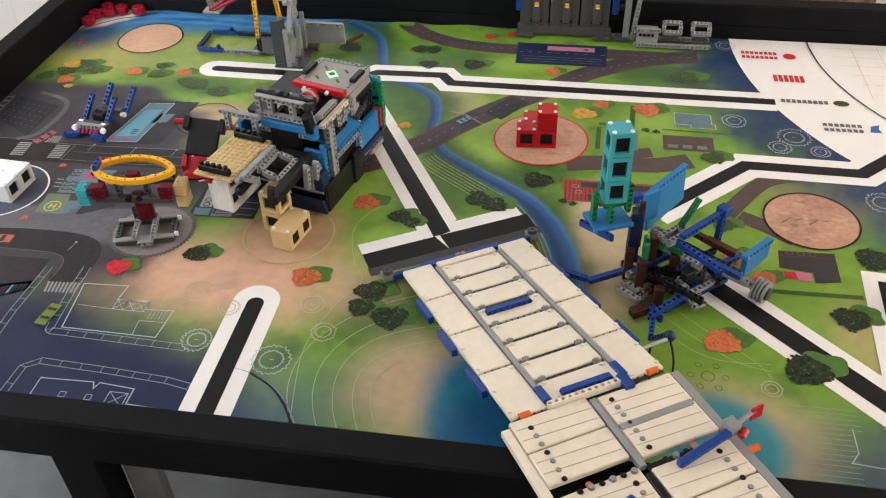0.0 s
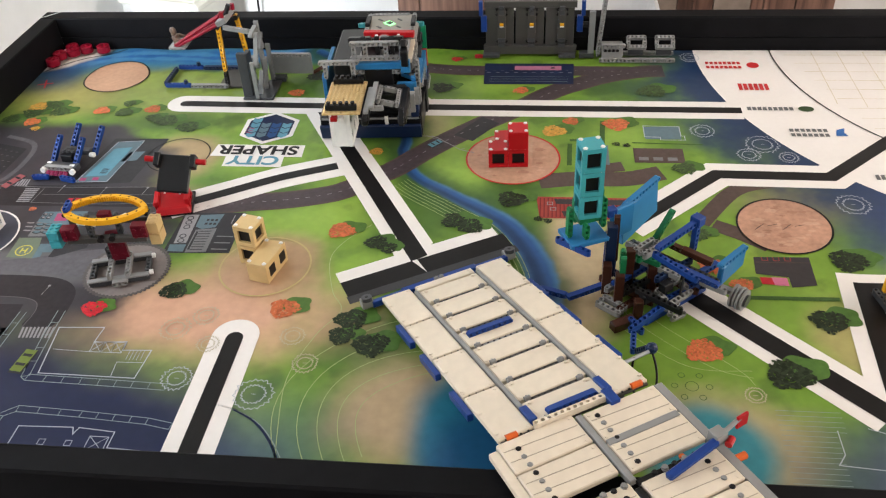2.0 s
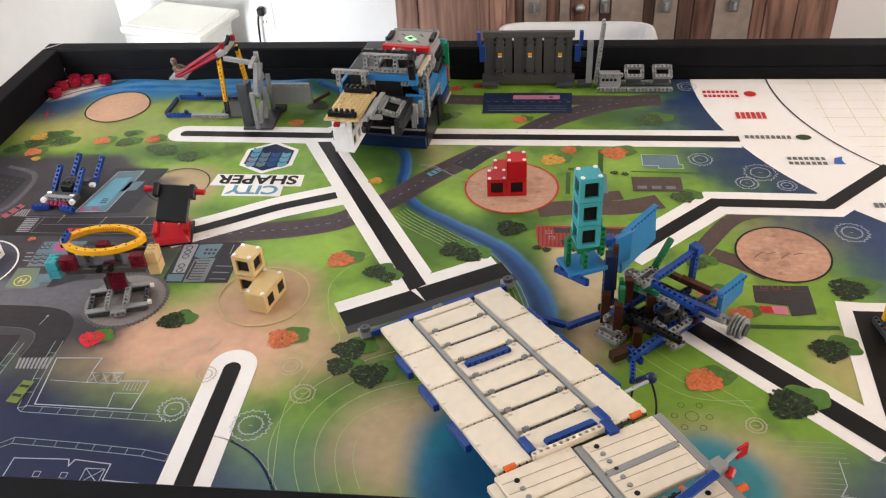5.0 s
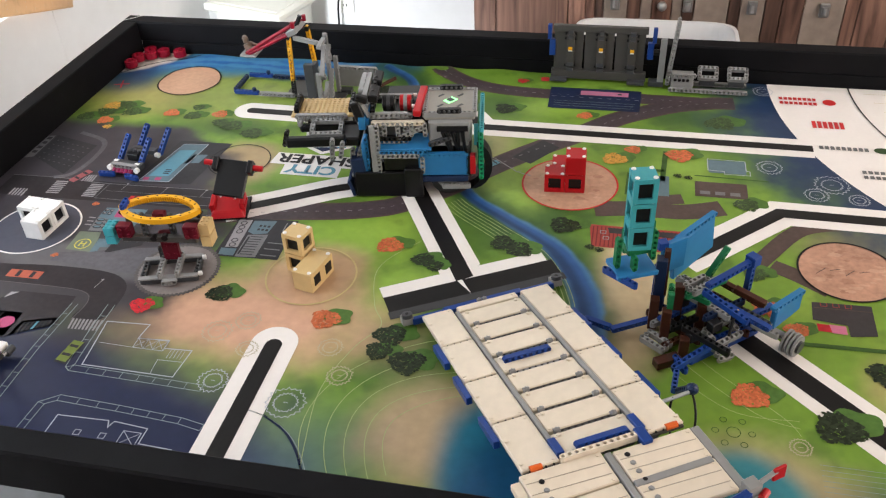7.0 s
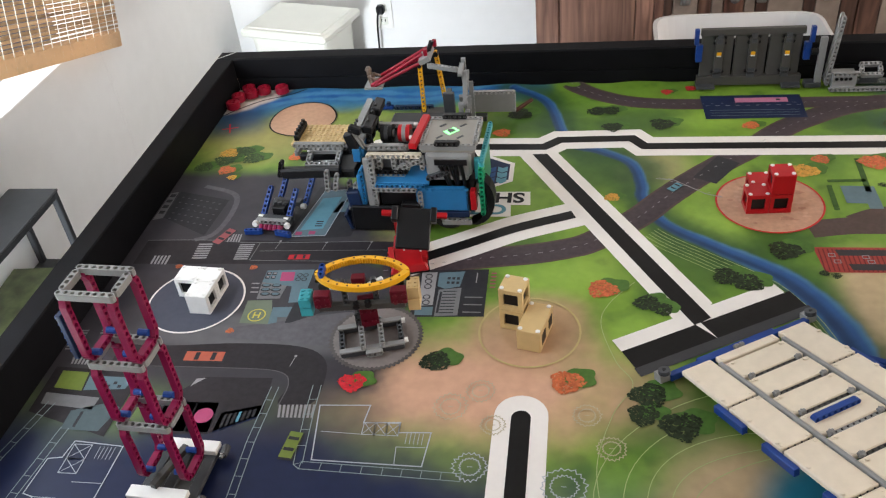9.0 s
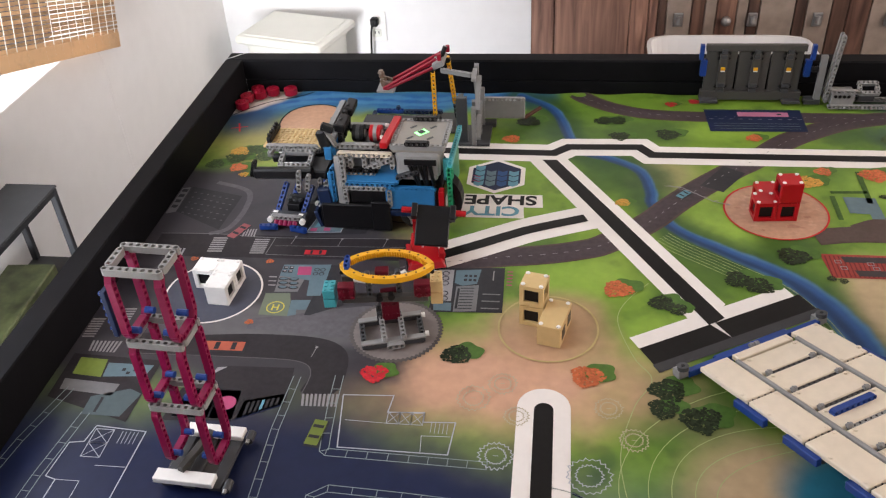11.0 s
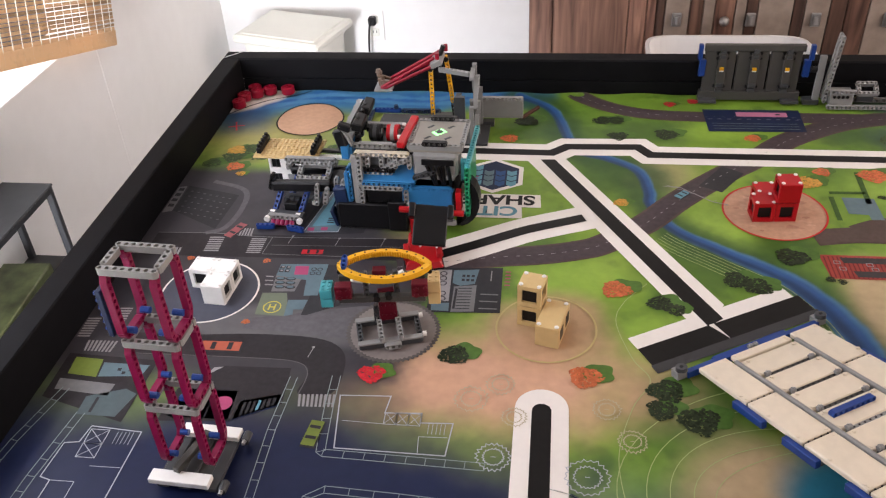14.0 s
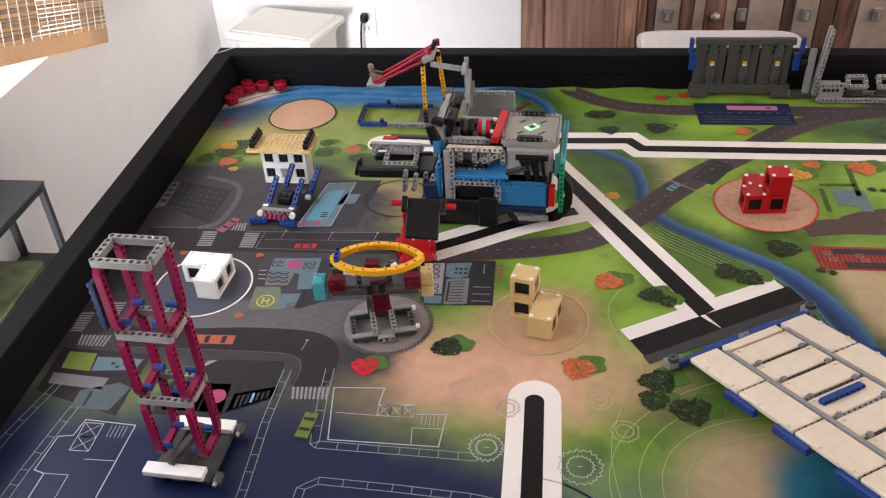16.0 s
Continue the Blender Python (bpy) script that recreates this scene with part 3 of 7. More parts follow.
INK_BLOTCH = ink("pale soil", (0.51, 0.31, 0.215), 0.2)
INK_STAIN = ink("soil stain", (0.38, 0.20, 0.135), 0.3)
for k, (cx, cy, r) in enumerate(((1.014, 0.720, 0.074), (1.430, 0.542, 0.062))):
    rs = random.Random(k)
    for i in range(34):
        a, d = rs.uniform(0, 6.283), r * 0.85 * math.sqrt(rs.random())
        s = rs.uniform(0.003, 0.010)
        poly("soil_blotch", INK_BLOTCH if i % 3 else INK_STAIN, disc_pts(cx + d * math.cos(a), cy + d * math.sin(a), s, s * rs.uniform(0.25, 0.7), 12, 0.35, rs.uniform(0, 3)), Z2 + 0.00006 + 0.000004 * i)
ring_mark(1.014, 0.720, 0.080, INK_EARTH, INK_RED, 0.003, "earth-coloured disc with a red outline")
ring_mark(0.657, 0.412, 0.068, None, INK_CREAM, 0.0028)
ring_mark(1.430, 0.542, 0.069, ink("pale earth", (0.45, 0.25, 0.17), 0.3), INK_BLACK, 0.003, "earth-coloured disc with a black outline")
ring_mark(0.160, 0.463, 0.072, ink("slate", (0.07, 0.075, 0.10), 0.1), INK_WHITE, 0.003, "slate disc with a white outline")
ring_mark(0.176, 1.015, 0.066, ink("sand", (0.52, 0.31, 0.20), 0.15), INK_BLACK, 0.003, "sandy disc with a black outline", 1.03, 0.02)
ring_mark(0.416, 0.714, 0.056, None, INK_BLACK, 0.0022)

# ---- small printed artwork on the mat ----
INK_TREE = ink("tree", (0.020, 0.030, 0.014), 0.45, island=0.6)
INK_TREESHADE = ink("tree shadow", (0.070, 0.150, 0.030), 0.25)
INK_WOODS = ink("far tree", (0.045, 0.075, 0.026), 0.35, island=0.4)
INK_AUTUMN = ink("autumn leaf", (0.50, 0.13, 0.05), 0.3, island=0.35)
INK_GOLD = ink("golden leaf", (0.52, 0.27, 0.05), 0.3, island=0.35)
INK_SCARLET = ink("scarlet leaf", (0.50, 0.025, 0.035), 0.25, island=0.3)
INK_NAVY = ink("navy", (0.012, 0.020, 0.055), 0.2)
INK_STEEL = ink("steel blue", (0.11, 0.17, 0.20), 0.12)
INK_SKY = ink("sky blue", (0.11, 0.28, 0.36), 0.1)
INK_GREY = ink("mid grey", (0.17, 0.17, 0.175), 0.15)
INK_DARK = ink("dark grey", (0.030, 0.030, 0.034), 0.2)
INK_ASH = ink("ash", (0.28, 0.27, 0.275), 0.1)
INK_BROWN = ink("brown", (0.085, 0.058, 0.050), 0.25)
INK_HEDGE = ink("hedge", (0.045, 0.10, 0.022), 0.3)
INK_LIME = ink("lime", (0.15, 0.20, 0.04), 0.1)
INK_PINK = ink("pink", (0.36, 0.06, 0.14), 0.1)
INK_YEL = ink("yellow", (0.58, 0.50, 0.08), 0.05)
INK_BRICK = ink("brick red", (0.32, 0.05, 0.04), 0.15)


def printed_tree(x, y, r, leaf, seed, backing=True):
    rs = random.Random(seed)
    # Flat dark green shape drawn as the tree's shadow in the print.
    if backing:
        strip_pts = disc_pts(x + 0.62 * r, y + 0.34 * r, r * 0.95, r * 0.72, 40, 0.16)
        poly("tree_backing", INK_TREESHADE, strip_pts, Z3 + 0.0001 * rs.random(), "dark green shadow printed beside a tree")
    bm = bmesh.new()
    n = int(180 + 9000 * r)
    for i in range(n):
        a, d = rs.uniform(0, 6.283), r * math.sqrt(rs.random())
        d *= 0.86 + 0.10 * math.sin(3 * a + seed) + 0.05 * math.sin(7 * a + 2 * seed)
        cx, cy = x + d * math.cos(a), y + d * 0.88 * math.sin(a)
        s, b = r * rs.uniform(0.05, 0.12), rs.uniform(0, 6.283)
        z = Z4 + 0.00001 * i / n * 10
        vs = [bm.verts.new((cx + s * rs.uniform(0.6, 1.2) * math.cos(b + k * 1.257), cy + s * rs.uniform(0.5, 1.1) * math.sin(b + k * 1.257), z)) for k in range(5)]
        bm.faces.new(vs)
    part("printed_tree", bm, leaf, MAT)


for k, (x, y, r) in enumerate(((0.537, 0.350, 0.020), (0.808, 0.303, 0.022), (0.843, 0.255, 0.024), (0.800, 0.270, 0.018), (1.017, 0.597, 0.023), (0.928, 0.535, 0.020), (0.955, 0.522, 0.020), (0.815, 0.475, 0.018), (0.835, 0.462, 0.014),
                               (1.446, 0.331, 0.024), (1.503, 0.459, 0.026), (1.375, 0.231, 0.028), (0.606, 1.020, 0.022), (0.749, 1.026, 0.017), (0.776, 1.028, 0.017), (0.778, 0.965, 0.018), (0.867, 0.974, 0.021))):
    printed_tree(x, y, r * 1.14, INK_TREE, 10 + k)
for k, (x, y, r) in enumerate(((0.253, 0.865, 0.020), (0.350, 0.835, 0.024), (0.400, 0.812, 0.024), (0.320, 0.845, 0.018), (0.067, 0.860, 0.024), (0.095, 0.890, 0.022), (0.120, 0.865, 0.022), (0.034, 0.835, 0.020), (1.269, 0.965, 0.030), (1.300, 0.695, 0.022), (0.250, 0.900, 0.015), (1.300, 0.515, 0.020))):
    printed_tree(x, y, r, INK_WOODS, 40 + k)
for k, (x, y, r) in enumerate(((0.709, 0.320, 0.024), (0.755, 0.503, 0.024), (1.275, 0.267, 0.026), (1.021, 0.964, 0.017), (0.577, 0.949, 0.018), (1.196, 0.838, 0.026), (1.310, 0.440, 0.022), (0.082, 0.825, 0.018), (0.204, 0.871, 0.018), (0.305, 0.878, 0.018), (1.115, 0.848, 0.016), (1.345, 0.400, 0.018))):
    printed_tree(x, y, r, INK_AUTUMN, 70 + k)
for k, (x, y, r) in enumerate(((1.084, 0.812, 0.024), (0.066, 0.885, 0.020), (0.773, 0.735, 0.014), (0.100, 0.800, 0.010))):
    printed_tree(x, y, r, INK_GOLD, 90 + k)
for k, (x, y, r) in enumerate(((0.433, 0.307, 0.020), (0.884, 1.099, 0.013), (0.930, 1.112, 0.013))):
    printed_tree(x, y, r, INK_SCARLET, 100 + k)
for k, (x, y) in enumerate(((0.101, 0.542), (0.224, 0.542), (0.235, 0.398))):
    printed_tree(x, y, 0.007, INK_AUTUMN, 120 + k, False)


def outline_tree(x, y, r, seed, ink_=INK_LINE):
    rs = random.Random(seed)
    for q in (1.0, 0.62):
        pts = []
        for i in range(40):
            a = 2 * math.pi * i / 40
            k = r * q * (1 + (0.10 if i % 2 else -0.06) * rs.uniform(0.4, 1.5))
            pts.append((x + k * math.cos(a), y + k * math.sin(a)))
        strip("tree_outline", ink_, pts, 0.0011, Z4, closed=True)
    strip("tree_outline", ink_, [(x - 0.003, y), (x + 0.003, y)], 0.0008, Z4)


for k, (x, y, r) in enumerate(((0.601, 0.181, 0.019), (0.709, 0.160, 0.024), (1.545, 0.600, 0.024), (1.345, 0.818, 0.020), (1.440, 0.775, 0.026), (1.412, 0.741, 0.018), (1.476, 0.734, 0.015), (1.357, 1.108, 0.018))):
    outline_tree(x, y, r, k)
for k, (x, y, r) in enumerate(((0.567, 0.272, 0.020), (0.602, 0.300, 0.017), (0.762, 0.217, 0.016), (0.734, 0.266, 0.016), (0.622, 0.245, 0.014), (1.327, 0.194, 0.012))):
    outline_tree(x, y, r, 20 + k, ink("tan outline", (0.45, 0.40, 0.28)))


# roads
ROADS = []


def road(pts, w, dash=True, ink_=INK_ROAD):
    p = spline(pts, 6)
    up = 0.000014 * len(ROADS)
    ROADS.append(w)
    strip("printed_road_edge", INK_BROWN, p, w + 0.008, Z1 + up)
    strip("printed_road", ink_, p, w, Z1 + 0.0001 + up, label="dark printed road")
    if dash:
        acc, last, on = 0.0, p[0], []
        for q in spline(pts, 24):
            acc += math.dist(last, q)
            last = q
            if (acc // 0.009) % 2 == 0:
                on.append(q)
            elif len(on) > 1:
                strip("road_dash", INK_ASH, [on[0], on[-1]], 0.0011, Z2)
                on = []
            else:
                on = []


road([(0.43, 0.538), (0.500, 0.556), (0.573, 0.571), (0.647, 0.583), (0.703, 0.598), (0.742, 0.617), (0.811, 0.679), (0.855, 0.733), (0.903, 0.786), (0.959, 0.841), (1.010, 0.886), (1.074, 0.953), (1.129, 0.992), (1.186, 1.024), (1.255, 1.046), (1.300, 1.050)], 0.042)
road([(0.700, 1.142), (0.718, 1.122), (0.764, 1.087), (0.817, 1.063), (0.880, 1.052), (0.946, 1.049), (1.05, 1.050), (1.13, 1.049), (1.235, 1.048)], 0.034)
road([(1.06, 0.650), (1.12, 0.660), (1.20, 0.662), (1.262, 0.682)], 0.034, False, INK_BROWN)
road([(1.30, 0.530), (1.318, 0.560), (1.374, 0.635), (1.440, 0.660)], 0.020, False, INK_BROWN)
road([(1.325, 0.540), (1.36, 0.520), (1.40, 0.490)], 0.022, False, INK_BROWN)
road([(1.20, 0.700), (1.16, 0.690), (1.125, 0.672)], 0.020, False, INK_BROWN)
poly("printed_bridge", INK_DARK, [(0.905, 0.795), (0.940, 0.775), (0.985, 0.838), (0.952, 0.862)], Z1 + 0.0002)
for x, y, s in ((0.915, 0.745, 1), (0.925, 0.755, -1)):
    strip("bridge_truss", INK_ASH, [(0.845 + 0.02 * (s < 0), 0.790), (0.875, 0.785), (0.92, 0.745), (0.945, 0.735)], 0.0016, Z4 + 0.0001 * s)
for i in range(6):
    u = i / 5
    strip("bridge_truss", INK_ASH, [(0.85 + 0.09 * u, 0.793 - 0.058 * u), (0.868 + 0.075 * u, 0.786 - 0.048 * u)], 0.0012, Z4 + 0.0002)


def rect(name, ink_, cx, cy, w, h, z, rot=0.0, label=""):
    c, s = math.cos(radians(rot)), math.sin(radians(rot))
    poly(name, ink_, [(cx + a * w / 2 * c - b * h / 2 * s, cy + a * w / 2 * s + b * h / 2 * c) for a, b in ((-1, -1), (1, -1), (1, 1), (-1, 1))], z, label)


def car(cx, cy, l, w, rot, ink_):
    rect("printed_car_base", INK_DARK, cx + 0.001, cy - 0.002, l * 1.08, w * 1.15, Z3, rot)
    rect("printed_car", ink_, cx, cy, l, w, Z4, rot)
    for u in (-0.18, 0.24):
        c, s = math.cos(radians(rot)), math.sin(radians(rot))
        rect("printed_windscreen", INK_DARK, cx + u * l * c, cy + u * l * s, l * 0.12, w * 0.8, Z5, rot)


car(0.148, 0.622, 0.042, 0.015, 66, ink("salmon", (0.30, 0.085, 0.09), 0.1))
car(0.216, 0.346, 0.056, 0.018, 1, ink("rust orange", (0.40, 0.10, 0.06), 0.1))
car(0.381, 0.201, 0.040, 0.017, 83, INK_LIME)
car(0.874, 0.765, 0.026, 0.013, 48, INK_SKY)
car(0.290, 0.569, 0.034, 0.012, 2, INK_SCARLET)


def mixed(p, q, u):
    return (p[0] + (q[0] - p[0]) * u, p[1] + (q[1] - p[1]) * u)


def zebra(a, b, c, d, n, z=Z2):
    """n stripes running from side a-d to side b-c of a four-cornered crossing."""
    for i in range(n):
        u, v = (i + 0.2) / n, (i + 0.78) / n
        poly("zebra_stripe", INK_ASH, [mixed(a, d, u), mixed(b, c, u), mixed(b, c, v), mixed(a, d, v)], z)


zebra((0.112, 0.603), (0.136, 0.604), (0.138, 0.562), (0.114, 0.561), 7)
zebra((0.182, 0.602), (0.207, 0.603), (0.207, 0.561), (0.184, 0.560), 8)
zebra((0.156, 0.628), (0.156, 0.607), (0.180, 0.608), (0.178, 0.629), 5)
zebra((0.047, 0.569), (0.048, 0.548), (0.078, 0.547), (0.077, 0.570), 5)
zebra((0.002, 0.393), (0.022, 0.394), (0.022, 0.351), (0.004, 0.350), 8)
zebra((0.023, 0.345), (0.026, 0.324), (0.067, 0.323), (0.069, 0.346), 8)
zebra((0.040, 0.418), (0.059, 0.419), (0.059, 0.385), (0.042, 0.384), 6)
zebra((0.346, 0.264), (0.350, 0.243), (0.398, 0.245), (0.396, 0.267), 9)

# city blocks
INK_PLAZA = ink("plaza", (0.105, 0.100, 0.110), 0.25)
INK_TARMAC = ink("tarmac", (0.026, 0.023, 0.026), 0.3)
poly("street_sweep", INK_TARMAC, spline([(0.085, 0.366), (0.16, 0.366), (0.256, 0.374), (0.345, 0.371), (0.385, 0.350), (0.396, 0.312), (0.388, 0.268), (0.345, 0.266), (0.350, 0.300), (0.333, 0.322), (0.28, 0.326), (0.085, 0.322)], 5), Z1 + 0.0001, "dark printed street bend")
poly("plaza_sweep", INK_PLAZA, spline([(0.235, 0.406), (0.300, 0.420), (0.363, 0.436), (0.410, 0.440), (0.405, 0.385), (0.377, 0.374), (0.310, 0.380), (0.235, 0.384)], 5), Z1 + 0.0002, "pale grey printed plaza")
poly("street_sweep", INK_TARMAC, [(0.02, 0.612), (0.44, 0.612), (0.44, 0.555), (0.02, 0.548)], Z1)
# blue-grey tower blocks with a landing pad
poly("printed_block", INK_DARK, [(0.318, 0.538), (0.349, 0.537), (0.362, 0.443), (0.318, 0.418), (0.310, 0.418)], Z2, "dark printed block")
poly("printed_roof", INK_STEEL, [(0.249, 0.535), (0.323, 0.539), (0.324, 0.463), (0.303, 0.461), (0.298, 0.498), (0.249, 0.507)], Z2 + 0.0001)
poly("printed_roof", INK_GREY, [(0.249, 0.507), (0.290, 0.502), (0.287, 0.470), (0.252, 0.468)], Z2)
poly("roof_panel", INK_PINK, [(0.273, 0.531), (0.294, 0.532), (0.297, 0.511), (0.276, 0.510)], Z3)
for i in range(2):
    for j in range(2):
        strip("roof_fan", INK_DARK, disc_pts(0.3035 + 0.0095 * i, 0.5145 + 0.010 * j, 0.0036, n=14), 0.0014, Z4, closed=True)
        rect("roof_unit", INK_DARK, 0.254 + 0.009 * i, 0.518 + 0.009 * j, 0.0072, 0.0068, Z4)
        rect("roof_unit", INK_ASH, 0.2545 + 0.009 * i, 0.5185 + 0.009 * j, 0.0042, 0.0030, Z5)
    for j in range(3):
        poly("roof_unit", INK_DARK, disc_pts(0.258 + 0.016 * i + 0.002 * j, 0.499 - 0.010 * j, 0.0078, 0.0042, 16), Z4)
        poly("roof_unit", INK_STEEL, disc_pts(0.258 + 0.016 * i + 0.002 * j, 0.4995 - 0.010 * j, 0.0058, 0.0026, 16), Z5)
for j in range(3):
    rect("roof_unit", INK_ASH, 0.240 + 0.002 * j, 0.503 - 0.010 * j, 0.012, 0.0028, Z4)
poly("printed_roof", ink("sage roof", (0.15, 0.18, 0.13), 0.1), [(0.240, 0.464), (0.277, 0.466), (0.283, 0.446), (0.286, 0.414), (0.243, 0.415)], Z2 + 0.0001)
poly("printed_roof", INK_STEEL, [(0.283, 0.450), (0.312, 0.452), (0.310, 0.430), (0.296, 0.429), (0.298, 0.418), (0.286, 0.414)], Z2 + 0.0001)
strip("helipad_ring", INK_YEL, disc_pts(0.264, 0.432, 0.0125, n=24), 0.0017, Z4, closed=True)
for k in (-1, 1):
    rect("helipad_bar", INK_YEL, 0.264 + k * 0.004, 0.432, 0.0022, 0.013, Z4)
rect("helipad_bar", INK_YEL, 0.264, 0.432, 0.006, 0.0022, Z4)
# blue roofs behind the red model
poly("printed_block", INK_DARK, [(0.250, 0.612), (0.360, 0.625), (0.378, 0.770), (0.275, 0.768)], Z1 + 0.0002)
poly("printed_roof", INK_STEEL, [(0.262, 0.622), (0.318, 0.626), (0.334, 0.760), (0.286, 0.755)], Z2)
poly("printed_roof", INK_SKY, [(0.272, 0.640), (0.309, 0.645), (0.320, 0.738), (0.288, 0.732)], Z3)
poly("printed_roof", INK_STEEL, [(0.316, 0.690), (0.344, 0.695), (0.349, 0.725), (0.322, 0.722)], Z2)
strip("roof_line", INK_LINE, [(0.262, 0.622), (0.318, 0.626), (0.334, 0.760), (0.286, 0.755)], 0.0012, Z4, closed=True)
for k in range(3):
    rect("roof_unit", INK_DARK, 0.300, 0.652 + 0.006 * k, 0.012, 0.003, Z4)
for x, y in ((0.272, 0.631), (0.294, 0.633)):
    rect("roof_unit", INK_PINK, x, y, 0.011, 0.009, Z4)
# grey roofs beside the tan building
poly("printed_block", INK_DARK, [(0.487, 0.436), (0.592, 0.440), (0.590, 0.545), (0.489, 0.540)], Z2)
poly("printed_roof", INK_ASH, [(0.491, 0.535), (0.514, 0.536), (0.517, 0.462), (0.497, 0.460)], Z3)
poly("printed_roof", INK_STEEL, [(0.517, 0.535), (0.555, 0.539), (0.551, 0.504), (0.530, 0.498), (0.518, 0.504)], Z3)
poly("printed_roof", INK_GREY, [(0.521, 0.496), (0.554, 0.501), (0.555, 0.441), (0.522, 0.438)], Z3)
poly("printed_roof", INK_STEEL, [(0.492, 0.457), (0.518, 0.458), (0.519, 0.440), (0.494, 0.440)], Z3)
for i in range(6):
    if i != 3:
        strip("roof_fan", INK_DARK, disc_pts(0.5025 + 0.0008 * i, 0.526 - 0.0118 * i, 0.0048, n=14), 0.0016, Z4, closed=True)
for i in range(3):
    for j in range(2):
        rect("roof_unit", INK_DARK, 0.533 + 0.007 * i, 0.512 + 0.010 * j, 0.0045, 0.0055, Z4)
for i in range(8):
    rect("roof_line", INK_DARK, 0.538, 0.446 + 0.0066 * i, 0.020, 0.0018, Z4, 3)
rect("roof_unit", INK_DARK, 0.5255, 0.468, 0.0035, 0.046, Z4)
for i in range(3):
    rect("roof_unit", INK_GREY, 0.574, 0.448 + 0.016 * i, 0.026, 0.0026, Z4)
rect("roof_line", INK_ASH, 0.574, 0.524, 0.0016, 0.024, Z4)
for i in range(5):
    rect("roof_unit", INK_PINK, 0.5985, 0.503 + 0.008 * i, 0.008, 0.0026, Z4)
# car park by the border
poly("printed_block", INK_DARK, [(0.020, 0.755), (0.120, 0.728), (0.112, 0.624), (0.020, 0.675)], Z2, "dark printed car park")
strip("printed_kerb", INK_PLAZA, spline([(0.10, 0.612), (0.128, 0.630), (0.138, 0.690), (0.125, 0.745), (0.06, 0.772)], 6), 0.010, Z1 + 0.0002)
poly("printed_roof", INK_GREY, [(0.003, 0.749), (0.017, 0.753), (0.019, 0.673), (0.003, 0.667)], Z3)
for i in range(4):
    rect("roof_unit", INK_DARK, 0.0105, 0.690 + 0.017 * i, 0.010, 0.009, Z4, -4)
for i in range(7):
    for j in range(5):
        rect("block_window", INK_PLAZA, 0.032 + 0.0125 * i, 0.672 - 0.0035 * i + 0.016 * j, 0.0042, 0.0022, Z4)
# roofs behind the magenta tower
poly("printed_block", INK_TARMAC, [(0.010, 0.318), (0.140, 0.312), (0.136, 0.200), (0.012, 0.236)], Z1 + 0.0002)
poly("printed_roof", INK_LIME, [(0.023, 0.311), (0.063, 0.309), (0.068, 0.275), (0.026, 0.279)], Z2)
poly("printed_roof", INK_STEEL, [(0.067, 0.303), (0.132, 0.302), (0.128, 0.281), (0.070, 0.276)], Z2)
poly("printed_roof", INK_GREY, [(0.020, 0.270), (0.100, 0.264), (0.098, 0.243), (0.022, 0.250)], Z2)
poly("printed_roof", ink("dim steel", (0.075, 0.105, 0.115), 0.12), [(0.071, 0.240), (0.118, 0.257), (0.136, 0.249), (0.124, 0.208), (0.072, 0.209)], Z2)
for i in range(4):
    rect("roof_unit", INK_DARK, 0.094 + 0.008 * i, 0.291 - 0.006 * (i % 2), 0.005, 0.005, Z3)
rect("roof_unit", INK_DARK, 0.088, 0.226, 0.004, 0.026, Z3)
poly("printed_block", INK_TARMAC, [(0.232, 0.308), (0.325, 0.310), (0.330, 0.246), (0.268, 0.212), (0.180, 0.206), (0.186, 0.262)], Z1 + 0.0003)
poly("printed_roof", INK_STEEL, [(0.196, 0.262), (0.267, 0.264), (0.269, 0.214), (0.190, 0.214)], Z2)
poly("printed_roof", INK_PINK, disc_pts(0.254, 0.241, 0.0125, n=20), Z3)
rect("roof_line", INK_DARK, 0.238, 0.238, 0.0012, 0.046, Z3)
poly("printed_block", INK_NAVY, [(0.276, 0.247), (0.326, 0.263), (0.327, 0.242), (0.274, 0.214)], Z2)
for i in range(7):
    poly("roof_panel", INK_SKY if i == 3 else INK_DARK, [(0.281 + 0.006 * i, 0.222 + 0.0033 * i), (0.2845 + 0.006 * i, 0.224 + 0.0033 * i), (0.2845 + 0.006 * i, 0.245 + 0.0018 * i), (0.281 + 0.006 * i, 0.244 + 0.0018 * i)], Z3)
poly("roof_panel", INK_ASH, [(0.217, 0.290), (0.234, 0.306), (0.221, 0.304)], Z3)
# kerbs, lanes and street lamps
strip("printed_kerb", INK_GREY, spline([(0.02, 0.610), (0.12, 0.612), (0.21, 0.606), (0.40, 0.612)], 8), 0.0016, Z2)
strip("printed_kerb", INK_GREY, [(0.212, 0.560), (0.34, 0.560), (0.43, 0.566)], 0.0012, Z2)
strip("printed_kerb", INK_GREY, [(0.215, 0.606), (0.211, 0.560)], 0.0012, Z2)
strip("printed_kerb", INK_GREY, [(0.220, 0.584), (0.43, 0.590)], 0.0010, Z2)
strip("printed_kerb", ink("dim kerb", (0.10, 0.095, 0.10)), spline([(0.10, 0.324), (0.27, 0.326), (0.330, 0.322), (0.349, 0.302), (0.346, 0.262)], 6), 0.0014, Z2)
for x, y in ((0.342, 0.332), (0.245, 0.590), (0.322, 0.588), (0.395, 0.590)):
    strip("street_lamp_mark", INK_ASH, [(x, y), (x + 0.003, y + 0.018)], 0.001, Z3)
    poly("street_lamp_mark", INK_ASH, disc_pts(x + 0.003, y + 0.020, 0.0022, n=10), Z3)
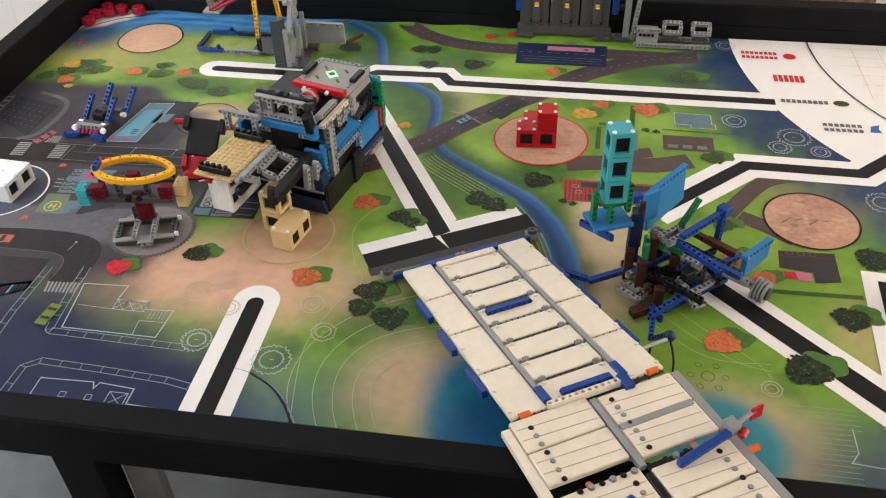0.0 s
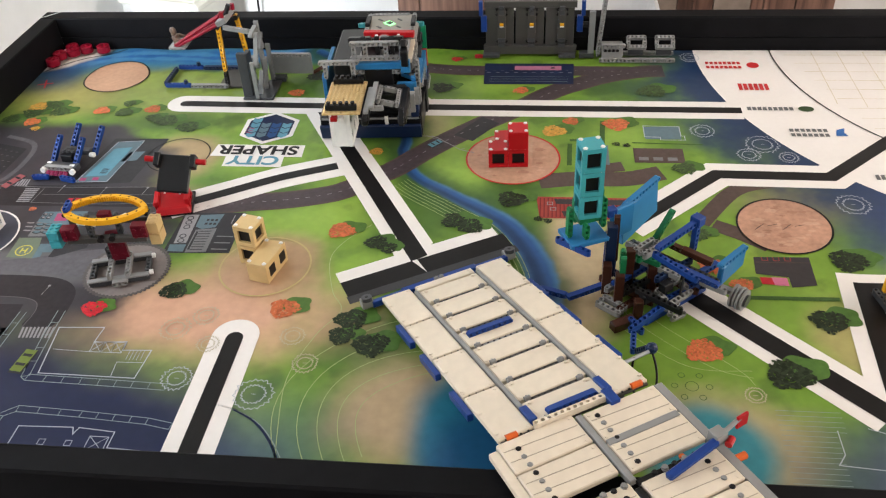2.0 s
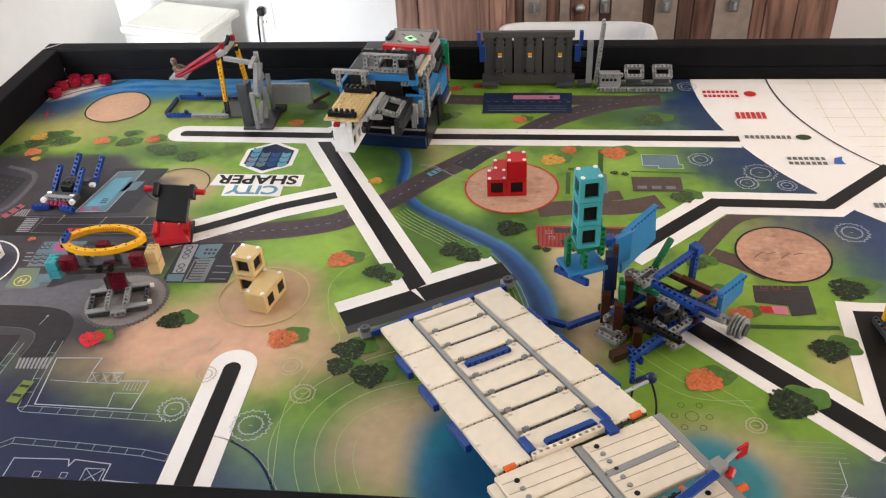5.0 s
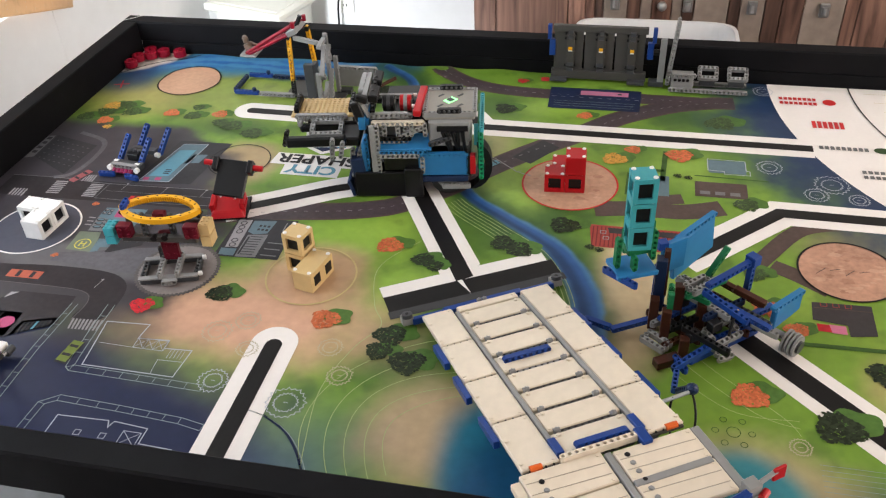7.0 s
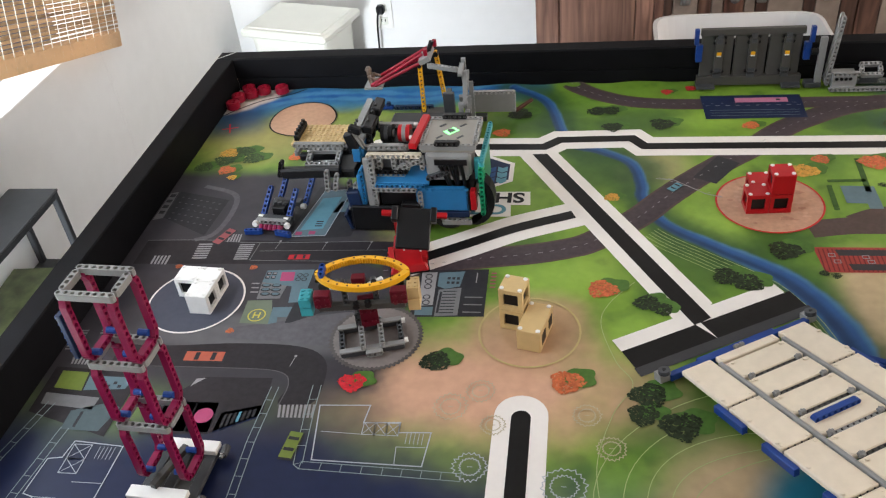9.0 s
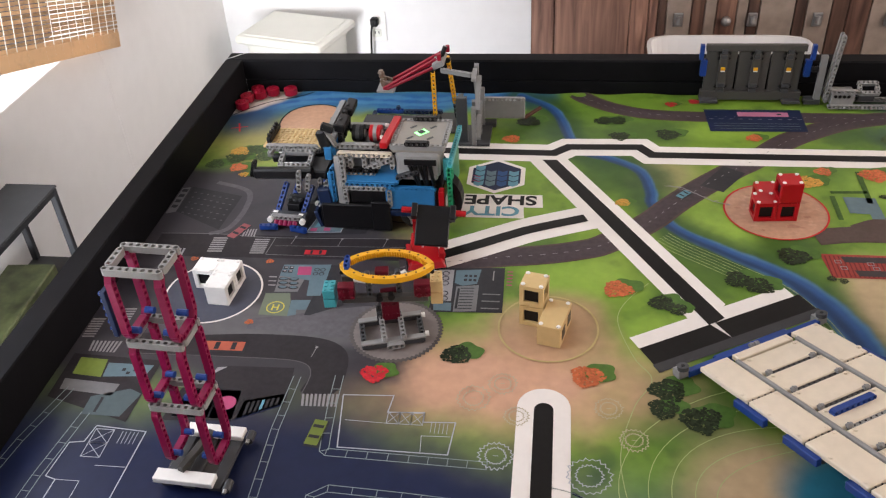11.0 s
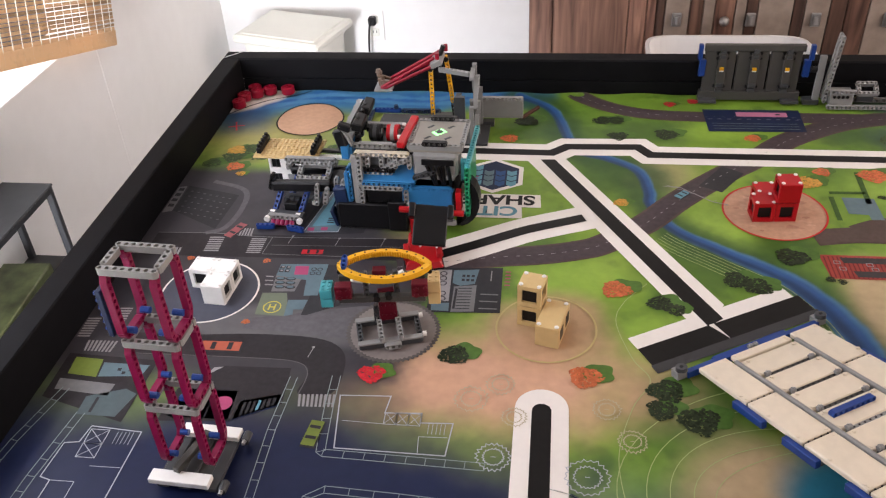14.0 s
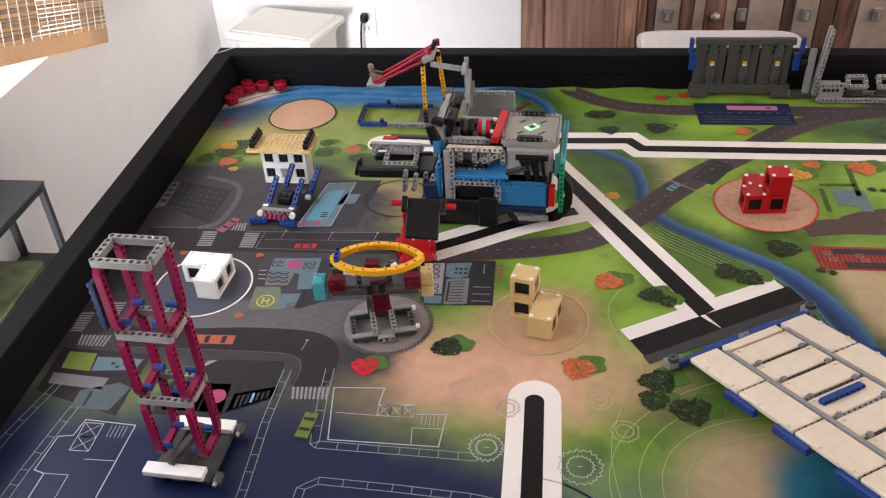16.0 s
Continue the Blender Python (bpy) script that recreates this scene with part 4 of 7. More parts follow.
# paved disc under the ring model
poly("printed_disc", ink("paving", (0.22, 0.19, 0.18), 0.15), disc_pts(0.448, 0.394, 0.060), Z2, "greyish paved disc")
teeth = []
for i in range(120):
    a = 2 * math.pi * i / 120
    k = 0.0635 if i % 2 else 0.0605
    teeth.append((0.448 + k * math.cos(a), 0.394 + k * math.sin(a)))
strip("disc_edge", ink("dark stone", (0.10, 0.09, 0.085), 0.3), teeth, 0.004, Z2 + 0.0001, closed=True)


# blueprint drawings
def bp(pts, w=0.0013, ink_=INK_LINE, closed=False):
    strip("blueprint_line", ink_, pts, w, Z3, closed=closed)


def bp_x(x0, y0, x1, y1):
    bp([(x0, y0), (x1, y0), (x1, y1), (x0, y1)], 0.0010, closed=True)
    bp([(x0, y0), (x1, y1)], 0.0008)
    strip("blueprint_line", INK_LINE, [(x0, y1), (x1, y0)], 0.0008, Z3 + 0.0001)


def bp_walk(pts, gap=0.012, step=0.022):
    P = [Vector(p) for p in pts]
    bp(pts, 0.0011, INK_FAINT)
    off = []
    for i, p in enumerate(P):
        d = (P[min(i + 1, len(P) - 1)] - P[max(i - 1, 0)]).normalized()
        off.append((p.x - d.y * gap, p.y + d.x * gap))
    bp(off, 0.0011, INK_FAINT)
    for (a, b), (c, d) in zip(zip(pts, pts[1:]), zip(off, off[1:])):
        n = max(1, int(math.dist(a, b) / step))
        for i in range(n):
            u = i / n
            strip("blueprint_line", INK_FAINT, [(a[0] + (b[0] - a[0]) * u, a[1] + (b[1] - a[1]) * u), (c[0] + (d[0] - c[0]) * u, c[1] + (d[1] - c[1]) * u)], 0.0009, Z3 + 0.0001)


bp([(0.401, 0.266), (0.466, 0.269), (0.463, 0.240), (0.509, 0.243), (0.509, 0.227), (0.549, 0.229), (0.545, 0.178), (0.412, 0.180)], 0.0016, closed=True)
for i in range(3):
    bp_x(0.464 + 0.015 * i, 0.222, 0.479 + 0.015 * i, 0.241)
bp([(0.412, 0.224), (0.464, 0.222)], 0.0008)
bp([(0.512, 0.180), (0.510, 0.205), (0.545, 0.206)], 0.0009)
for i in range(5):
    bp([(0.520 + 0.005 * i, 0.210), (0.520 + 0.005 * i, 0.227)], 0.0007)
bp_walk([(0.592, 0.160), (0.50, 0.163), (0.40, 0.166), (0.392, 0.172), (0.389, 0.20), (0.385, 0.25), (0.383, 0.30)], -0.011)
bp_walk([(0.336, 0.02), (0.337, 0.10), (0.334, 0.202), (0.338, 0.294)], 0.010)
bp([(0.102, 0.191), (0.169, 0.186), (0.166, 0.02)], 0.0015)
bp([(0.102, 0.191), (0.098, 0.165), (0.080, 0.162), (0.076, 0.110), (0.090, 0.106), (0.088, 0.03)], 0.0015)
bp_x(0.104, 0.142, 0.128, 0.164)
bp_x(0.104, 0.164, 0.128, 0.186)
for i in range(5):
    bp([(0.140 + 0.005 * i, 0.165), (0.140 + 0.005 * i, 0.184)], 0.0007)
bp([(0.128, 0.130), (0.166, 0.130)], 0.0009)
bp([(0.090, 0.106), (0.120, 0.106), (0.120, 0.07)], 0.0009)
bp_walk([(0.620, 0.098), (0.588, 0.104), (0.50, 0.110), (0.415, 0.114), (0.402, 0.106), (0.398, 0.02)], -0.010)
bp([(0.43, 0.02), (0.430, 0.092), (0.500, 0.094), (0.504, 0.084), (0.508, 0.094), (0.555, 0.090), (0.555, 0.066), (0.60, 0.064)], 0.0014)
bp_x(0.527, 0.060, 0.551, 0.082)
bp_x(0.527, 0.038, 0.551, 0.060)
for x in (0.466, 0.500):
    bp([(x, 0.066), (x + 0.008, 0.066), (x + 0.008, 0.074), (x, 0.074)], 0.0008, closed=True)
bp_walk([(0.064, 0.02), (0.070, 0.109), (0.083, 0.211)], 0.011)
bp_walk([(0.012, 0.10), (0.020, 0.160), (0.042, 0.252)], 0.010)
strip("printed_kerb", INK_NAVY, spline([(0.690, 0.135), (0.730, 0.110), (0.765, 0.060), (0.780, 0.0)], 6), 0.0030, Z2)
strip("printed_kerb", INK_FAINT, spline([(0.66, 0.142), (0.700, 0.131), (0.738, 0.105), (0.772, 0.056), (0.788, 0.0)], 6), 0.0012, Z2)
# terrace drawing on the other side
for i in range(16):
    bp([(1.345, 0.172 - 0.0075 * i), (1.420 - 0.012 * (i > 4), 0.172 - 0.0075 * i)], 0.0007, INK_FAINT)
bp([(1.410, 0.145), (1.410, 0.110), (1.400, 0.095), (1.46, 0.090), (1.60, 0.09)], 0.0013)
bp([(1.445, 0.150), (1.475, 0.140), (1.56, 0.135)], 0.0012)
# contour lines round the pond and along the river
for k, r in enumerate((0.118, 0.140, 0.165, 0.190, 0.222)):
    pts = [(0.965 + r * (1.0 + 0.05 * math.sin(3 * a)) * math.cos(a), 0.118 + r * (0.86 + 0.06 * math.sin(2 * a + k)) * math.sin(a)) for a in np.linspace(radians(80 - 3 * k), radians(205 + 2 * k), 30)]
    strip("contour_line", INK_CONTOUR, pts, 0.0010, Z2)
strip("contour_line", INK_CONTOUR, spline([(0.80, 0.52), (0.765, 0.475), (0.752, 0.43), (0.77, 0.36), (0.79, 0.32), (0.765, 0.27), (0.745, 0.19), (0.755, 0.10), (0.77, 0.03)], 8), 0.0010, Z2)
BANK = [p for p in RIVER if 0.30 < p[1] < 0.665]
for k in range(6):
    o = 0.020 + 0.007 * k
    pts = []
    for p, q in zip(BANK, BANK[2:]):
        d = Vector((q[0] - p[0], q[1] - p[1])).normalized()
        pts.append((p[0] + d.y * o * 0.9, p[1] - d.x * o))
    strip("contour_line", INK_CONTOUR, pts, 0.0009, Z1 + 0.0001)
for k in range(3):
    strip("contour_line", INK_CONTOUR, spline([(1.150 + 0.02 * k, 0.42), (1.152 + 0.02 * k, 0.36), (1.17 + 0.03 * k, 0.31), (1.25 + 0.03 * k, 0.24), (1.33, 0.235 - 0.012 * k)], 8), 0.0008, Z2)
for x, y in ((1.253, 0.205), (1.232, 0.205), (1.274, 0.205), (1.242, 0.223), (1.264, 0.223), (1.242, 0.187), (1.264, 0.187)):
    strip("table_mark", INK_HEDGE, disc_pts(x, y, 0.008 if (x, y) == (1.253, 0.205) else 0.004, n=14), 0.0008, Z3, closed=True)

# houses and gardens
INK_SLATE = ink("slate roof", (0.045, 0.040, 0.042), 0.15)
poly("printed_roof", INK_SLATE, [(1.371, 0.464), (1.449, 0.466), (1.447, 0.404), (1.412, 0.398), (1.412, 0.420), (1.368, 0.426)], Z2, "dark printed shed roof")
strip("roof_line", INK_BROWN, [(1.372, 0.452), (1.448, 0.453)], 0.0012, Z3)
for i in range(3):
    strip("roof_line", INK_BRICK, [(1.382 + 0.016 * i, 0.464), (1.382 + 0.016 * i, 0.456), (1.390 + 0.016 * i, 0.456), (1.390 + 0.016 * i, 0.464)], 0.0010, Z4)
poly("printed_wall", INK_SCARLET, [(1.372, 0.419), (1.392, 0.418), (1.390, 0.403), (1.373, 0.404)], Z2)
poly("printed_wall", ink("bright pink", (0.55, 0.16, 0.26), 0.1), [(1.388, 0.419), (1.409, 0.418), (1.409, 0.401), (1.390, 0.402)], Z2 + 0.0001)
poly("printed_roof", INK_BRICK, [(1.056, 0.606), (1.200, 0.606), (1.200, 0.548), (1.062, 0.548)], Z2, "red striped printed roof")
for i in range(22):
    rect("roof_stripe", ink("dark brick", (0.16, 0.022, 0.020), 0.15), 1.0625 + 0.0063 * i, 0.576, 0.0018, 0.052, Z2 + 0.0002)
for x0, y0, y1 in ((1.088, 0.586, 0.600), (1.100, 0.553, 0.567)):
    poly("printed_roof", INK_SLATE, [(x0, y0), (1.200, y0), (1.200, y1), (x0 - 0.004, y1)], Z3)
for x, y in ((1.078, 0.587), (1.123, 0.583), (1.083, 0.572), (1.128, 0.572)):
    strip("roof_window", INK_ASH, disc_pts(x, y, 0.006, 0.005, 4, rot=math.pi / 4), 0.0012, Z4, closed=True)
rect("printed_roof", INK_BROWN, 1.262, 0.735, 0.084, 0.046, Z2)
for i in range(3):
    rect("roof_window", INK_GREY, 1.236 + 0.024 * i, 0.724, 0.016, 0.010, Z3)
poly("printed_roof", INK_STEEL, [(1.128, 0.720), (1.158, 0.718), (1.158, 0.704), (1.178, 0.704), (1.178, 0.766), (1.128, 0.768)], Z2)
rect("printed_roof", INK_STEEL, 1.275, 0.810, 0.062, 0.042, Z2)
strip("roof_line", INK_LINE, [(1.243, 0.834), (1.306, 0.832), (1.306, 0.800), (1.312, 0.800), (1.312, 0.786), (1.270, 0.786), (1.270, 0.795), (1.243, 0.796)], 0.0014, Z3, closed=True)
for a, b, w in (((1.172, 0.850), (1.167, 0.750), 0.009), ((1.112, 0.770), (1.110, 0.700), 0.008), ((1.112, 0.782), (1.170, 0.784), 0.008), ((1.345, 0.374), (1.470, 0.376), 0.008), ((1.22, 0.776), (1.34, 0.772), 0.003)):
    strip("printed_hedge", INK_HEDGE, [a, b], w, Z2)
for x, y in ((1.192, 0.770), (1.210, 0.766), (1.060, 0.545), (1.075, 0.540)):
    printed_tree(x, y, 0.008, INK_TREE, int(x * 1000), False)
poly("bus_lane", INK_NAVY, [(0.946, 0.990), (1.122, 0.992), (1.124, 1.080), (0.944, 1.080)], Z1 + 0.0003, "dark blue printed bus stop")
rect("printed_bus", ink("pale pink", (0.45, 0.17, 0.26), 0.08), 1.052, 1.060, 0.094, 0.018, Z3)
rect("bus_window", INK_DARK, 1.082, 1.060, 0.008, 0.006, Z4)
for i in range(10):
    rect("road_dash", INK_ASH, 0.954 + 0.018 * i, 1.040, 0.008, 0.0016, Z3)
for i in range(3):
    strip("blueprint_line", INK_FAINT, [(0.956, 1.022 - 0.010 * i), (1.112, 1.022 - 0.010 * i)], 0.0008, Z3)
strip("star_mark", INK_SCARLET, [(0.018, 0.976), (0.050, 0.984)], 0.003, Z3)
strip("star_mark", INK_SCARLET, [(0.028, 0.998), (0.040, 0.962)], 0.003, Z3 + 0.0001)
strip("corner_line", INK_BLACK, spline([(0.0, 1.03), (0.03, 1.065), (0.07, 1.098), (0.115, 1.118), (0.15, 1.138)], 6), 0.003, Z3)
# garden disc cracks
for k in range(4):
    strip("soil_mark", INK_BROWN, [(1.385 + 0.02 * k, 0.53 + 0.01 * (k % 2)), (1.40 + 0.02 * k, 0.545)], 0.0012, Z3)

# title lettering and emblem
HEX = [(0.558 + 0.058 * math.sin(a), 0.813 + 0.058 * math.cos(a)) for a in [k * math.pi / 3 for k in range(6)]]
poly("emblem_border", INK_WHITE, HEX, Z3, "white hexagon emblem")
poly("emblem_field", INK_NAVY, [(0.558 + 0.049 * math.sin(k * math.pi / 3), 0.813 + 0.049 * math.cos(k * math.pi / 3)) for k in range(6)], Z4)
rs_ = random.Random(4)
for i in range(13):
    x, y = 0.528 + 0.020 * (i % 4), 0.786 + 0.017 * (i // 4)
    c = (INK_SKY, INK_STEEL, ink("deep blue", (0.02, 0.07, 0.20)), INK_SKY)[i % 4]
    poly("emblem_block", c, [(x - 0.008, y - 0.004), (x, y - 0.010), (x + 0.009, y - 0.004), (x + 0.009, y + 0.010), (x, y + 0.005), (x - 0.008, y + 0.010)], Z5 + 0.00002 * i)
for i in range(3):
    rect("emblem_dash", INK_PINK, 0.524, 0.792 + 0.008 * i, 0.014, 0.0022, Z5 + 0.0006, -20)
poly("title_border", INK_WHITE, [(0.478, 0.752), (0.640, 0.752), (0.642, 0.713), (0.610, 0.713), (0.612, 0.680), (0.506, 0.680), (0.504, 0.713), (0.474, 0.713)], Z3, "white outline round the title")


def lettering(word, x, y, size, ink_, stretch=1.0):
    cu = bpy.data.curves.new("lettering", "FONT")
    cu.body, cu.size, cu.align_x, cu.offset = word, size, "CENTER", 0.0012
    tmp = new("lettering_source", cu)
    me = bpy.data.meshes.new_from_object(tmp.evaluated_get(bpy.context.evaluated_depsgraph_get()))
    bpy.data.objects.remove(tmp)
    me.materials.clear()
    me.materials.append(ink_)
    return part("lettering", me, ink_, MAT, "bold printed word", Matrix.Translation((x, y, Z5)) @ Matrix.Rotation(math.pi, 4, "Z") @ Matrix.Diagonal((stretch, 1, 1, 1)))


lettering("SHAPER", 0.558, 0.7470, 0.040, INK_BLACK, 1.06)
lettering("CITY", 0.558, 0.7125, 0.038, INK_SKY, 1.12)

# ---- brick models on the mat ----
X, Y, Z = (1, 0, 0), (0, 1, 0), (0, 0, 1)


def studs_mesh(key, mat, nx, ny, thick):
    """A plate nx by ny studs with its studs on top, centred, underside at z 0."""
    k = ("plate", key, mat.name, nx, ny, thick)
    if k not in CACHE:
        bm = add_box(bmesh.new(), (nx * U - 0.0002, ny * U - 0.0002, thick), Matrix.Translation((0, 0, thick / 2)), 0.0003)
        for i in range(nx):
            for j in range(ny):
                add_cyl(bm, 0.0024, 0.0017, Matrix.Translation(((i - nx / 2 + 0.5) * U, (j - ny / 2 + 0.5) * U, thick + 0.0008)), 8)
        me = bpy.data.meshes.new("plate")
        bm.to_mesh(me)
        bm.free()
        me.materials.append(mat)
        CACHE[k] = me
    return CACHE[k]


def cube_unit(parent, mat, at, holes=((0, -1), (1, 0), (-1, 0)), rot=0.0, s=0.033, h=0.033, cap=None):
    """One building unit with square side openings darkened by a black fill, and white pegs on its top corners."""
    m = Matrix.Translation(at) @ Matrix.Rotation(radians(rot), 4, "Z")
    k = ("unit", mat.name, s, h)
    if k not in CACHE:
        bm = add_box(bmesh.new(), (s, s, h), Matrix.Translation((0, 0, h / 2)))
        sides = [f for f in bm.faces if abs(f.normal.z) < 0.5]
        bmesh.ops.inset_individual(bm, faces=sides, thickness=0.0088)
        inner = [f for f in sides]
        for f in inner:
            n = f.normal.copy()
            r = bmesh.ops.extrude_discrete_faces(bm, faces=[f])
            for v in r["faces"][0].verts:
                v.co -= n * 0.0045
            bmesh.ops.delete(bm, geom=r["faces"], context="FACES_ONLY")
        bmesh.ops.recalc_face_normals(bm, faces=bm.faces)
        me = bpy.data.meshes.new("unit_shell")
        bm.to_mesh(me)
        bm.free()
        me.materials.append(mat)
        CACHE[k] = me
    ob = part("unit_shell", CACHE[k], mat, parent, "", m)
    # Black block gives the openings their inner shade.
    block("unit_core", BLACK, (s - 0.008, s - 0.008, h - 0.012), m @ Vector((0, 0, h / 2)), parent, m.to_3x3(), 0.0003, "black block standing in for the dark inside")
    for a in (-1, 1):
        for b in (-1, 1):
            pin(cap or PURE, m @ Vector((a * (s / 2 - 0.004), b * (s / 2 - 0.004), h + 0.0008)), Z, parent, 0.0026, 0.0022, "peg")
    return ob


def build_units():
    t = thing("white_building", pose(0.168, 0.468, 0.0005, 0, 0, -4), "low white L-shaped toy building on a slate circle", "toy building", "toy buildings")
    for x, y in ((0.012, -0.017), (0.012, 0.0165), (-0.0215, 0.0165)):
        cube_unit(t, PURE, (x, y, 0))
    block("front_plate", PURE, (0.0325, 0.0016, 0.0325), (0.012, -0.0342, 0.0165), t, None, 0.0004)
    t = thing("tan_building", pose(0.655, 0.412, 0.0005, 0, 0, -14), "tan toy building with a two-unit tower", "toy building", "toy buildings")
    for x, y, z in ((-0.022, 0.014, 0), (-0.022, 0.014, 0.0345)):
        cube_unit(t, TAN, (x, y, z), cap=PURE if z else TAN)
    block("long_unit", TAN, (0.0325, 0.060, 0.0335), (0.012, -0.006, 0.0168), t, None, 0.0008)
    # Flat black patches imitate the shade of openings; nothing is recessed.
    for y in (-0.020, 0.010):
        block("unit_opening", BLACK, (0.0012, 0.0155, 0.0170), (0.0282, y, 0.0168), t, None, 0.0002, "black patch standing for a shaded opening")
    for a in (-1, 1):
        for b in (-1, 1):
            pin(PURE, (0.012 + a * 0.0120, -0.006 + b * 0.0255, 0.0342), Z, t, 0.0026, 0.0022, "peg")
    t = thing("red_building", pose(1.006, 0.712, 0.0012, 0, 0, 4), "red toy building with white pegs and a tower", "toy building", "toy buildings")
    for x, y, z in ((-0.017, -0.005, 0), (0.0165, -0.005, 0), (0.0165, -0.005, 0.0345), (-0.006, 0.0285, 0)):
        cube_unit(t, RED, (x, y, z))
        if z:
            block("front_plate", RED, (0.0325, 0.0016, 0.0325), (x, y - 0.0172, z + 0.0165), t, None, 0.0004)


build_units()


def build_pink_tower():
    t = thing("magenta_tower", pose(0.260, 0.144, 0.0005, 0, 0, -3), "tall magenta open-frame tower on a white base", "toy tower")
    for y, n in ((-0.036, 11), (0.036, 11)):
        block("base_tile", PURE, (0.072, 0.0165, 0.0075), (-0.006 if y < 0 else 0.003, y, 0.0155), t, label="white base tile")
    block("base_plate", SLATE, (0.072, 0.066, 0.0075), (-0.001, -0.002, 0.004), t)
    for x in (-0.026, 0.0, 0.032):
        block("base_rail", DGREY, (0.014, 0.078, 0.0055), (x, -0.004, 0.0095), t)
    for y in (-0.038, 0.036):
        rod("axle", DGREY, (0.046, y - 0.007, 0.012), (0.046, y + 0.007, 0.012), 0.005, t)
        pin(METAL, (0.046, y - 0.008, 0.014), Y, t)
    block("cross_bar", SLATE, (0.0085, 0.062, 0.008), (-0.004, -0.002, 0.024), t, Matrix.Rotation(radians(-14), 3, "Z"))
    for k in range(3):
        z = 0.024 + 0.0930 * k
        for x in (-0.026, 0.026):
            for s in (-1, 1):
                beam(MAGENTA, 2, (x, s * 0.0175, z + 0.0035), (0, s * 0.5, 0.86), X, t, "leg_bend")
                beam(MAGENTA, 9, (x, s * 0.0220, z + 0.0120), Z, X, t, "upright")
                beam(MAGENTA, 2, (x, s * 0.0215, z + 0.0760), (0, -s * 0.4, 0.92), X, t, "leg_bend")
            beam(MAGENTA, 4, (x, -0.012, z + 0.002), Y, X, t, "side_beam")
        open_frame(LGREY, 8, 6, (-0.028, -0.020, z + 0.0880), X, Z, t, "storey_frame")
        for y in (-0.016, 0.016):
            rod("axle", BLUE, (-0.024, y, z + 0.010), (-0.014, y, z + 0.010), 0.0038, t)
            rod("axle", BLUE, (0.012, y, z + 0.010), (0.024, y, z + 0.010), 0.0038, t)
    block("side_plate", NAVY, (0.006, 0.014, 0.058), (-0.0355, -0.020, 0.247), t, label="dark blue clipped-on plate")
    for i in range(6):
        pin(BLUE, (-0.039, -0.020, 0.224 + 0.009 * i), X, t)


build_pink_tower()


def panel_mesh(mat, a, b, thick=0.0072):
    """A flat beam panel of a by b with two rounded lugs and shallow grooves."""
    k = ("panel", mat.name, a, b)
    if k not in CACHE:
        bm = add_box(bmesh.new(), (a - 0.0008, b - 0.0008, thick), bevel=0.0012)
        for sx in (-1, 1):
            for sy in (-1, 1):
                add_cyl(bm, 0.0026, 0.0012, Matrix.Translation((sx * (a / 2 - 0.005), sy * (b / 2 - 0.005), thick / 2)), 8)
        me = bpy.data.meshes.new("panel")
        bm.to_mesh(me)
        bm.free()
        me.materials.append(mat)
        CACHE[k] = me
    return CACHE[k]


def panel(name, mat, a, b, at, parent, rot=None, label=""):
    m = Matrix.Translation(at) @ (rot.to_4x4() if rot is not None else Matrix())
    return part(name, panel_mesh(mat, a, b), mat, parent, label, m)


def rot3(rx=0, ry=0, rz=0):
    return Euler((radians(rx), radians(ry), radians(rz))).to_matrix()


# Darker panel white for thin raised strips that imitate shade in grooves.
GROOVE_SHADE = plastic("shaded groove", (0.40, 0.34, 0.26))


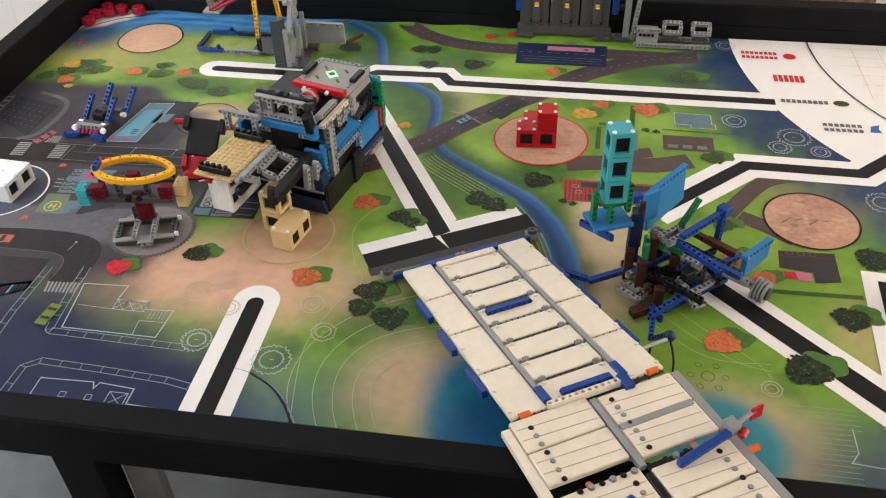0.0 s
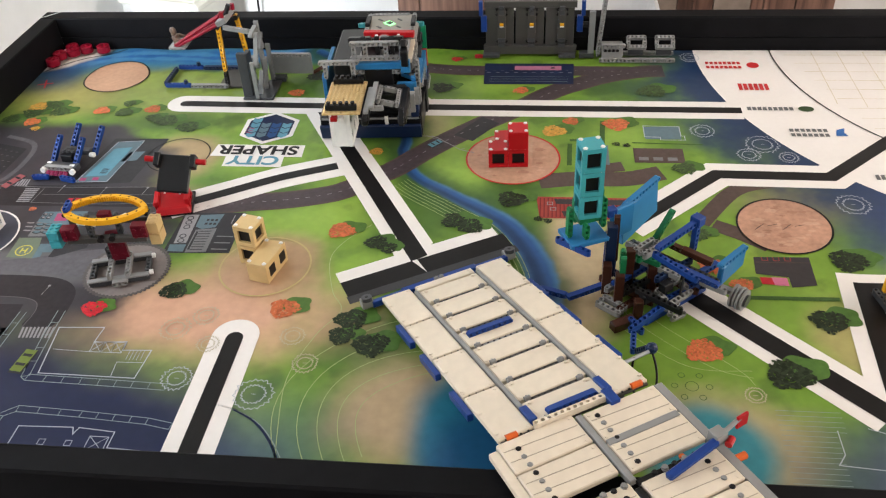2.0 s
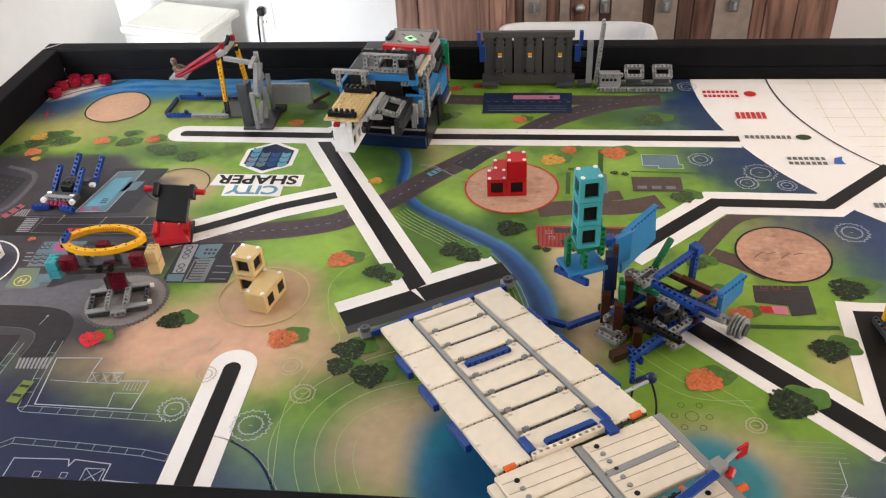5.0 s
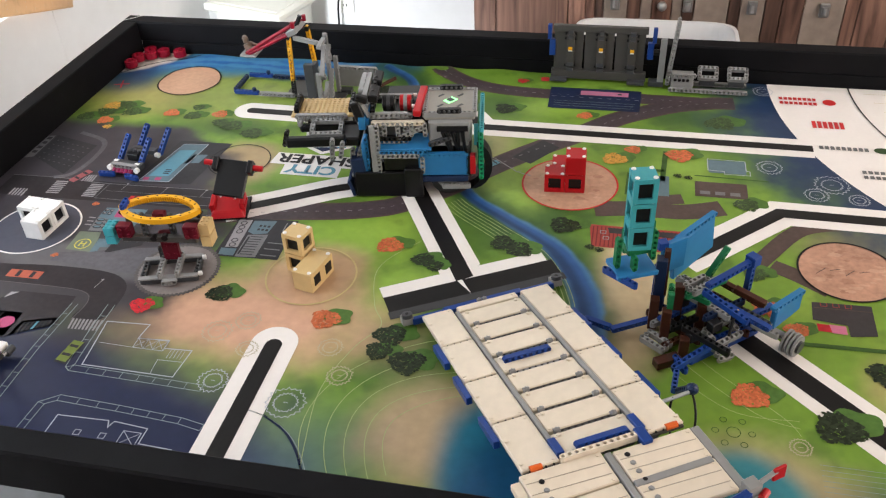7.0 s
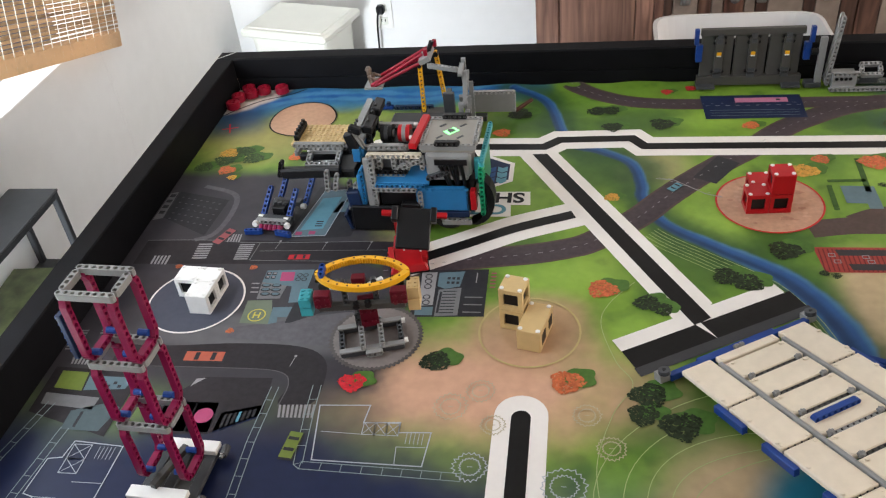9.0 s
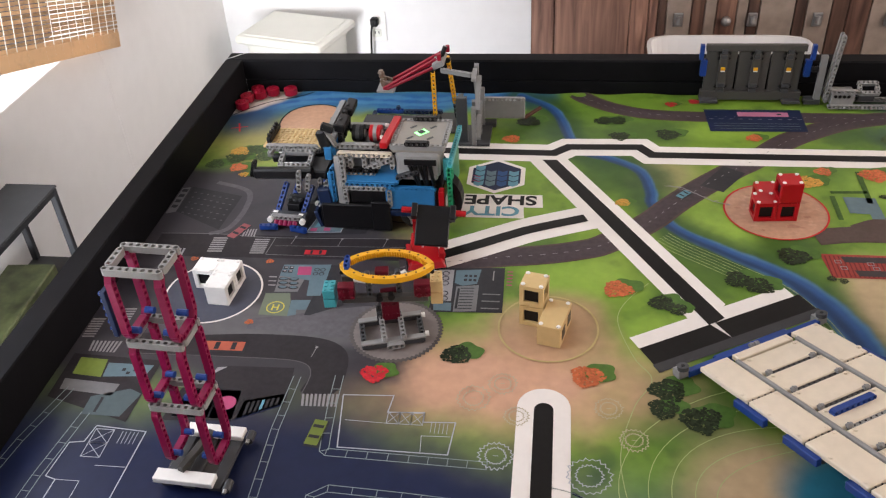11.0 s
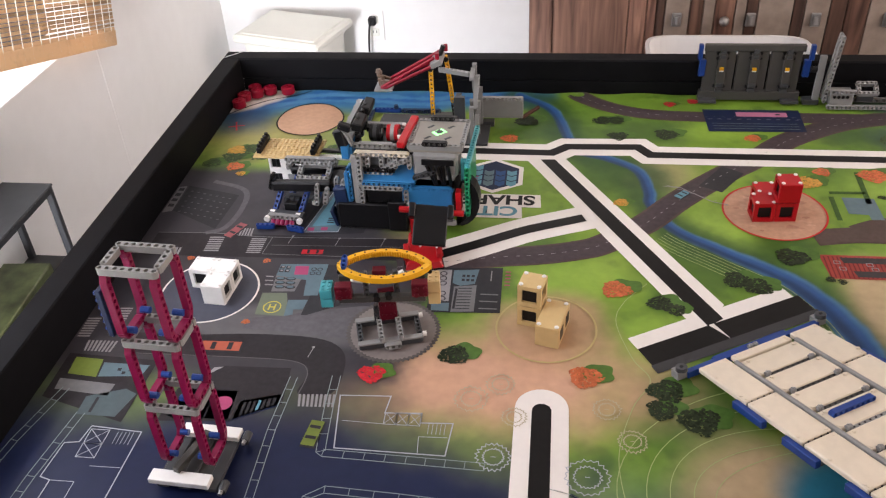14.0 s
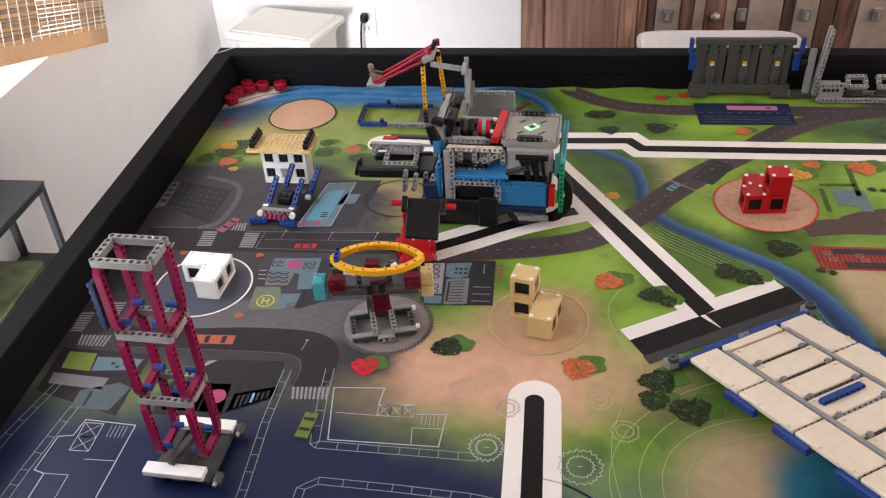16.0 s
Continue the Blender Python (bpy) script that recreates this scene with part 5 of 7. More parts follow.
def build_ramp():
    slope = radians(11.4)
    place = Matrix.Translation((0.9275, 0.377, 0.0155)) @ Matrix.Rotation(radians(31.0), 4, "Z") @ Matrix.Rotation(-slope, 4, "X")
    t = thing("ramp", place, "white panelled toy bridge ramp with grey rails", "toy ramp")
    L = 0.352
    for k in range(4):
        for s in (-1, 1):
            panel("deck_panel", WHITE, 0.0430, 0.0862, (s * 0.0725, -0.044 - 0.088 * k, 0), t)
            block("panel_joint", SLATE, (0.040, 0.003, 0.004), (s * 0.0725, -0.088 * (k + 1), -0.0012), t)
            for q in (-0.013, -0.004, 0.005, 0.014):
                pin(BLACK, (s * 0.0725 + q, -0.088 * (k + 1), 0.0016), Z, t, 0.0010, 0.002)
    panel("deck_panel", WHITE, 0.0885, 0.0150, (0, -0.0080, 0), t)
    for k in range(8):
        y = -0.0370 - 0.0415 * k
        panel("deck_panel", WHITE, 0.0885, 0.0366, (0, y, 0), t)
        beam(SLATE if k != 3 else LGREY, 9, (-0.032, y - 0.0207, -0.0020), X, Y, t, "cross_beam")
        for q in range(8):
            pin(BLACK, (-0.028 + 0.008 * q, y - 0.0207, 0.0020), Z, t, 0.0011, 0.0016)
        if k == 3:
            beam(BLUE, 8, (-0.033, y + 0.004, 0.0062), X, Y, t, "blue_beam")
        if k == 7:
            beam(BLUE, 8, (-0.026, y - 0.013, 0.0062), X, Y, t, "blue_beam")
            for s in (-1, 1):
                block("blue_block", BLUE, (0.009, 0.026, 0.009), (s * 0.047, y - 0.004, 0.003), t)
        for s in (-1, 1):
            pin(LGREY, (s * 0.034, y - 0.0195, 0.0035), X, t, 0.0032, 0.007)
            pin(WHITE, (s * 0.036, y + 0.013, 0.004), Z, t, 0.0026, 0.003)
    for s in (-1, 1):
        block("rail", LGREY, (0.0056, L - 0.030, 0.0085), (s * 0.0475, -L / 2, 0.0008), t)
        for y in (0.098, 0.178, 0.266):
            block("side_tab", BLUE, (0.0075, 0.050, 0.0100), (s * 0.0980, -y, -0.0050), t)
        for y in (0.03, 0.075, 0.12, 0.165, 0.21, 0.255, 0.30, 0.34):
            pin(WHITE, (s * 0.0905, -y, 0.0042), Z, t, 0.0026, 0.0022)
        block("end_connector", LGREY, (0.016, 0.014, 0.012), (s * 0.112, 0.012, -0.004), t)
        rod("end_wheel", DGREY, (s * 0.112, 0.008, 0.002), (s * 0.112, 0.008, 0.0075), 0.0075, t, 16)
        rod("end_wheel_core", BLACK, (s * 0.112, 0.008, 0.0055), (s * 0.112, 0.008, 0.0080), 0.0025, t, 10)
        for y in (0.09, 0.17, 0.25, 0.33):
            hgt = 0.2 * y
            block("support", SLATE, (0.012, 0.022, hgt), (s * 0.060, -y, -0.004 - hgt / 2), t, Matrix.Rotation(slope, 3, "X"))
    block("end_bar", BLUE, (0.212, 0.009, 0.009), (0, 0.007, -0.006), t, label="blue end bar")
    beam(BLUE, 15, (-0.056, 0.0125, -0.006), X, Y, t, "end_beam")
    for x in (-0.008, 0.0):
        pin(LGREY, (x, 0.004, 0.002), X, t, 0.003, 0.006)
    for s in (-1, 1):
        rod("orange_pin", ORANGE, (s * 0.072, -L + 0.001, 0.003), (s * 0.085, -L + 0.001, 0.003), 0.0038, t)
    beam(WHITE, 13, (-0.048, -L + 0.0015, 0.0035), X, Z, t, "hinge_beam")
    # upper deck that passes over the border
    up = thing("bridge_deck", Matrix.Translation((1.106, 0.075, 0.0850)) @ Matrix.Rotation(radians(31.0), 4, "Z") @ Matrix.Rotation(radians(-4.0), 4, "X"), "white panelled toy bridge deck resting on the table border", "toy bridge")
    for sx in (-1, 1):
        for k in range(2):
            for j in range(2):
                panel("deck_panel", WHITE, 0.092, 0.0445, (sx * 0.051, (0.008 if sx < 0 else 0.002) - 0.026 - 0.046 * j - 0.105 * k, 0), up)
                for g in (-0.0085, 0.0065):
                    block("groove", GROOVE_SHADE, (0.086, 0.0009, 0.0004), (sx * 0.051, (0.008 if sx < 0 else 0.002) - 0.026 - 0.046 * j - 0.105 * k + g, 0.0037), up, rot3(0, 0, -2.5), 0.0)
            for j in range(7):
                pin(BLACK if j % 3 == 0 else LGREY, (sx * 0.048 + (-0.03 if k == 0 else 0.03) , -0.012 - 0.105 * k - 0.012 * j, 0.0040), Z, up, 0.0026, 0.0022)
            for i in (-1, 0, 1):
                pin(BLACK, (sx * 0.048 + i * 0.024, -0.104 - 0.105 * k, 0.0042), Z, up, 0.0028, 0.003)
                pin(LGREY, (sx * 0.048 + i * 0.024 + 0.012, -0.104 - 0.105 * k, 0.0042), Z, up, 0.0032, 0.005)
            block("panel_joint", BLACK, (0.088, 0.010, 0.004), (sx * 0.048, -0.104 - 0.105 * k, -0.002), up)
        block("edge_rail", LGREY if sx > 0 else WHITE, (0.0105, 0.212, 0.0085), (sx * 0.1025, -0.108, -0.002), up)
        rod("orange_pin", ORANGE, (sx * 0.107, -0.125, -0.001), (sx * 0.119, -0.125, -0.001), 0.0042, up)
        pin(ORANGE, (sx * 0.06, -0.10, 0.004), Z, up, 0.003, 0.0026)
    block("centre_rail", LGREY, (0.0075, 0.10, 0.008), (0, -0.052, 0.0005), up)
    block("centre_rail", BLACK, (0.0075, 0.10, 0.008), (0, -0.160, -0.0015), up)
    block("cross_rail", LGREY, (0.088, 0.0085, 0.0082), (0.05, -0.0495, 0.0008), up)
    block("blue_block", BLUE, (0.012, 0.022, 0.009), (0.045, 0.004, 0.004), up)
    # flag lever
    d = Matrix.Rotation(radians(6), 3, "Z")
    block("lever", BLUE, (0.066, 0.009, 0.008), (0.062, -0.113, 0.012), up, d @ Matrix.Rotation(radians(-10), 3, "Y"), 0.002, "blue lever")
    rod("lever_axle", LGREY, (0.088, -0.109, 0.018), (0.136, -0.099, 0.024), 0.0025, up)
    block("lever_joint", LGREY, (0.015, 0.014, 0.014), (0.098, -0.105, 0.018), up, d)
    rod("red_pin", RED, (0.102, -0.117, 0.014), (0.111, -0.112, 0.015), 0.004, up)
    block("flag", RED, (0.015, 0.003, 0.016), (0.132, -0.101, 0.020), up, d, 0.0005, "small red flag")
    block("blue_lever", BLUE, (0.05, 0.010, 0.010), (-0.055, -0.140, 0.008), up, Matrix.Rotation(radians(12), 3, "Z"), 0.002)


build_ramp()


def build_swing():
    t = thing("ring_model", pose(0.444, 0.386, 0.0005, 0, 0, 16), "yellow toothed ring model on a dark grey base", "toy model")
    for y in (-0.024, 0.024):
        beam(DGREY, 11, (-0.040, y, 0.006), X, Z, t, "base_beam")
        block("base_tile", LGREY, (0.088, 0.009, 0.003), (0, y - 0.001, 0.0115), t)
    for x in (-0.012, 0.014):
        beam(LGREY, 7, (x, -0.026, 0.0155), Y, Z, t, "base_cross_beam")
    for x in (-0.040, 0.040):
        beam(DGREY, 5, (x, -0.016, 0.006), Y, Z, t, "base_beam")
    beam(LGREY, 3, (-0.006, -0.033, 0.008), X, Y, t, "base_front_beam")
    for y in (-0.02, 0.02):
        rod("white_peg", PURE, (0.044, y, 0.010), (0.049, y, 0.010), 0.0036, t)
    block("post", DRED, (0.024, 0.010, 0.050), (0.002, 0.016, 0.041), t, label="dark red post")
    for i in (-1, 1):
        for z in (0.026, 0.042):
            pin(DRED, (0.002 + i * 0.006, 0.010, z), Y, t, 0.003, 0.003)
    beam(DGREY, 4, (-0.014, 0.020, 0.012), Z, Y, t, "upright")
    yaw = rot3(0, 0, -10)
    c = Vector((-0.004, 0.006, 0.074))
    for s in (-1, 1):
        block("end_block", DRED, (0.022, 0.014, 0.021), c + Vector((s * 0.050, -0.008 * s - 0.004, 0.004)), t, yaw, 0.001, "dark red end block")
        for i in (-1, 1):
            for j in (-1, 1):
                pin(DRED, c + Vector((s * 0.050 + i * 0.006, -0.013 - 0.008 * s, 0.004 + 0.005 * j)), Y, t, 0.003, 0.003)
    block("cross_bar", SLATE, (0.116, 0.010, 0.010), c + Vector((0, -0.004, -0.010)), t, yaw, 0.001, "dark cross bar")
    block("cross_bar", SLATE, (0.116, 0.010, 0.010), c + Vector((0.003, 0.022, 0.006)), t, yaw, 0.001)
    for i in (-1, 1):
        rod("black_connector", BLACK, c + Vector((i * 0.008, -0.012, -0.006)), c + Vector((i * 0.008, -0.004, -0.006)), 0.0048, t)
    block("white_wedge", PURE, (0.026, 0.006, 0.008), c + Vector((-0.026, 0.012, 0.012)), t, rot3(0, 20, 0))
    block("white_wedge", PURE, (0.022, 0.006, 0.006), c + Vector((0.022, 0.012, 0.012)), t, rot3(0, -20, 0))
    block("dark_red_block", DRED, (0.018, 0.012, 0.016), c + Vector((0, 0.018, 0.014)), t, yaw)
    # ring of two curved racks
    rc = c + Vector((0.007, 0.006, 0.034))
    for s in (-1, 1):
        bm = bmesh.new()
        n = 22
        rings = []
        for i in range(n + 1):
            a = radians(24 + (180 - 48) * i / n)
            ro, ri = 0.0685, 0.0605
            yo = 0.78 * ro * math.sin(a) - 0.020
            yi = 0.78 * ri * math.sin(a) - 0.020
            tooth = 0.0012 if i % 2 else 0.0
            xo, xi = ro * math.cos(a), ri * math.cos(a)
            rings.append([bm.verts.new((x, s * y, z)) for x, y, z in ((xo, yo, 0.004), (xo, yo, -0.004), (xi, yi - tooth, -0.004), (xi, yi - tooth, 0.004))])
        for p, q in zip(rings, rings[1:]):
            for k in range(4):
                bm.faces.new((p[k], p[(k + 1) % 4], q[(k + 1) % 4], q[k]))
        bm.faces.new(rings[0])
        bm.faces.new(rings[-1])
        bmesh.ops.recalc_face_normals(bm, faces=bm.faces)
        half = part("curved_rack", bm, YELLOW, t, "", Matrix.Translation(rc) @ Matrix.Rotation(radians(-12), 4, "Z"))
        for i in range(1, 36):
            a = radians(30 + 120 * i / 36)
            block("tooth", YELLOW, (0.0014, 0.003, 0.0065), (0.060 * math.cos(a), s * (0.78 * 0.0588 * math.sin(a) - 0.020), 0), half, rot3(0, 0, s * (math.degrees(a) - 90)), 0.0002)
        for i in range(9):
            a = radians(38 + 104 * i / 8)
            pin(BLACK, (0.0645 * math.cos(a), s * (0.78 * 0.0645 * math.sin(a) - 0.020), 0.0038), Z, half, 0.0014, 0.0012)
    m = Matrix.Rotation(radians(-12), 3, "Z")
    for s in (-1, 1):
        rod("joint_pin", BLACK, rc + m @ Vector((s * 0.060, -0.006, -0.006)), rc + m @ Vector((s * 0.060, 0.006, -0.006)), 0.003, t)
    beam(BLUE, 3, rc + m @ Vector((-0.052, -0.010, 0.006)), m @ Vector((0, 1, 0.15)), Z, t, "blue_beam")
    beam(DGREY, 5, c + Vector((-0.02, 0.0, -0.002)), Z, Y, t, "ring_support")
    beam(DGREY, 5, c + Vector((0.02, 0.0, -0.006)), Z, Y, t, "ring_support")
    for k in range(2):
        part("teal_brick", studs_mesh("b", TEAL, 2, 3, 0.013), TEAL, t, "turquoise brick", Matrix.Translation(c + Vector((-0.072, 0.012, -0.018 + 0.0148 * k))) @ rot3(0, 0, -10).to_4x4())
    for k in range(2):
        part("tan_brick", studs_mesh("b", TAN, 2, 3, 0.018), TAN, t, "tan brick", Matrix.Translation(c + Vector((0.070, -0.004, -0.024 + 0.020 * k))) @ rot3(0, 0, -10).to_4x4())


build_swing()


def build_red_cup():
    t = thing("red_trap_model", pose(0.466, 0.560, 0.0008, 0, 0, 14), "red base with a tilted black plate model", "toy model")
    bm = bmesh.new()
    base = [(-0.030, -0.034, 0.004), (0.030, -0.034, 0.004), (0.022, 0.034, 0.004), (-0.020, 0.034, 0.004)]
    lo = [bm.verts.new(p) for p in base]
    hi = [bm.verts.new((x * 0.82, y * 0.86, z)) for (x, y, _), z in zip(base, (0.016, 0.016, 0.034, 0.034))]
    bm.faces.new(lo[::-1])
    bm.faces.new(hi)
    for i in range(4):
        bm.faces.new((lo[i], lo[(i + 1) % 4], hi[(i + 1) % 4], hi[i]))
    bmesh.ops.bevel(bm, geom=list(bm.edges), offset=0.002, segments=1, affect="EDGES")
    part("base", bm, RED, t, "red wedge-shaped base")
    block("base_shoe", BLACK, (0.060, 0.062, 0.005), (0, 0, 0.0025), t)
    for s in (-1, 1):
        block("side_wall", RED, (0.008, 0.030, 0.018), (s * 0.024, -0.010, 0.020), t, rot3(8, 0, 0), 0.001)
        for i in range(3):
            pin(RED, (s * 0.0285, -0.020 + 0.010 * i, 0.020), X, t, 0.003, 0.003)
    beam(RED, 5, (-0.010, 0.018, 0.030), Z, X, t, "post", "red post")
    beam(RED, 5, (0.010, 0.018, 0.030), Z, X, t, "post")
    r = rot3(40, 6, -10)
    m = Matrix.Translation((0.014, -0.010, 0.067)) @ r.to_4x4()
    block("tilted_plate", BLACK, (0.050, 0.062, 0.0075), m.translation, t, r, 0.0015, "tilted black plate")
    for s in (-1, 1):
        block("plate_lug", BLACK, (0.009, 0.022, 0.016), m @ Vector((s * 0.0285, 0.020, 0.004)), t, r, 0.001)
        rod("red_axle", RED, m @ Vector((s * 0.030, 0.021, 0.004)), m @ Vector((s * 0.048, 0.021, 0.004)), 0.0048, t)
        for y in (-0.026, 0.026):
            pin(PURE if y < 0 else BLACK, m @ Vector((s * 0.012, y - 0.004, -0.001)), m.to_3x3() @ Vector((0, 1, 0)), t, 0.0016, 0.006)


build_red_cup()


def build_blue_fork():
    t = thing("blue_fork_model", pose(0.228, 0.674, 0.0008, 0, 0, -6), "blue forked cradle model with white pegs", "toy model")
    for x, y in ((-0.024, -0.008), (0.022, -0.012), (-0.012, 0.034), (0.036, 0.030)):
        top = Vector((x + 0.012, y + 0.030, 0.052))
        bot = Vector((x, y, 0.010))
        d = top - bot
        beam(BLUE, 7, bot, d, d.cross(Vector((1, 0, 0))), t, "fork_beam")
        rod("white_peg", PURE, bot + Vector((-0.004, -0.008, 0.002)), bot + Vector((0.004, -0.008, 0.002)), 0.0045, t, 12)
    block("cross_block", DGREY, (0.062, 0.014, 0.010), (0, -0.018, 0.010), t)
    block("cross_block", DGREY, (0.050, 0.012, 0.010), (0.008, 0.026, 0.016), t)
    beam(LGREY, 7, (-0.026, -0.026, 0.012), X, Y, t, "cross_beam")
    block("middle_block", BLACK, (0.022, 0.026, 0.014), (0.004, 0.006, 0.018), t)
    for i in range(3):
        pin(DGREY, (-0.006 + 0.009 * i, 0.006, 0.026), Z, t, 0.0035, 0.005)
    for i in range(5):
        rod("magenta_disc", MAGENTA, (-0.016 + 0.008 * i, -0.040, 0.004), (-0.016 + 0.008 * i, -0.034, 0.010), 0.0045, t)
    for s in (-1, 1):
        rod("white_peg", PURE, (s * 0.028, -0.036, 0.010), (s * 0.028, -0.030, 0.010), 0.005, t, 12)
        beam(BLUE, 4, (s * 0.014, -0.046, 0.005), (s, -0.15, 0), Z, t, "foot_beam")


build_blue_fork()


def build_crane():
    t = thing("swing_model", pose(0.0, 0.0, 0.0008), "grey tower with yellow masts and red swing arms", "toy model")
    # lattice tower
    block("tower_base", DGREY, (0.060, 0.078, 0.0042), (0.508, 0.955, 0.003), t)
    block("dark_panel", DGREY, (0.020, 0.010, 0.090), (0.487, 0.930, 0.049), t, None, 0.001, "dark grey upright panel")
    block("dark_panel", DGREY, (0.010, 0.050, 0.070), (0.480, 0.962, 0.040), t, None, 0.001)
    beam(LGREY, 10, (0.510, 0.914, 0.008), Z, X, t, "tower_beam")
    beam(LGREY, 17, (0.512, 0.972, 0.010), Z, X, t, "tower_beam")
    beam(LGREY, 10, (0.520, 0.992, 0.010), Z, X, t, "tower_beam")
    for k, (y0, z0, dy, dz, n) in enumerate(((0.914, 0.020, 0.85, 1.0, 6), (0.946, 0.058, -0.55, 1.0, 5), (0.916, 0.078, 0.62, 1.0, 8), (0.936, 0.126, 1.0, 0.12, 5), (0.946, 0.094, 0.95, 0.9, 5), (0.990, 0.080, -0.5, 1.0, 6), (0.950, 0.012, 0.4, 1.0, 8))):
        beam(LGREY, n, (0.5175 - 0.0078 * (k % 2), y0, z0), (0, dy, dz), X, t, "brace_beam")
    beam(LGREY, 8, (0.502, 0.952, 0.128), (-1, 0.35, 0.0), Z, t, "top_beam")
    panel("grey_panel", LGREY, 0.088, 0.040, (0.556, 1.010, 0.032), t, Matrix.Rotation(radians(90), 3, "X"), "grey wall panel")
    beam(LGREY, 11, (0.516, 1.006, 0.054), X, Y, t, "panel_beam")
    block("panel_foot", DGREY, (0.030, 0.016, 0.010), (0.530, 1.000, 0.006), t)
    rod("wedge", BROWN, (0.598, 1.012, 0.012), (0.628, 1.040, 0.020), 0.004, t)
    # frame on the mat
    for y in (0.965, 1.045):
        beam(BLUE, 7, (0.305, y, 0.007), X, Z, t, "base_beam")
        beam(LGREY if y < 1 else NAVY, 10, (0.360, y - 0.002, 0.007), X, Y, t, "base_beam")
        pin(NAVY, (0.346, y, 0.014), Z, t, 0.004, 0.008)
    beam(NAVY, 9, (0.300, 0.972, 0.007), Y, Z, t, "base_beam")
    block("base_slab", SLATE, (0.056, 0.080, 0.004), (0.440, 1.005, 0.003), t)
    # masts
    for (x, y), (x2, y2) in (((0.432, 0.968), (0.428, 0.990)), ((0.466, 1.025), (0.452, 1.035))):
        p, q = Vector((x, y, 0.008)), Vector((x2, y2, 0.122))
        d = q - p
        beam(BLACK, 4, p, d, Y, t, "mast_foot")
        beam(YELLOW, 12, p + d.normalized() * 0.030, d, Y, t, "mast", "yellow mast")
        rod("mast_cap", BLACK, q + Vector((0, -0.006, 0)), q + Vector((0, 0.006, 0)), 0.005, t)
    # swing arms
    pts = ((0.436, 0.985, 0.130), (0.448, 1.020, 0.132))
    for k, (x, y, z) in enumerate(pts):
        for dz in (0.0, 0.014):
            rod("swing_arm", CRIMSON, (x, y, z + dz), (0.332 + 0.010 * k, y + 0.004, z - 0.052 + dz * 0.3), 0.0032, t, label="red swing arm")
        rod("red_cap", CRIMSON, (x + 0.006, y, z + 0.012), (x + 0.006, y, z + 0.024), 0.004, t)
    block("pivot", LGREY, (0.022, 0.052, 0.010), (0.440, 1.003, 0.134), t, rot3(0, -25, 0))
    rod("black_lever", BLACK, (0.440, 1.000, 0.132), (0.452, 1.006, 0.160), 0.0045, t)
    block("seat", LGREY, (0.034, 0.046, 0.005), (0.336, 1.006, 0.078), t)
    # seated doll
    bm = bmesh.new()
    add_box(bm, (0.010, 0.016, 0.016), Matrix.Translation((0.330, 1.006, 0.090)) @ rot3(0, -12, 0).to_4x4(), 0.001)
    add_box(bm, (0.016, 0.014, 0.007), Matrix.Translation((0.340, 1.006, 0.084)), 0.001)
    add_cyl(bm, 0.0055, 0.010, Matrix.Translation((0.327, 1.006, 0.104)), 12)
    add_cyl(bm, 0.0065, 0.006, Matrix.Translation((0.326, 1.006, 0.110)), 12, 0.004)
    for s in (-1, 1):
        add_box(bm, (0.016, 0.005, 0.005), Matrix.Translation((0.338, 1.006 + s * 0.010, 0.092)) @ rot3(0, 20, 0).to_4x4(), 0.001)
    tagged(part("toy_figure", bm, material("figure brown", (0.16, 0.11, 0.08), 0.4, var=0.5, scale=160, bump=0), None), "small brown and grey plastic toy figure on a swing", "toy figure")


build_crane()


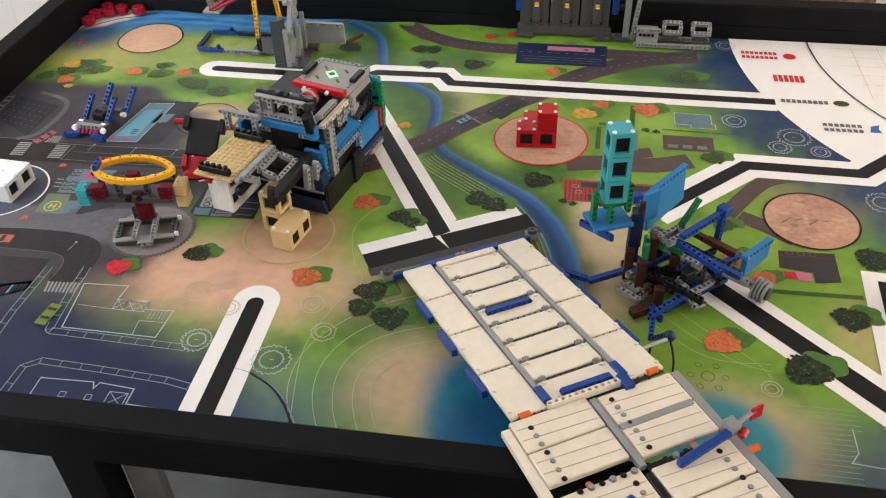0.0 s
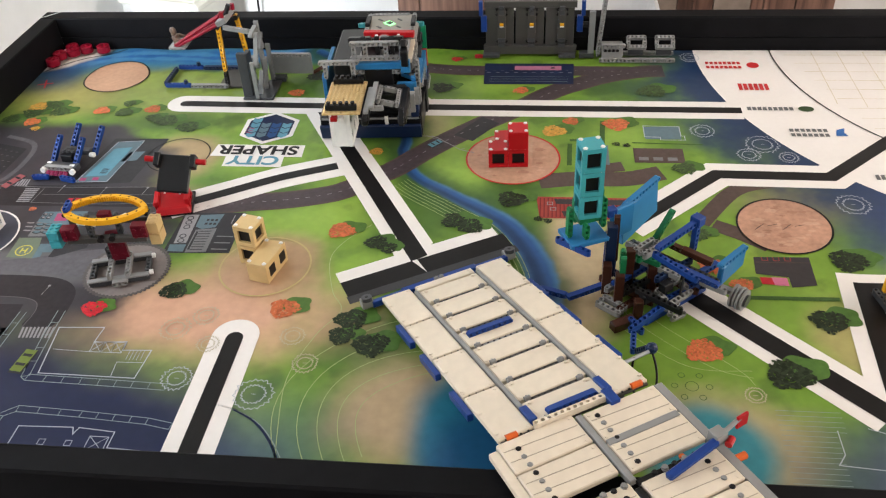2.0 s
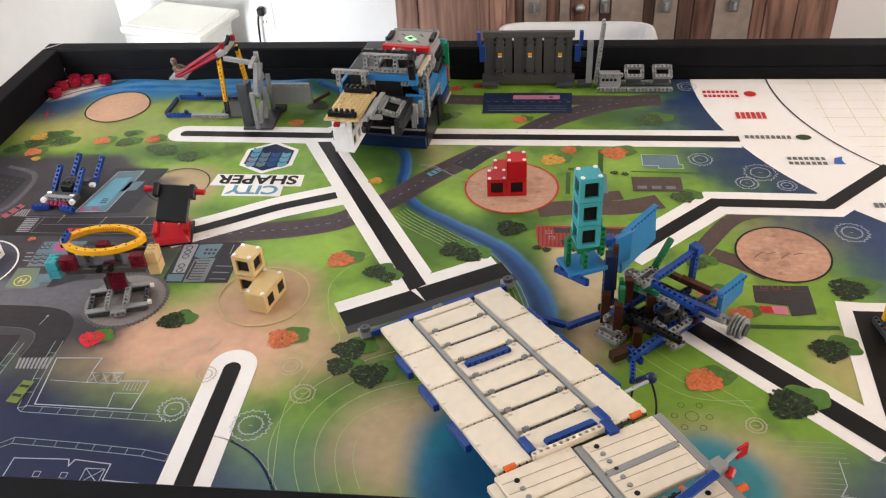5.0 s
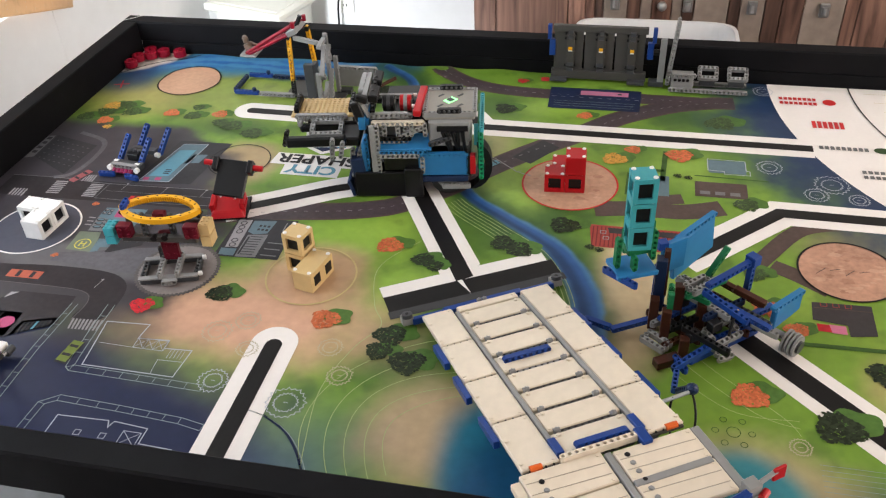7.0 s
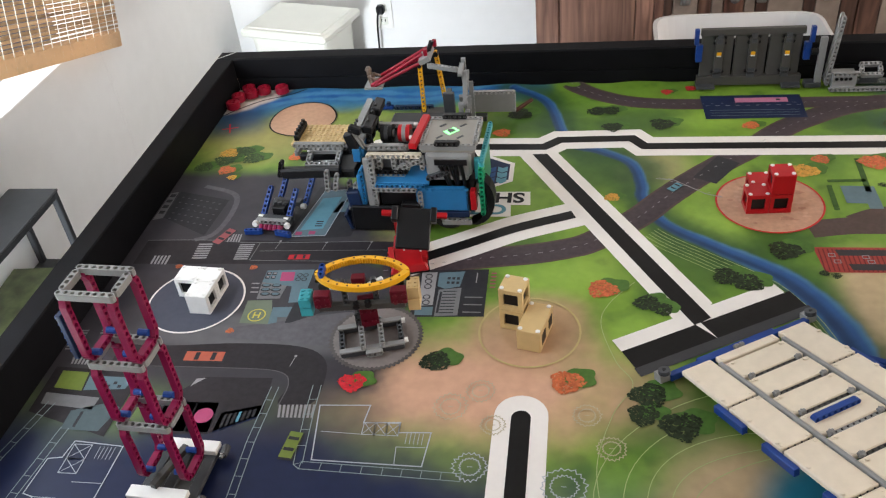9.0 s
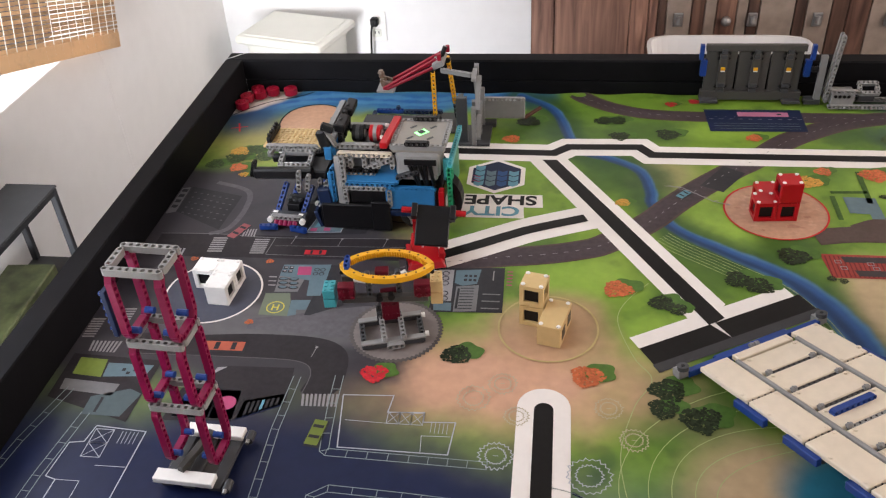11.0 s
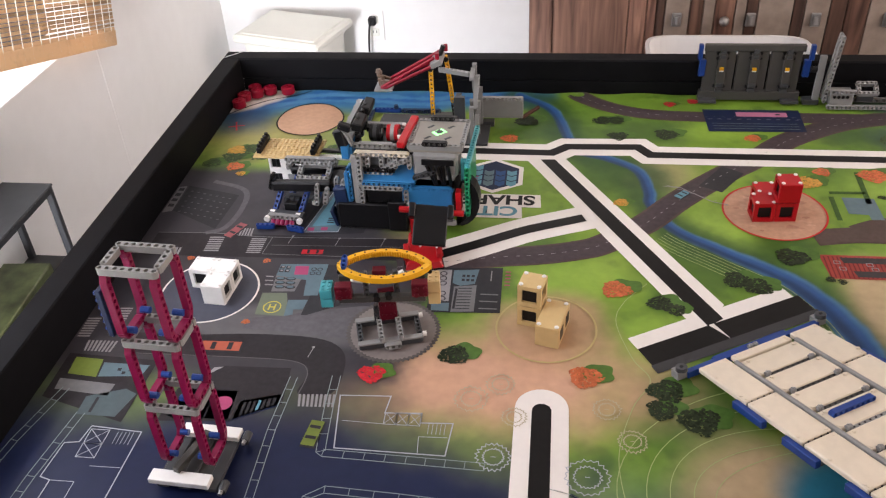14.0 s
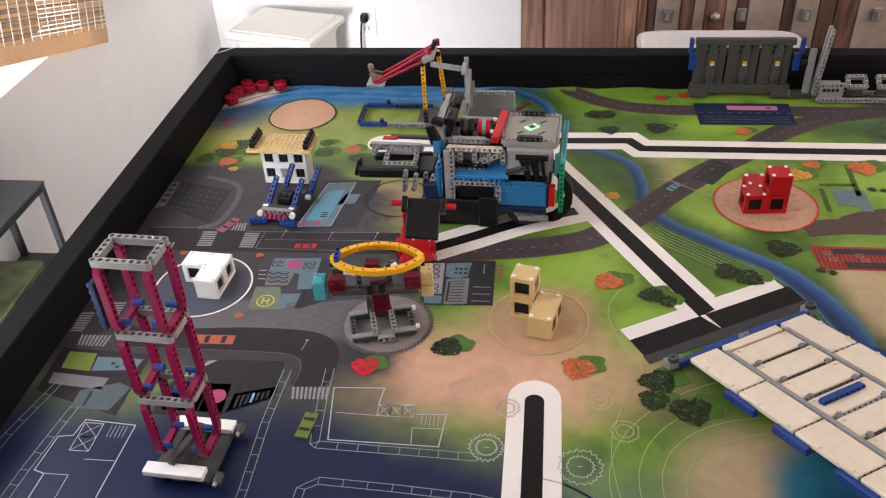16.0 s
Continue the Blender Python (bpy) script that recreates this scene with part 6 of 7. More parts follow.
def build_panel_model():
    t = thing("dark_panel_model", pose(0, 0, 0.0045), "dark grey upright panel wall with yellow tiles", "toy model")
    r = Matrix.Rotation(radians(90), 3, "X")
    for k in range(3):
        x = 0.972 + 0.061 * k + 0.0
        block("panel", SLATE, (0.0575, 0.006, 0.100), (x, 1.122, 0.056), t, None, 0.001)
        block("panel_spine", SLATE, (0.016, 0.006, 0.070), (x + 0.004, 1.1165, 0.062), t, None, 0.0008)
        for z in (0.020, 0.032, 0.090, 0.100):
            block("panel_clip", DGREY, (0.010 if z > 0.05 else 0.014, 0.007, 0.008), (x + 0.004, 1.1155, z), t)
            for s in (-1, 1):
                pin(BLACK, (x + 0.004 + s * 0.009, 1.118, z - 0.004), Y, t, 0.0028, 0.004)
        block("yellow_tile", YELLOW, (0.008, 0.003, 0.006), (x + 0.004, 1.1125, 0.066), t, None, 0.0004, "small yellow tile")
        block("white_tile", PURE, (0.008, 0.0028, 0.0022), (x + 0.004, 1.1126, 0.0615), t, None, 0.0003)
    block("top_rail", SLATE, (0.186, 0.010, 0.013), (1.034, 1.121, 0.1065), t, None, 0.001)
    block("bottom_rail", SLATE, (0.190, 0.014, 0.018), (1.034, 1.119, 0.010), t, None, 0.001)
    for x in (0.955, 1.110):
        block("foot", DGREY, (0.034, 0.030, 0.006), (x, 1.112, 0.003), t)
    for x, s in ((0.940, -1), (1.134, 1)):
        block("blue_arm", BLUE, (0.012, 0.010, 0.034), (x, 1.120, 0.066), t)
        block("blue_arm", BLUE, (0.008, 0.010, 0.030), (x + s * 0.006, 1.120, 0.098), t)
    # lift beside it
    l = thing("lift_model", pose(0, 0, 0.0012), "light grey lift mast with a low track", "toy model")
    for y in (1.098, 1.112):
        beam(LGREY, 17, (1.172, y, 0.012), (0.08, 0, 1), Y, l, "mast")
    block("mast_panel", LGREY, (0.012, 0.008, 0.090), (1.158, 1.108, 0.055), l)
    block("mast_foot", DGREY, (0.030, 0.020, 0.010), (1.150, 1.112, 0.0055), l)
    rod("axle", BLACK, (1.140, 1.112, 0.07), (1.160, 1.112, 0.07), 0.006, l)
    beam(LGREY, 19, (1.178, 1.084, 0.006), X, Y, l, "track_beam")
    beam(LGREY, 19, (1.178, 1.116, 0.006), X, Y, l, "track_beam")
    for x in (1.232, 1.288):
        open_frame(LGREY, 5, 4, (x, 1.092, 0.030), X, (0, -0.5, 1), l, "track_frame")
        block("track_post", DGREY, (0.030, 0.010, 0.016), (x + 0.016, 1.106, 0.017), l)
    block("track_end", LGREY, (0.042, 0.030, 0.026), (1.200, 1.100, 0.020), l)
    for i in range(4):
        pin(BLACK, (1.186 + 0.008 * i, 1.0845, 0.026), Y, l, 0.0026, 0.003)
    beam(LGREY, 6, (1.182, 1.086, 0.036), X, Y, l, "track_beam")


build_panel_model()


def build_tree_model():
    t = thing("tree_house_model", pose(1.215, 0.372, 0.0008, 0, 0, 0), "blue brown and green lever model with azure plates", "toy model")
    # heap of base beams
    for p, d, n, m in (((-0.045, 0.040, 0.006), (0.8, -0.6, 0), 13, NAVY), ((-0.065, 0.020, 0.012), (0.8, -0.6, 0), 11, BROWN), ((-0.030, 0.055, 0.020), (0.8, -0.6, 0), 15, BROWN),
                       ((-0.010, -0.060, 0.006), (0.75, 0.65, 0), 15, BLUE), ((-0.045, -0.045, 0.012), (0.75, 0.65, 0), 13, BROWN), ((0.010, 0.055, 0.030), (0.8, -0.6, 0), 13, LGREY),
                       ((0.005, 0.045, 0.040), (0.8, -0.6, 0), 11, BROWN), ((0.015, -0.035, 0.022), (0.8, 0.6, 0), 9, BLUE), ((-0.060, -0.015, 0.022), (0.75, 0.65, 0), 11, LGREY),
                       ((-0.035, -0.030, 0.032), (0.75, 0.65, 0), 11, BLACK), ((-0.02, 0.02, 0.05), (0.8, -0.6, 0), 9, LGREY), ((0.0, 0.03, 0.058), (0.75, 0.65, 0), 7, LGREY),
                       ((-0.02, 0.0, 0.064), (0.75, 0.65, 0), 9, GREEN), ((0.03, 0.02, 0.044), (0.8, -0.6, 0), 9, DGREY)):
        beam(m, n, p, d, Z if n % 4 else (0.6, 0.8, 0), t, "base_beam")
    for x, y, h in ((-0.060, 0.002, 0.05), (-0.045, -0.025, 0.055), (-0.020, -0.048, 0.03), (-0.03, 0.01, 0.07), (0.0, 0.0, 0.05)):
        block("brown_post", BROWN, (0.012, 0.012, h), (x, y, h / 2 + 0.003), t)
    block("brown_foot", BROWN, (0.034, 0.014, 0.012), (-0.040, -0.066, 0.007), t, rot3(0, 0, 30))
    open_frame(LGREY, 6, 4, (0.020, -0.045, 0.024), (0.75, 0.65, 0), (0.2, -0.2, 1), t, "side_frame")
    open_frame(LGREY, 5, 3, (-0.072, -0.034, 0.012), (0.8, -0.6, 0), Z, t, "side_frame")
    open_frame(LGREY, 6, 3, (-0.030, 0.048, 0.052), (0.8, -0.6, 0), (0.3, 0.3, 1), t, "top_frame")
    for k, (x, y, z) in enumerate(((-0.050, -0.012, 0.030), (-0.022, -0.036, 0.040), (0.004, -0.022, 0.048), (0.028, 0.004, 0.052), (-0.036, 0.022, 0.046), (0.020, 0.040, 0.020), (0.050, 0.020, 0.010))):
        beam((BLUE, BLACK, NAVY)[k % 3], 9, (x, y, z), ((0.8, -0.6, 0) if k % 2 else (0.75, 0.65, 0)), (0, 0, 1) if k % 3 else (0.6, 0.8, 0), t, "cross_beam")
        block("dark_joint", BLACK, (0.016, 0.012, 0.014), (x + 0.012, y - 0.004, z - 0.008), t, rot3(0, 0, 38))
    # long blue feet
    beam(BLUE, 8, (-0.062, 0.006, 0.012), (-0.86, -0.5, 0), (0.5, -0.86, 0), t, "foot_beam")
    beam(BLUE, 5, (-0.116, -0.016, 0.010), (-1, 0.25, 0.1), (0.25, 1, 0), t, "foot_beam")
    beam(BLUE, 8, (0.010, -0.055, 0.030), (-0.75, -0.62, -0.2), Z, t, "foot_beam")
    beam(BLUE, 5, (-0.030, -0.100, 0.020), (-0.1, -1, 0.1), Z, t, "foot_beam")
    beam(BLUE, 4, (-0.018, -0.085, 0.012), (-0.5, 0.85, 0), Z, t, "foot_beam")
    # ball lever near the ramp
    rod("lever_rod", METAL, (-0.055, -0.200, 0.068), (-0.022, -0.178, 0.068), 0.0025, t)
    bm = bmesh.new()
    bmesh.ops.create_icosphere(bm, subdivisions=2, radius=0.0075)
    part("lever_ball", bm, NAVY, t, "dark blue ball", Matrix.Translation((-0.018, -0.172, 0.068)))
    beam(NAVY, 6, (-0.020, -0.168, 0.064), (-0.20, 0.6, -0.75), X, t, "lever_beam")
    rod("orange_pin", ORANGE, (-0.066, -0.206, 0.068), (-0.055, -0.200, 0.068), 0.0042, t)
    cu = bpy.data.curves.new("hose", "CURVE")
    cu.dimensions, cu.bevel_depth = "3D", 0.0014
    sp = cu.splines.new("NURBS")
    hose = ((-0.040, -0.190, 0.070), (-0.046, -0.205, 0.040), (-0.030, -0.225, 0.020), (-0.012, -0.215, 0.030), (-0.010, -0.190, 0.052), (-0.018, -0.176, 0.066))
    sp.points.add(len(hose) - 1)
    for q, pnt in zip(sp.points, hose):
        q.co = (*pnt, 1)
    sp.use_endpoint_u = True
    cu.materials.append(BLACK)
    h = new("hose", cu)
    h.parent = t
    # mast with the turquoise tower
    beam(BLUE, 9, (-0.060, 0.030, 0.020), Z, X, t, "mast")
    beam(BROWN, 9, (-0.050, 0.018, 0.050), (0, 0.15, 1), X, t, "mast")
    beam(BLUE, 9, (-0.050, 0.034, 0.020), Z, X, t, "mast")
    block("mast_core", NAVY, (0.014, 0.016, 0.085), (-0.056, 0.022, 0.062), t)
    r = rot3(0, 0, 25)
    block("platform", AZURE, (0.056, 0.044, 0.007), (-0.094, 0.020, 0.088), t, r, 0.001, "azure platform")
    beam(BLUE, 7, (-0.128, 0.010, 0.086), (0.78, -0.55, 0), Z, t, "platform_edge")
    block("blue_clip", BLUE, (0.014, 0.012, 0.012), (-0.056, 0.058, 0.100), t, r)
    # green brackets
    for x, y, z, n in ((-0.114, 0.010, 0.096, 6), (-0.106, 0.036, 0.102, 5), (-0.070, 0.022, 0.106, 6), (-0.074, 0.042, 0.108, 6), (-0.092, 0.004, 0.098, 3)):
        beam(GREEN, n, (x, y, z), Z, (0.4, -0.9, 0), t, "bracket", "green bracket")
    block("bracket_base", GREEN, (0.034, 0.026, 0.010), (-0.090, 0.028, 0.116), t, r)
    beam(GREEN, 5, (-0.042, -0.020, 0.048), Z, X, t, "green_beam")
    beam(GREEN, 4, (-0.042, -0.010, 0.060), Z, Y, t, "green_beam")
    beam(GREEN, 7, (0.008, 0.064, 0.046), (0.45, 0.40, 0.75), (0.8, -0.6, 0), t, "green_beam")
    beam(GREEN, 6, (-0.028, 0.020, 0.058), (0.75, -0.45, 0), Z, t, "green_beam")
    # azure plates
    m = rot3(0, 0, 40)
    block("fin_plate", AZURE, (0.090, 0.0075, 0.060), (-0.012, 0.112, 0.062), t, rot3(0, -8, 52), 0.0012, "azure plate")
    beam(AZURE, 11, (-0.036, 0.076, 0.098), (0.60, 0.78, 0.05), (0.8, -0.6, 0), t, "plate_edge")
    block("fin_plate", AZURE, (0.040, 0.0075, 0.050), (-0.040, 0.068, 0.078), t, rot3(0, 0, 40), 0.0012)
    block("tail_plate", AZURE, (0.062, 0.008, 0.032), (0.108, 0.022, 0.040), t, rot3(0, 0, 52), 0.0012, "azure plate")
    beam(AZURE, 8, (0.088, -0.002, 0.058), (0.67, 0.74, 0), (0.74, -0.67, 0), t, "plate_edge")
    # blue gantry
    beam(BLUE, 11, (0.004, 0.000, 0.084), (0.66, 0.68, 0.02), (0.68, -0.66, 0), t, "gantry_beam")
    beam(BLUE, 7, (0.062, 0.060, 0.038), Z, (0.68, -0.66, 0), t, "gantry_beam")
    block("gantry_corner", BLUE, (0.014, 0.016, 0.014), (0.062, 0.060, 0.087), t, rot3(0, 0, 45))
    beam(BLUE, 9, (0.000, -0.004, 0.076), (0.76, -0.62, -0.12), Z, t, "gantry_beam")
    open_frame(LGREY, 5, 3, (-0.012, 0.000, 0.070), (0.70, 0.70, 0), Z, t, "small_frame")
    # brown arm, wheel
    beam(BROWN, 8, (0.028, 0.044, 0.056), (0.78, -0.50, -0.10), (0.5, 0.8, 0), t, "brown_arm")
    block("brown_plate", BROWN, (0.044, 0.010, 0.008), (0.060, 0.018, 0.058), t, rot3(0, 6, -30))
    for i in range(4):
        rod("wheel_rim", LGREY, (0.108 + 0.004 * i, -0.014 - 0.003 * i, 0.018), (0.1105 + 0.004 * i, -0.0158 - 0.003 * i, 0.018), 0.0165 - 0.0012 * (i % 2), t, 20)
    rod("wheel_hub", DGREY, (0.118, -0.022, 0.018), (0.125, -0.027, 0.018), 0.009, t, 16)
    beam(LGREY, 7, (0.070, 0.012, 0.022), (0.80, -0.55, 0), (0.55, 0.8, 0), t, "axle_beam")
    beam(LGREY, 5, (0.066, -0.008, 0.034), (0.80, -0.55, 0), Z, t, "axle_beam")
    rod("yellow_bush", YELLOW, (0.036, -0.014, 0.056), (0.044, -0.014, 0.056), 0.004, t)
    rod("dark_rod", BLACK, (0.040, -0.014, 0.056), (0.032, -0.040, 0.006), 0.002, t)
    open_frame(LGREY, 3, 3, (0.026, -0.056, 0.010), (0.8, 0.5, 0), (0.3, -0.3, 1), t, "small_frame")
    # turquoise tower standing on the platform
    b = thing("turquoise_building", pose(1.124, 0.398, 0.122, 0, 0, 14), "turquoise three-unit toy tower with white pegs", "toy building", "toy buildings")
    for k in range(3):
        cube_unit(b, TEAL, (0, 0, 0.0360 * k), s=0.0305, h=0.0348)


build_tree_model()


def build_corner_bricks():
    rs = random.Random(5)
    for x, y in BRICK_SPOTS:
        t = thing("red_round_brick", pose(x, y, 0.0045, 0, 0, rs.uniform(0, 90)), "crimson round studded brick at the mat corner", "brick", "red corner bricks")
        bm = add_cyl(bmesh.new(), 0.0138, 0.0150, Matrix.Translation((0, 0, 0.0076)), 16)
        bmesh.ops.bevel(bm, geom=[e for e in bm.edges if abs(e.verts[0].co.z - e.verts[1].co.z) < 0.001], offset=0.0012, segments=1, affect="EDGES")
        part("body", bm, CRIMSON, t)
        bm = bmesh.new()
        for a in range(4):
            add_cyl(bm, 0.0026, 0.0018, Matrix.Translation((0.0057 * math.cos(a * math.pi / 2), 0.0057 * math.sin(a * math.pi / 2), 0.0159)), 8)
        part("studs", bm, CRIMSON, t)


BRICK_SPOTS = ((0.017, 1.058), (0.018, 1.090), (0.040, 1.107), (0.064, 1.122), (0.030, 1.126), (0.102, 1.124))
build_corner_bricks()


def build_yellow_model():
    t = thing("yellow_model", pose(1.548, 0.370, 0.0012, 0, 0, 12), "yellow upright beam model on a printed line", "toy model")
    for x in (-0.02, 0.0):
        beam(YELLOW, 7, (x, 0.0, 0.012), Z, X, t, "upright")
        beam(YELLOW, 7, (x, -0.03, 0.012), (0, 0.35, 1), X, t, "upright")
    block("plate", YELLOW, (0.030, 0.008, 0.050), (-0.010, 0.012, 0.040), t)
    beam(DGREY, 9, (-0.026, -0.040, 0.005), Y, Z, t, "base_beam")
    block("base", BLACK, (0.050, 0.060, 0.006), (0.004, -0.010, 0.0035), t)


build_yellow_model()

# ---- the robot ----
HUBTOP = plastic("pale hub plastic", (0.27, 0.25, 0.22))


def build_robot():
    t = thing("robot", pose(0, 0, 0), "grey and azure plastic driving robot with a square hub", "robot")
    # chassis
    block("chassis", BLACK, (0.185, 0.120, 0.030), (0.0, 0.0, 0.034), t, None, 0.002)
    for s in (-1, 1):
        w = part("wheel", add_cyl(bmesh.new(), 0.028, 0.020, None, 24), RUBBER, t, "black rubber tyre", Matrix.Translation((-0.055, s * 0.070, 0.028)) @ rot3(90, 0, 0).to_4x4())
        part("rim", add_cyl(bmesh.new(), 0.017, 0.022, None, 16), LGREY, w)
    # skirt round the front
    block("side_skirt", BLACK, (0.092, 0.008, 0.046), (0.052, 0.088, 0.0245), t, None, 0.0015, "black side skirt")
    block("side_skirt", BLACK, (0.030, 0.012, 0.054), (0.000, 0.090, 0.0290), t, None, 0.0015)
    block("side_skirt", BLACK, (0.100, 0.008, 0.040), (0.046, -0.088, 0.0215), t, None, 0.0015)
    block("front_blade", NAVY, (0.006, 0.182, 0.030), (0.106, 0, 0.0165), t, rot3(0, 16, 0), 0.001, "dark blue front blade")
    block("front_wall", BLACK, (0.008, 0.180, 0.040), (0.097, 0, 0.0225), t, None, 0.001)
    block("blade_edge", LGREY, (0.003, 0.176, 0.003), (0.1025, 0, 0.0400), t, None, 0.0004)
    block("corner_post", NAVY, (0.022, 0.016, 0.070), (0.090, 0.080, 0.037), t, rot3(0, 6, 0), 0.002)
    beam(LGREY, 5, (0.104, 0.070, 0.048), (-0.1, 0, 1), Y, t, "front_upright")
    beam(LGREY, 4, (0.094, 0.076, 0.056), (-0.25, 0, 1), Y, t, "front_upright")
    block("white_wedge", PURE, (0.004, 0.006, 0.026), (0.108, 0.030, 0.036), t, rot3(0, 14, 0))
    # left side, azure panels
    block("side_panel", AZURE, (0.082, 0.008, 0.038), (-0.050, 0.086, 0.060), t, None, 0.0012, "azure side panel")
    beam(AZURE, 10, (-0.012, 0.0865, 0.0785), (-1, 0, 0), Y, t, "side_beam")
    block("upper_panel", AZURE, (0.086, 0.034, 0.007), (0.012, 0.072, 0.094), t, rot3(-24, 0, 0), 0.0012, "azure sloped panel")
    beam(AZURE, 10, (0.050, 0.088, 0.086), (-1, 0, 0), Y, t, "side_beam")
    beam(AZURE, 8, (0.076, 0.080, 0.050), Z, Y, t, "front_beam")
    block("front_panel", BLACK, (0.008, 0.050, 0.086), (0.078, 0.020, 0.085), t, None, 0.0012, "black front panel")
    block("front_panel", AZURE, (0.007, 0.034, 0.056), (0.080, 0.068, 0.072), t, None, 0.0012, "azure front panel")
    beam(LGREY, 11, (0.064, 0.086, 0.050), Z, X, t, "upright")
    beam(LGREY, 11, (0.056, 0.086, 0.050), Z, Y, t, "upright")
    beam(LGREY, 9, (0.056, 0.090, 0.080), (-1, 0, 0), Y, t, "side_beam")
    beam(LGREY, 4, (-0.016, 0.090, 0.050), Z, Y, t, "upright")
    # Black block stands in for the dark opening behind the side frame.
    block("motor_bay", BLACK, (0.060, 0.040, 0.030), (0.018, 0.066, 0.064), t, None, 0.001)
    block("low_rail", NAVY, (0.080, 0.009, 0.010), (-0.050, 0.0885, 0.035), t, None, 0.001)
    beam(LGREY, 6, (-0.050, 0.092, 0.022), (-1, 0, 0), Z, t, "low_beam")
    block("red_brick", RED, (0.009, 0.014, 0.034), (-0.098, 0.084, 0.060), t, None, 0.001, "red brick")
    block("dark_brick", BLACK, (0.007, 0.012, 0.036), (-0.090, 0.084, 0.060), t, None, 0.001)
    block("side_panel", AZURE, (0.120, 0.008, 0.060), (-0.010, -0.084, 0.070), t, None, 0.0012)
    # rear guard
    beam(SEAGREEN, 11, (-0.112, 0.086, 0.036), Z, Y, t, "rear_beam", "green rear beam")
    beam(SEAGREEN, 11, (-0.112, 0.078, 0.036), Z, X, t, "rear_beam")
    beam(SEAGREEN, 11, (-0.112, 0.070, 0.034), Z, X, t, "rear_beam")
    beam(TEAL, 16, (-0.113, 0.084, 0.122), (0, -1, 0), Z, t, "rear_cross_beam", "turquoise rear beam")
    block("rear_plate", GREEN, (0.005, 0.100, 0.072), (-0.108, 0.020, 0.076), t, None, 0.001, "green rear plate")
    beam(TEAL, 5, (-0.104, 0.066, 0.088), Z, X, t, "rear_beam")
    bm = bmesh.new()
    prev = None
    for i in range(9):
        a = radians(-78 + 26 * i * 0.62)
        x, z = -0.088 - 0.036 * math.cos(a), 0.056 + 0.046 * math.sin(a)
        ring = [bm.verts.new((x + dx, 0.072 + dy, z)) for dx, dy in ((0.006, -0.012), (0.006, 0.012), (-0.006, 0.012), (-0.006, -0.012))]
        if prev:
            for k in range(4):
                bm.faces.new((prev[k], prev[(k + 1) % 4], ring[(k + 1) % 4], ring[k]))
        else:
            bm.faces.new(ring)
        prev = ring
    bm.faces.new(prev)
    bmesh.ops.recalc_face_normals(bm, faces=bm.faces)
    part("rear_guard", bm, BLACK, t, "curved black guard")
    # middle deck with motors and cables
    block("motor", LGREY, (0.070, 0.046, 0.040), (-0.062, 0.056, 0.116), t, None, 0.004, "light grey motor block")
    block("motor_slot", BLACK, (0.050, 0.003, 0.010), (-0.066, 0.0795, 0.122), t, None, 0.0008)
    block("motor_foot", LGREY, (0.060, 0.050, 0.010), (-0.062, 0.056, 0.096), t, None, 0.002)
    for i in range(5):
        rod("cable", BLACK, (-0.050 - 0.008 * i, 0.083, 0.118), (-0.062 - 0.006 * i + 0.004 * (i % 2), 0.078, 0.080), 0.0032, t)
    block("dark_core", BLACK, (0.130, 0.110, 0.060), (-0.015, -0.010, 0.100), t, None, 0.003)
    beam(WHITE, 11, (0.062, 0.074, 0.131), (-1, 0, 0), Y, t, "white_beam")
    beam(LGREY, 7, (0.056, 0.068, 0.143), (-1, 0, 0), Y, t, "upper_beam")
    open_frame(LGREY, 6, 5, (0.050, 0.074, 0.098), (-1, 0, 0), Y, t, "motor_frame")
    block("motor_inner", DGREY, (0.036, 0.030, 0.028), (0.030, 0.058, 0.112), t, None, 0.002)
    beam(LGREY, 6, (0.020, 0.078, 0.108), (-0.9, 0, 0.4), Y, t, "brace_beam")
    # hub on the top
    block("hub", HUBTOP, (0.082, 0.088, 0.012), (-0.062, 0.030, 0.1405), t, None, 0.002, "white square hub with a green light")
    for y in (-0.012, 0.072):
        beam(LGREY, 11, (-0.022, y, 0.1445), (-1, 0, 0), Z, t, "hub_frame_beam")
        beam(BLACK, 5, (-0.046, y + 0.001, 0.1515), (-1, 0, 0), Y, t, "hub_top_beam")
    for x in (-0.022, -0.102):
        beam(LGREY, 9, (x, -0.004, 0.1445), Y, Z, t, "hub_frame_beam")
    block("hub_light", LED, (0.020, 0.014, 0.001), (-0.062, 0.028, 0.1470), t, rot3(0, 0, 45), 0.0003, "green light")
    block("hub_button", DGREY, (0.010, 0.010, 0.0022), (-0.062, 0.028, 0.1475), t, rot3(0, 0, 45), 0.0004)
    for x, y, a in ((-0.046, 0.046, 0), (-0.078, 0.010, 0), (-0.046, 0.010, 0), (-0.078, 0.046, 0)):
        block("hub_mark", DGREY, (0.012, 0.004, 0.0007), (x, y, 0.1469), t, rot3(0, 0, 45), 0.0002)
    block("red_bar", RED, (0.012, 0.092, 0.010), (-0.013, 0.032, 0.1485), t, rot3(0, 0, -4), 0.001, "red bar")
    for y in (0.01, 0.05):
        rod("white_pin", PURE, (-0.006, y, 0.1485), (0.000, y, 0.1485), 0.003, t)
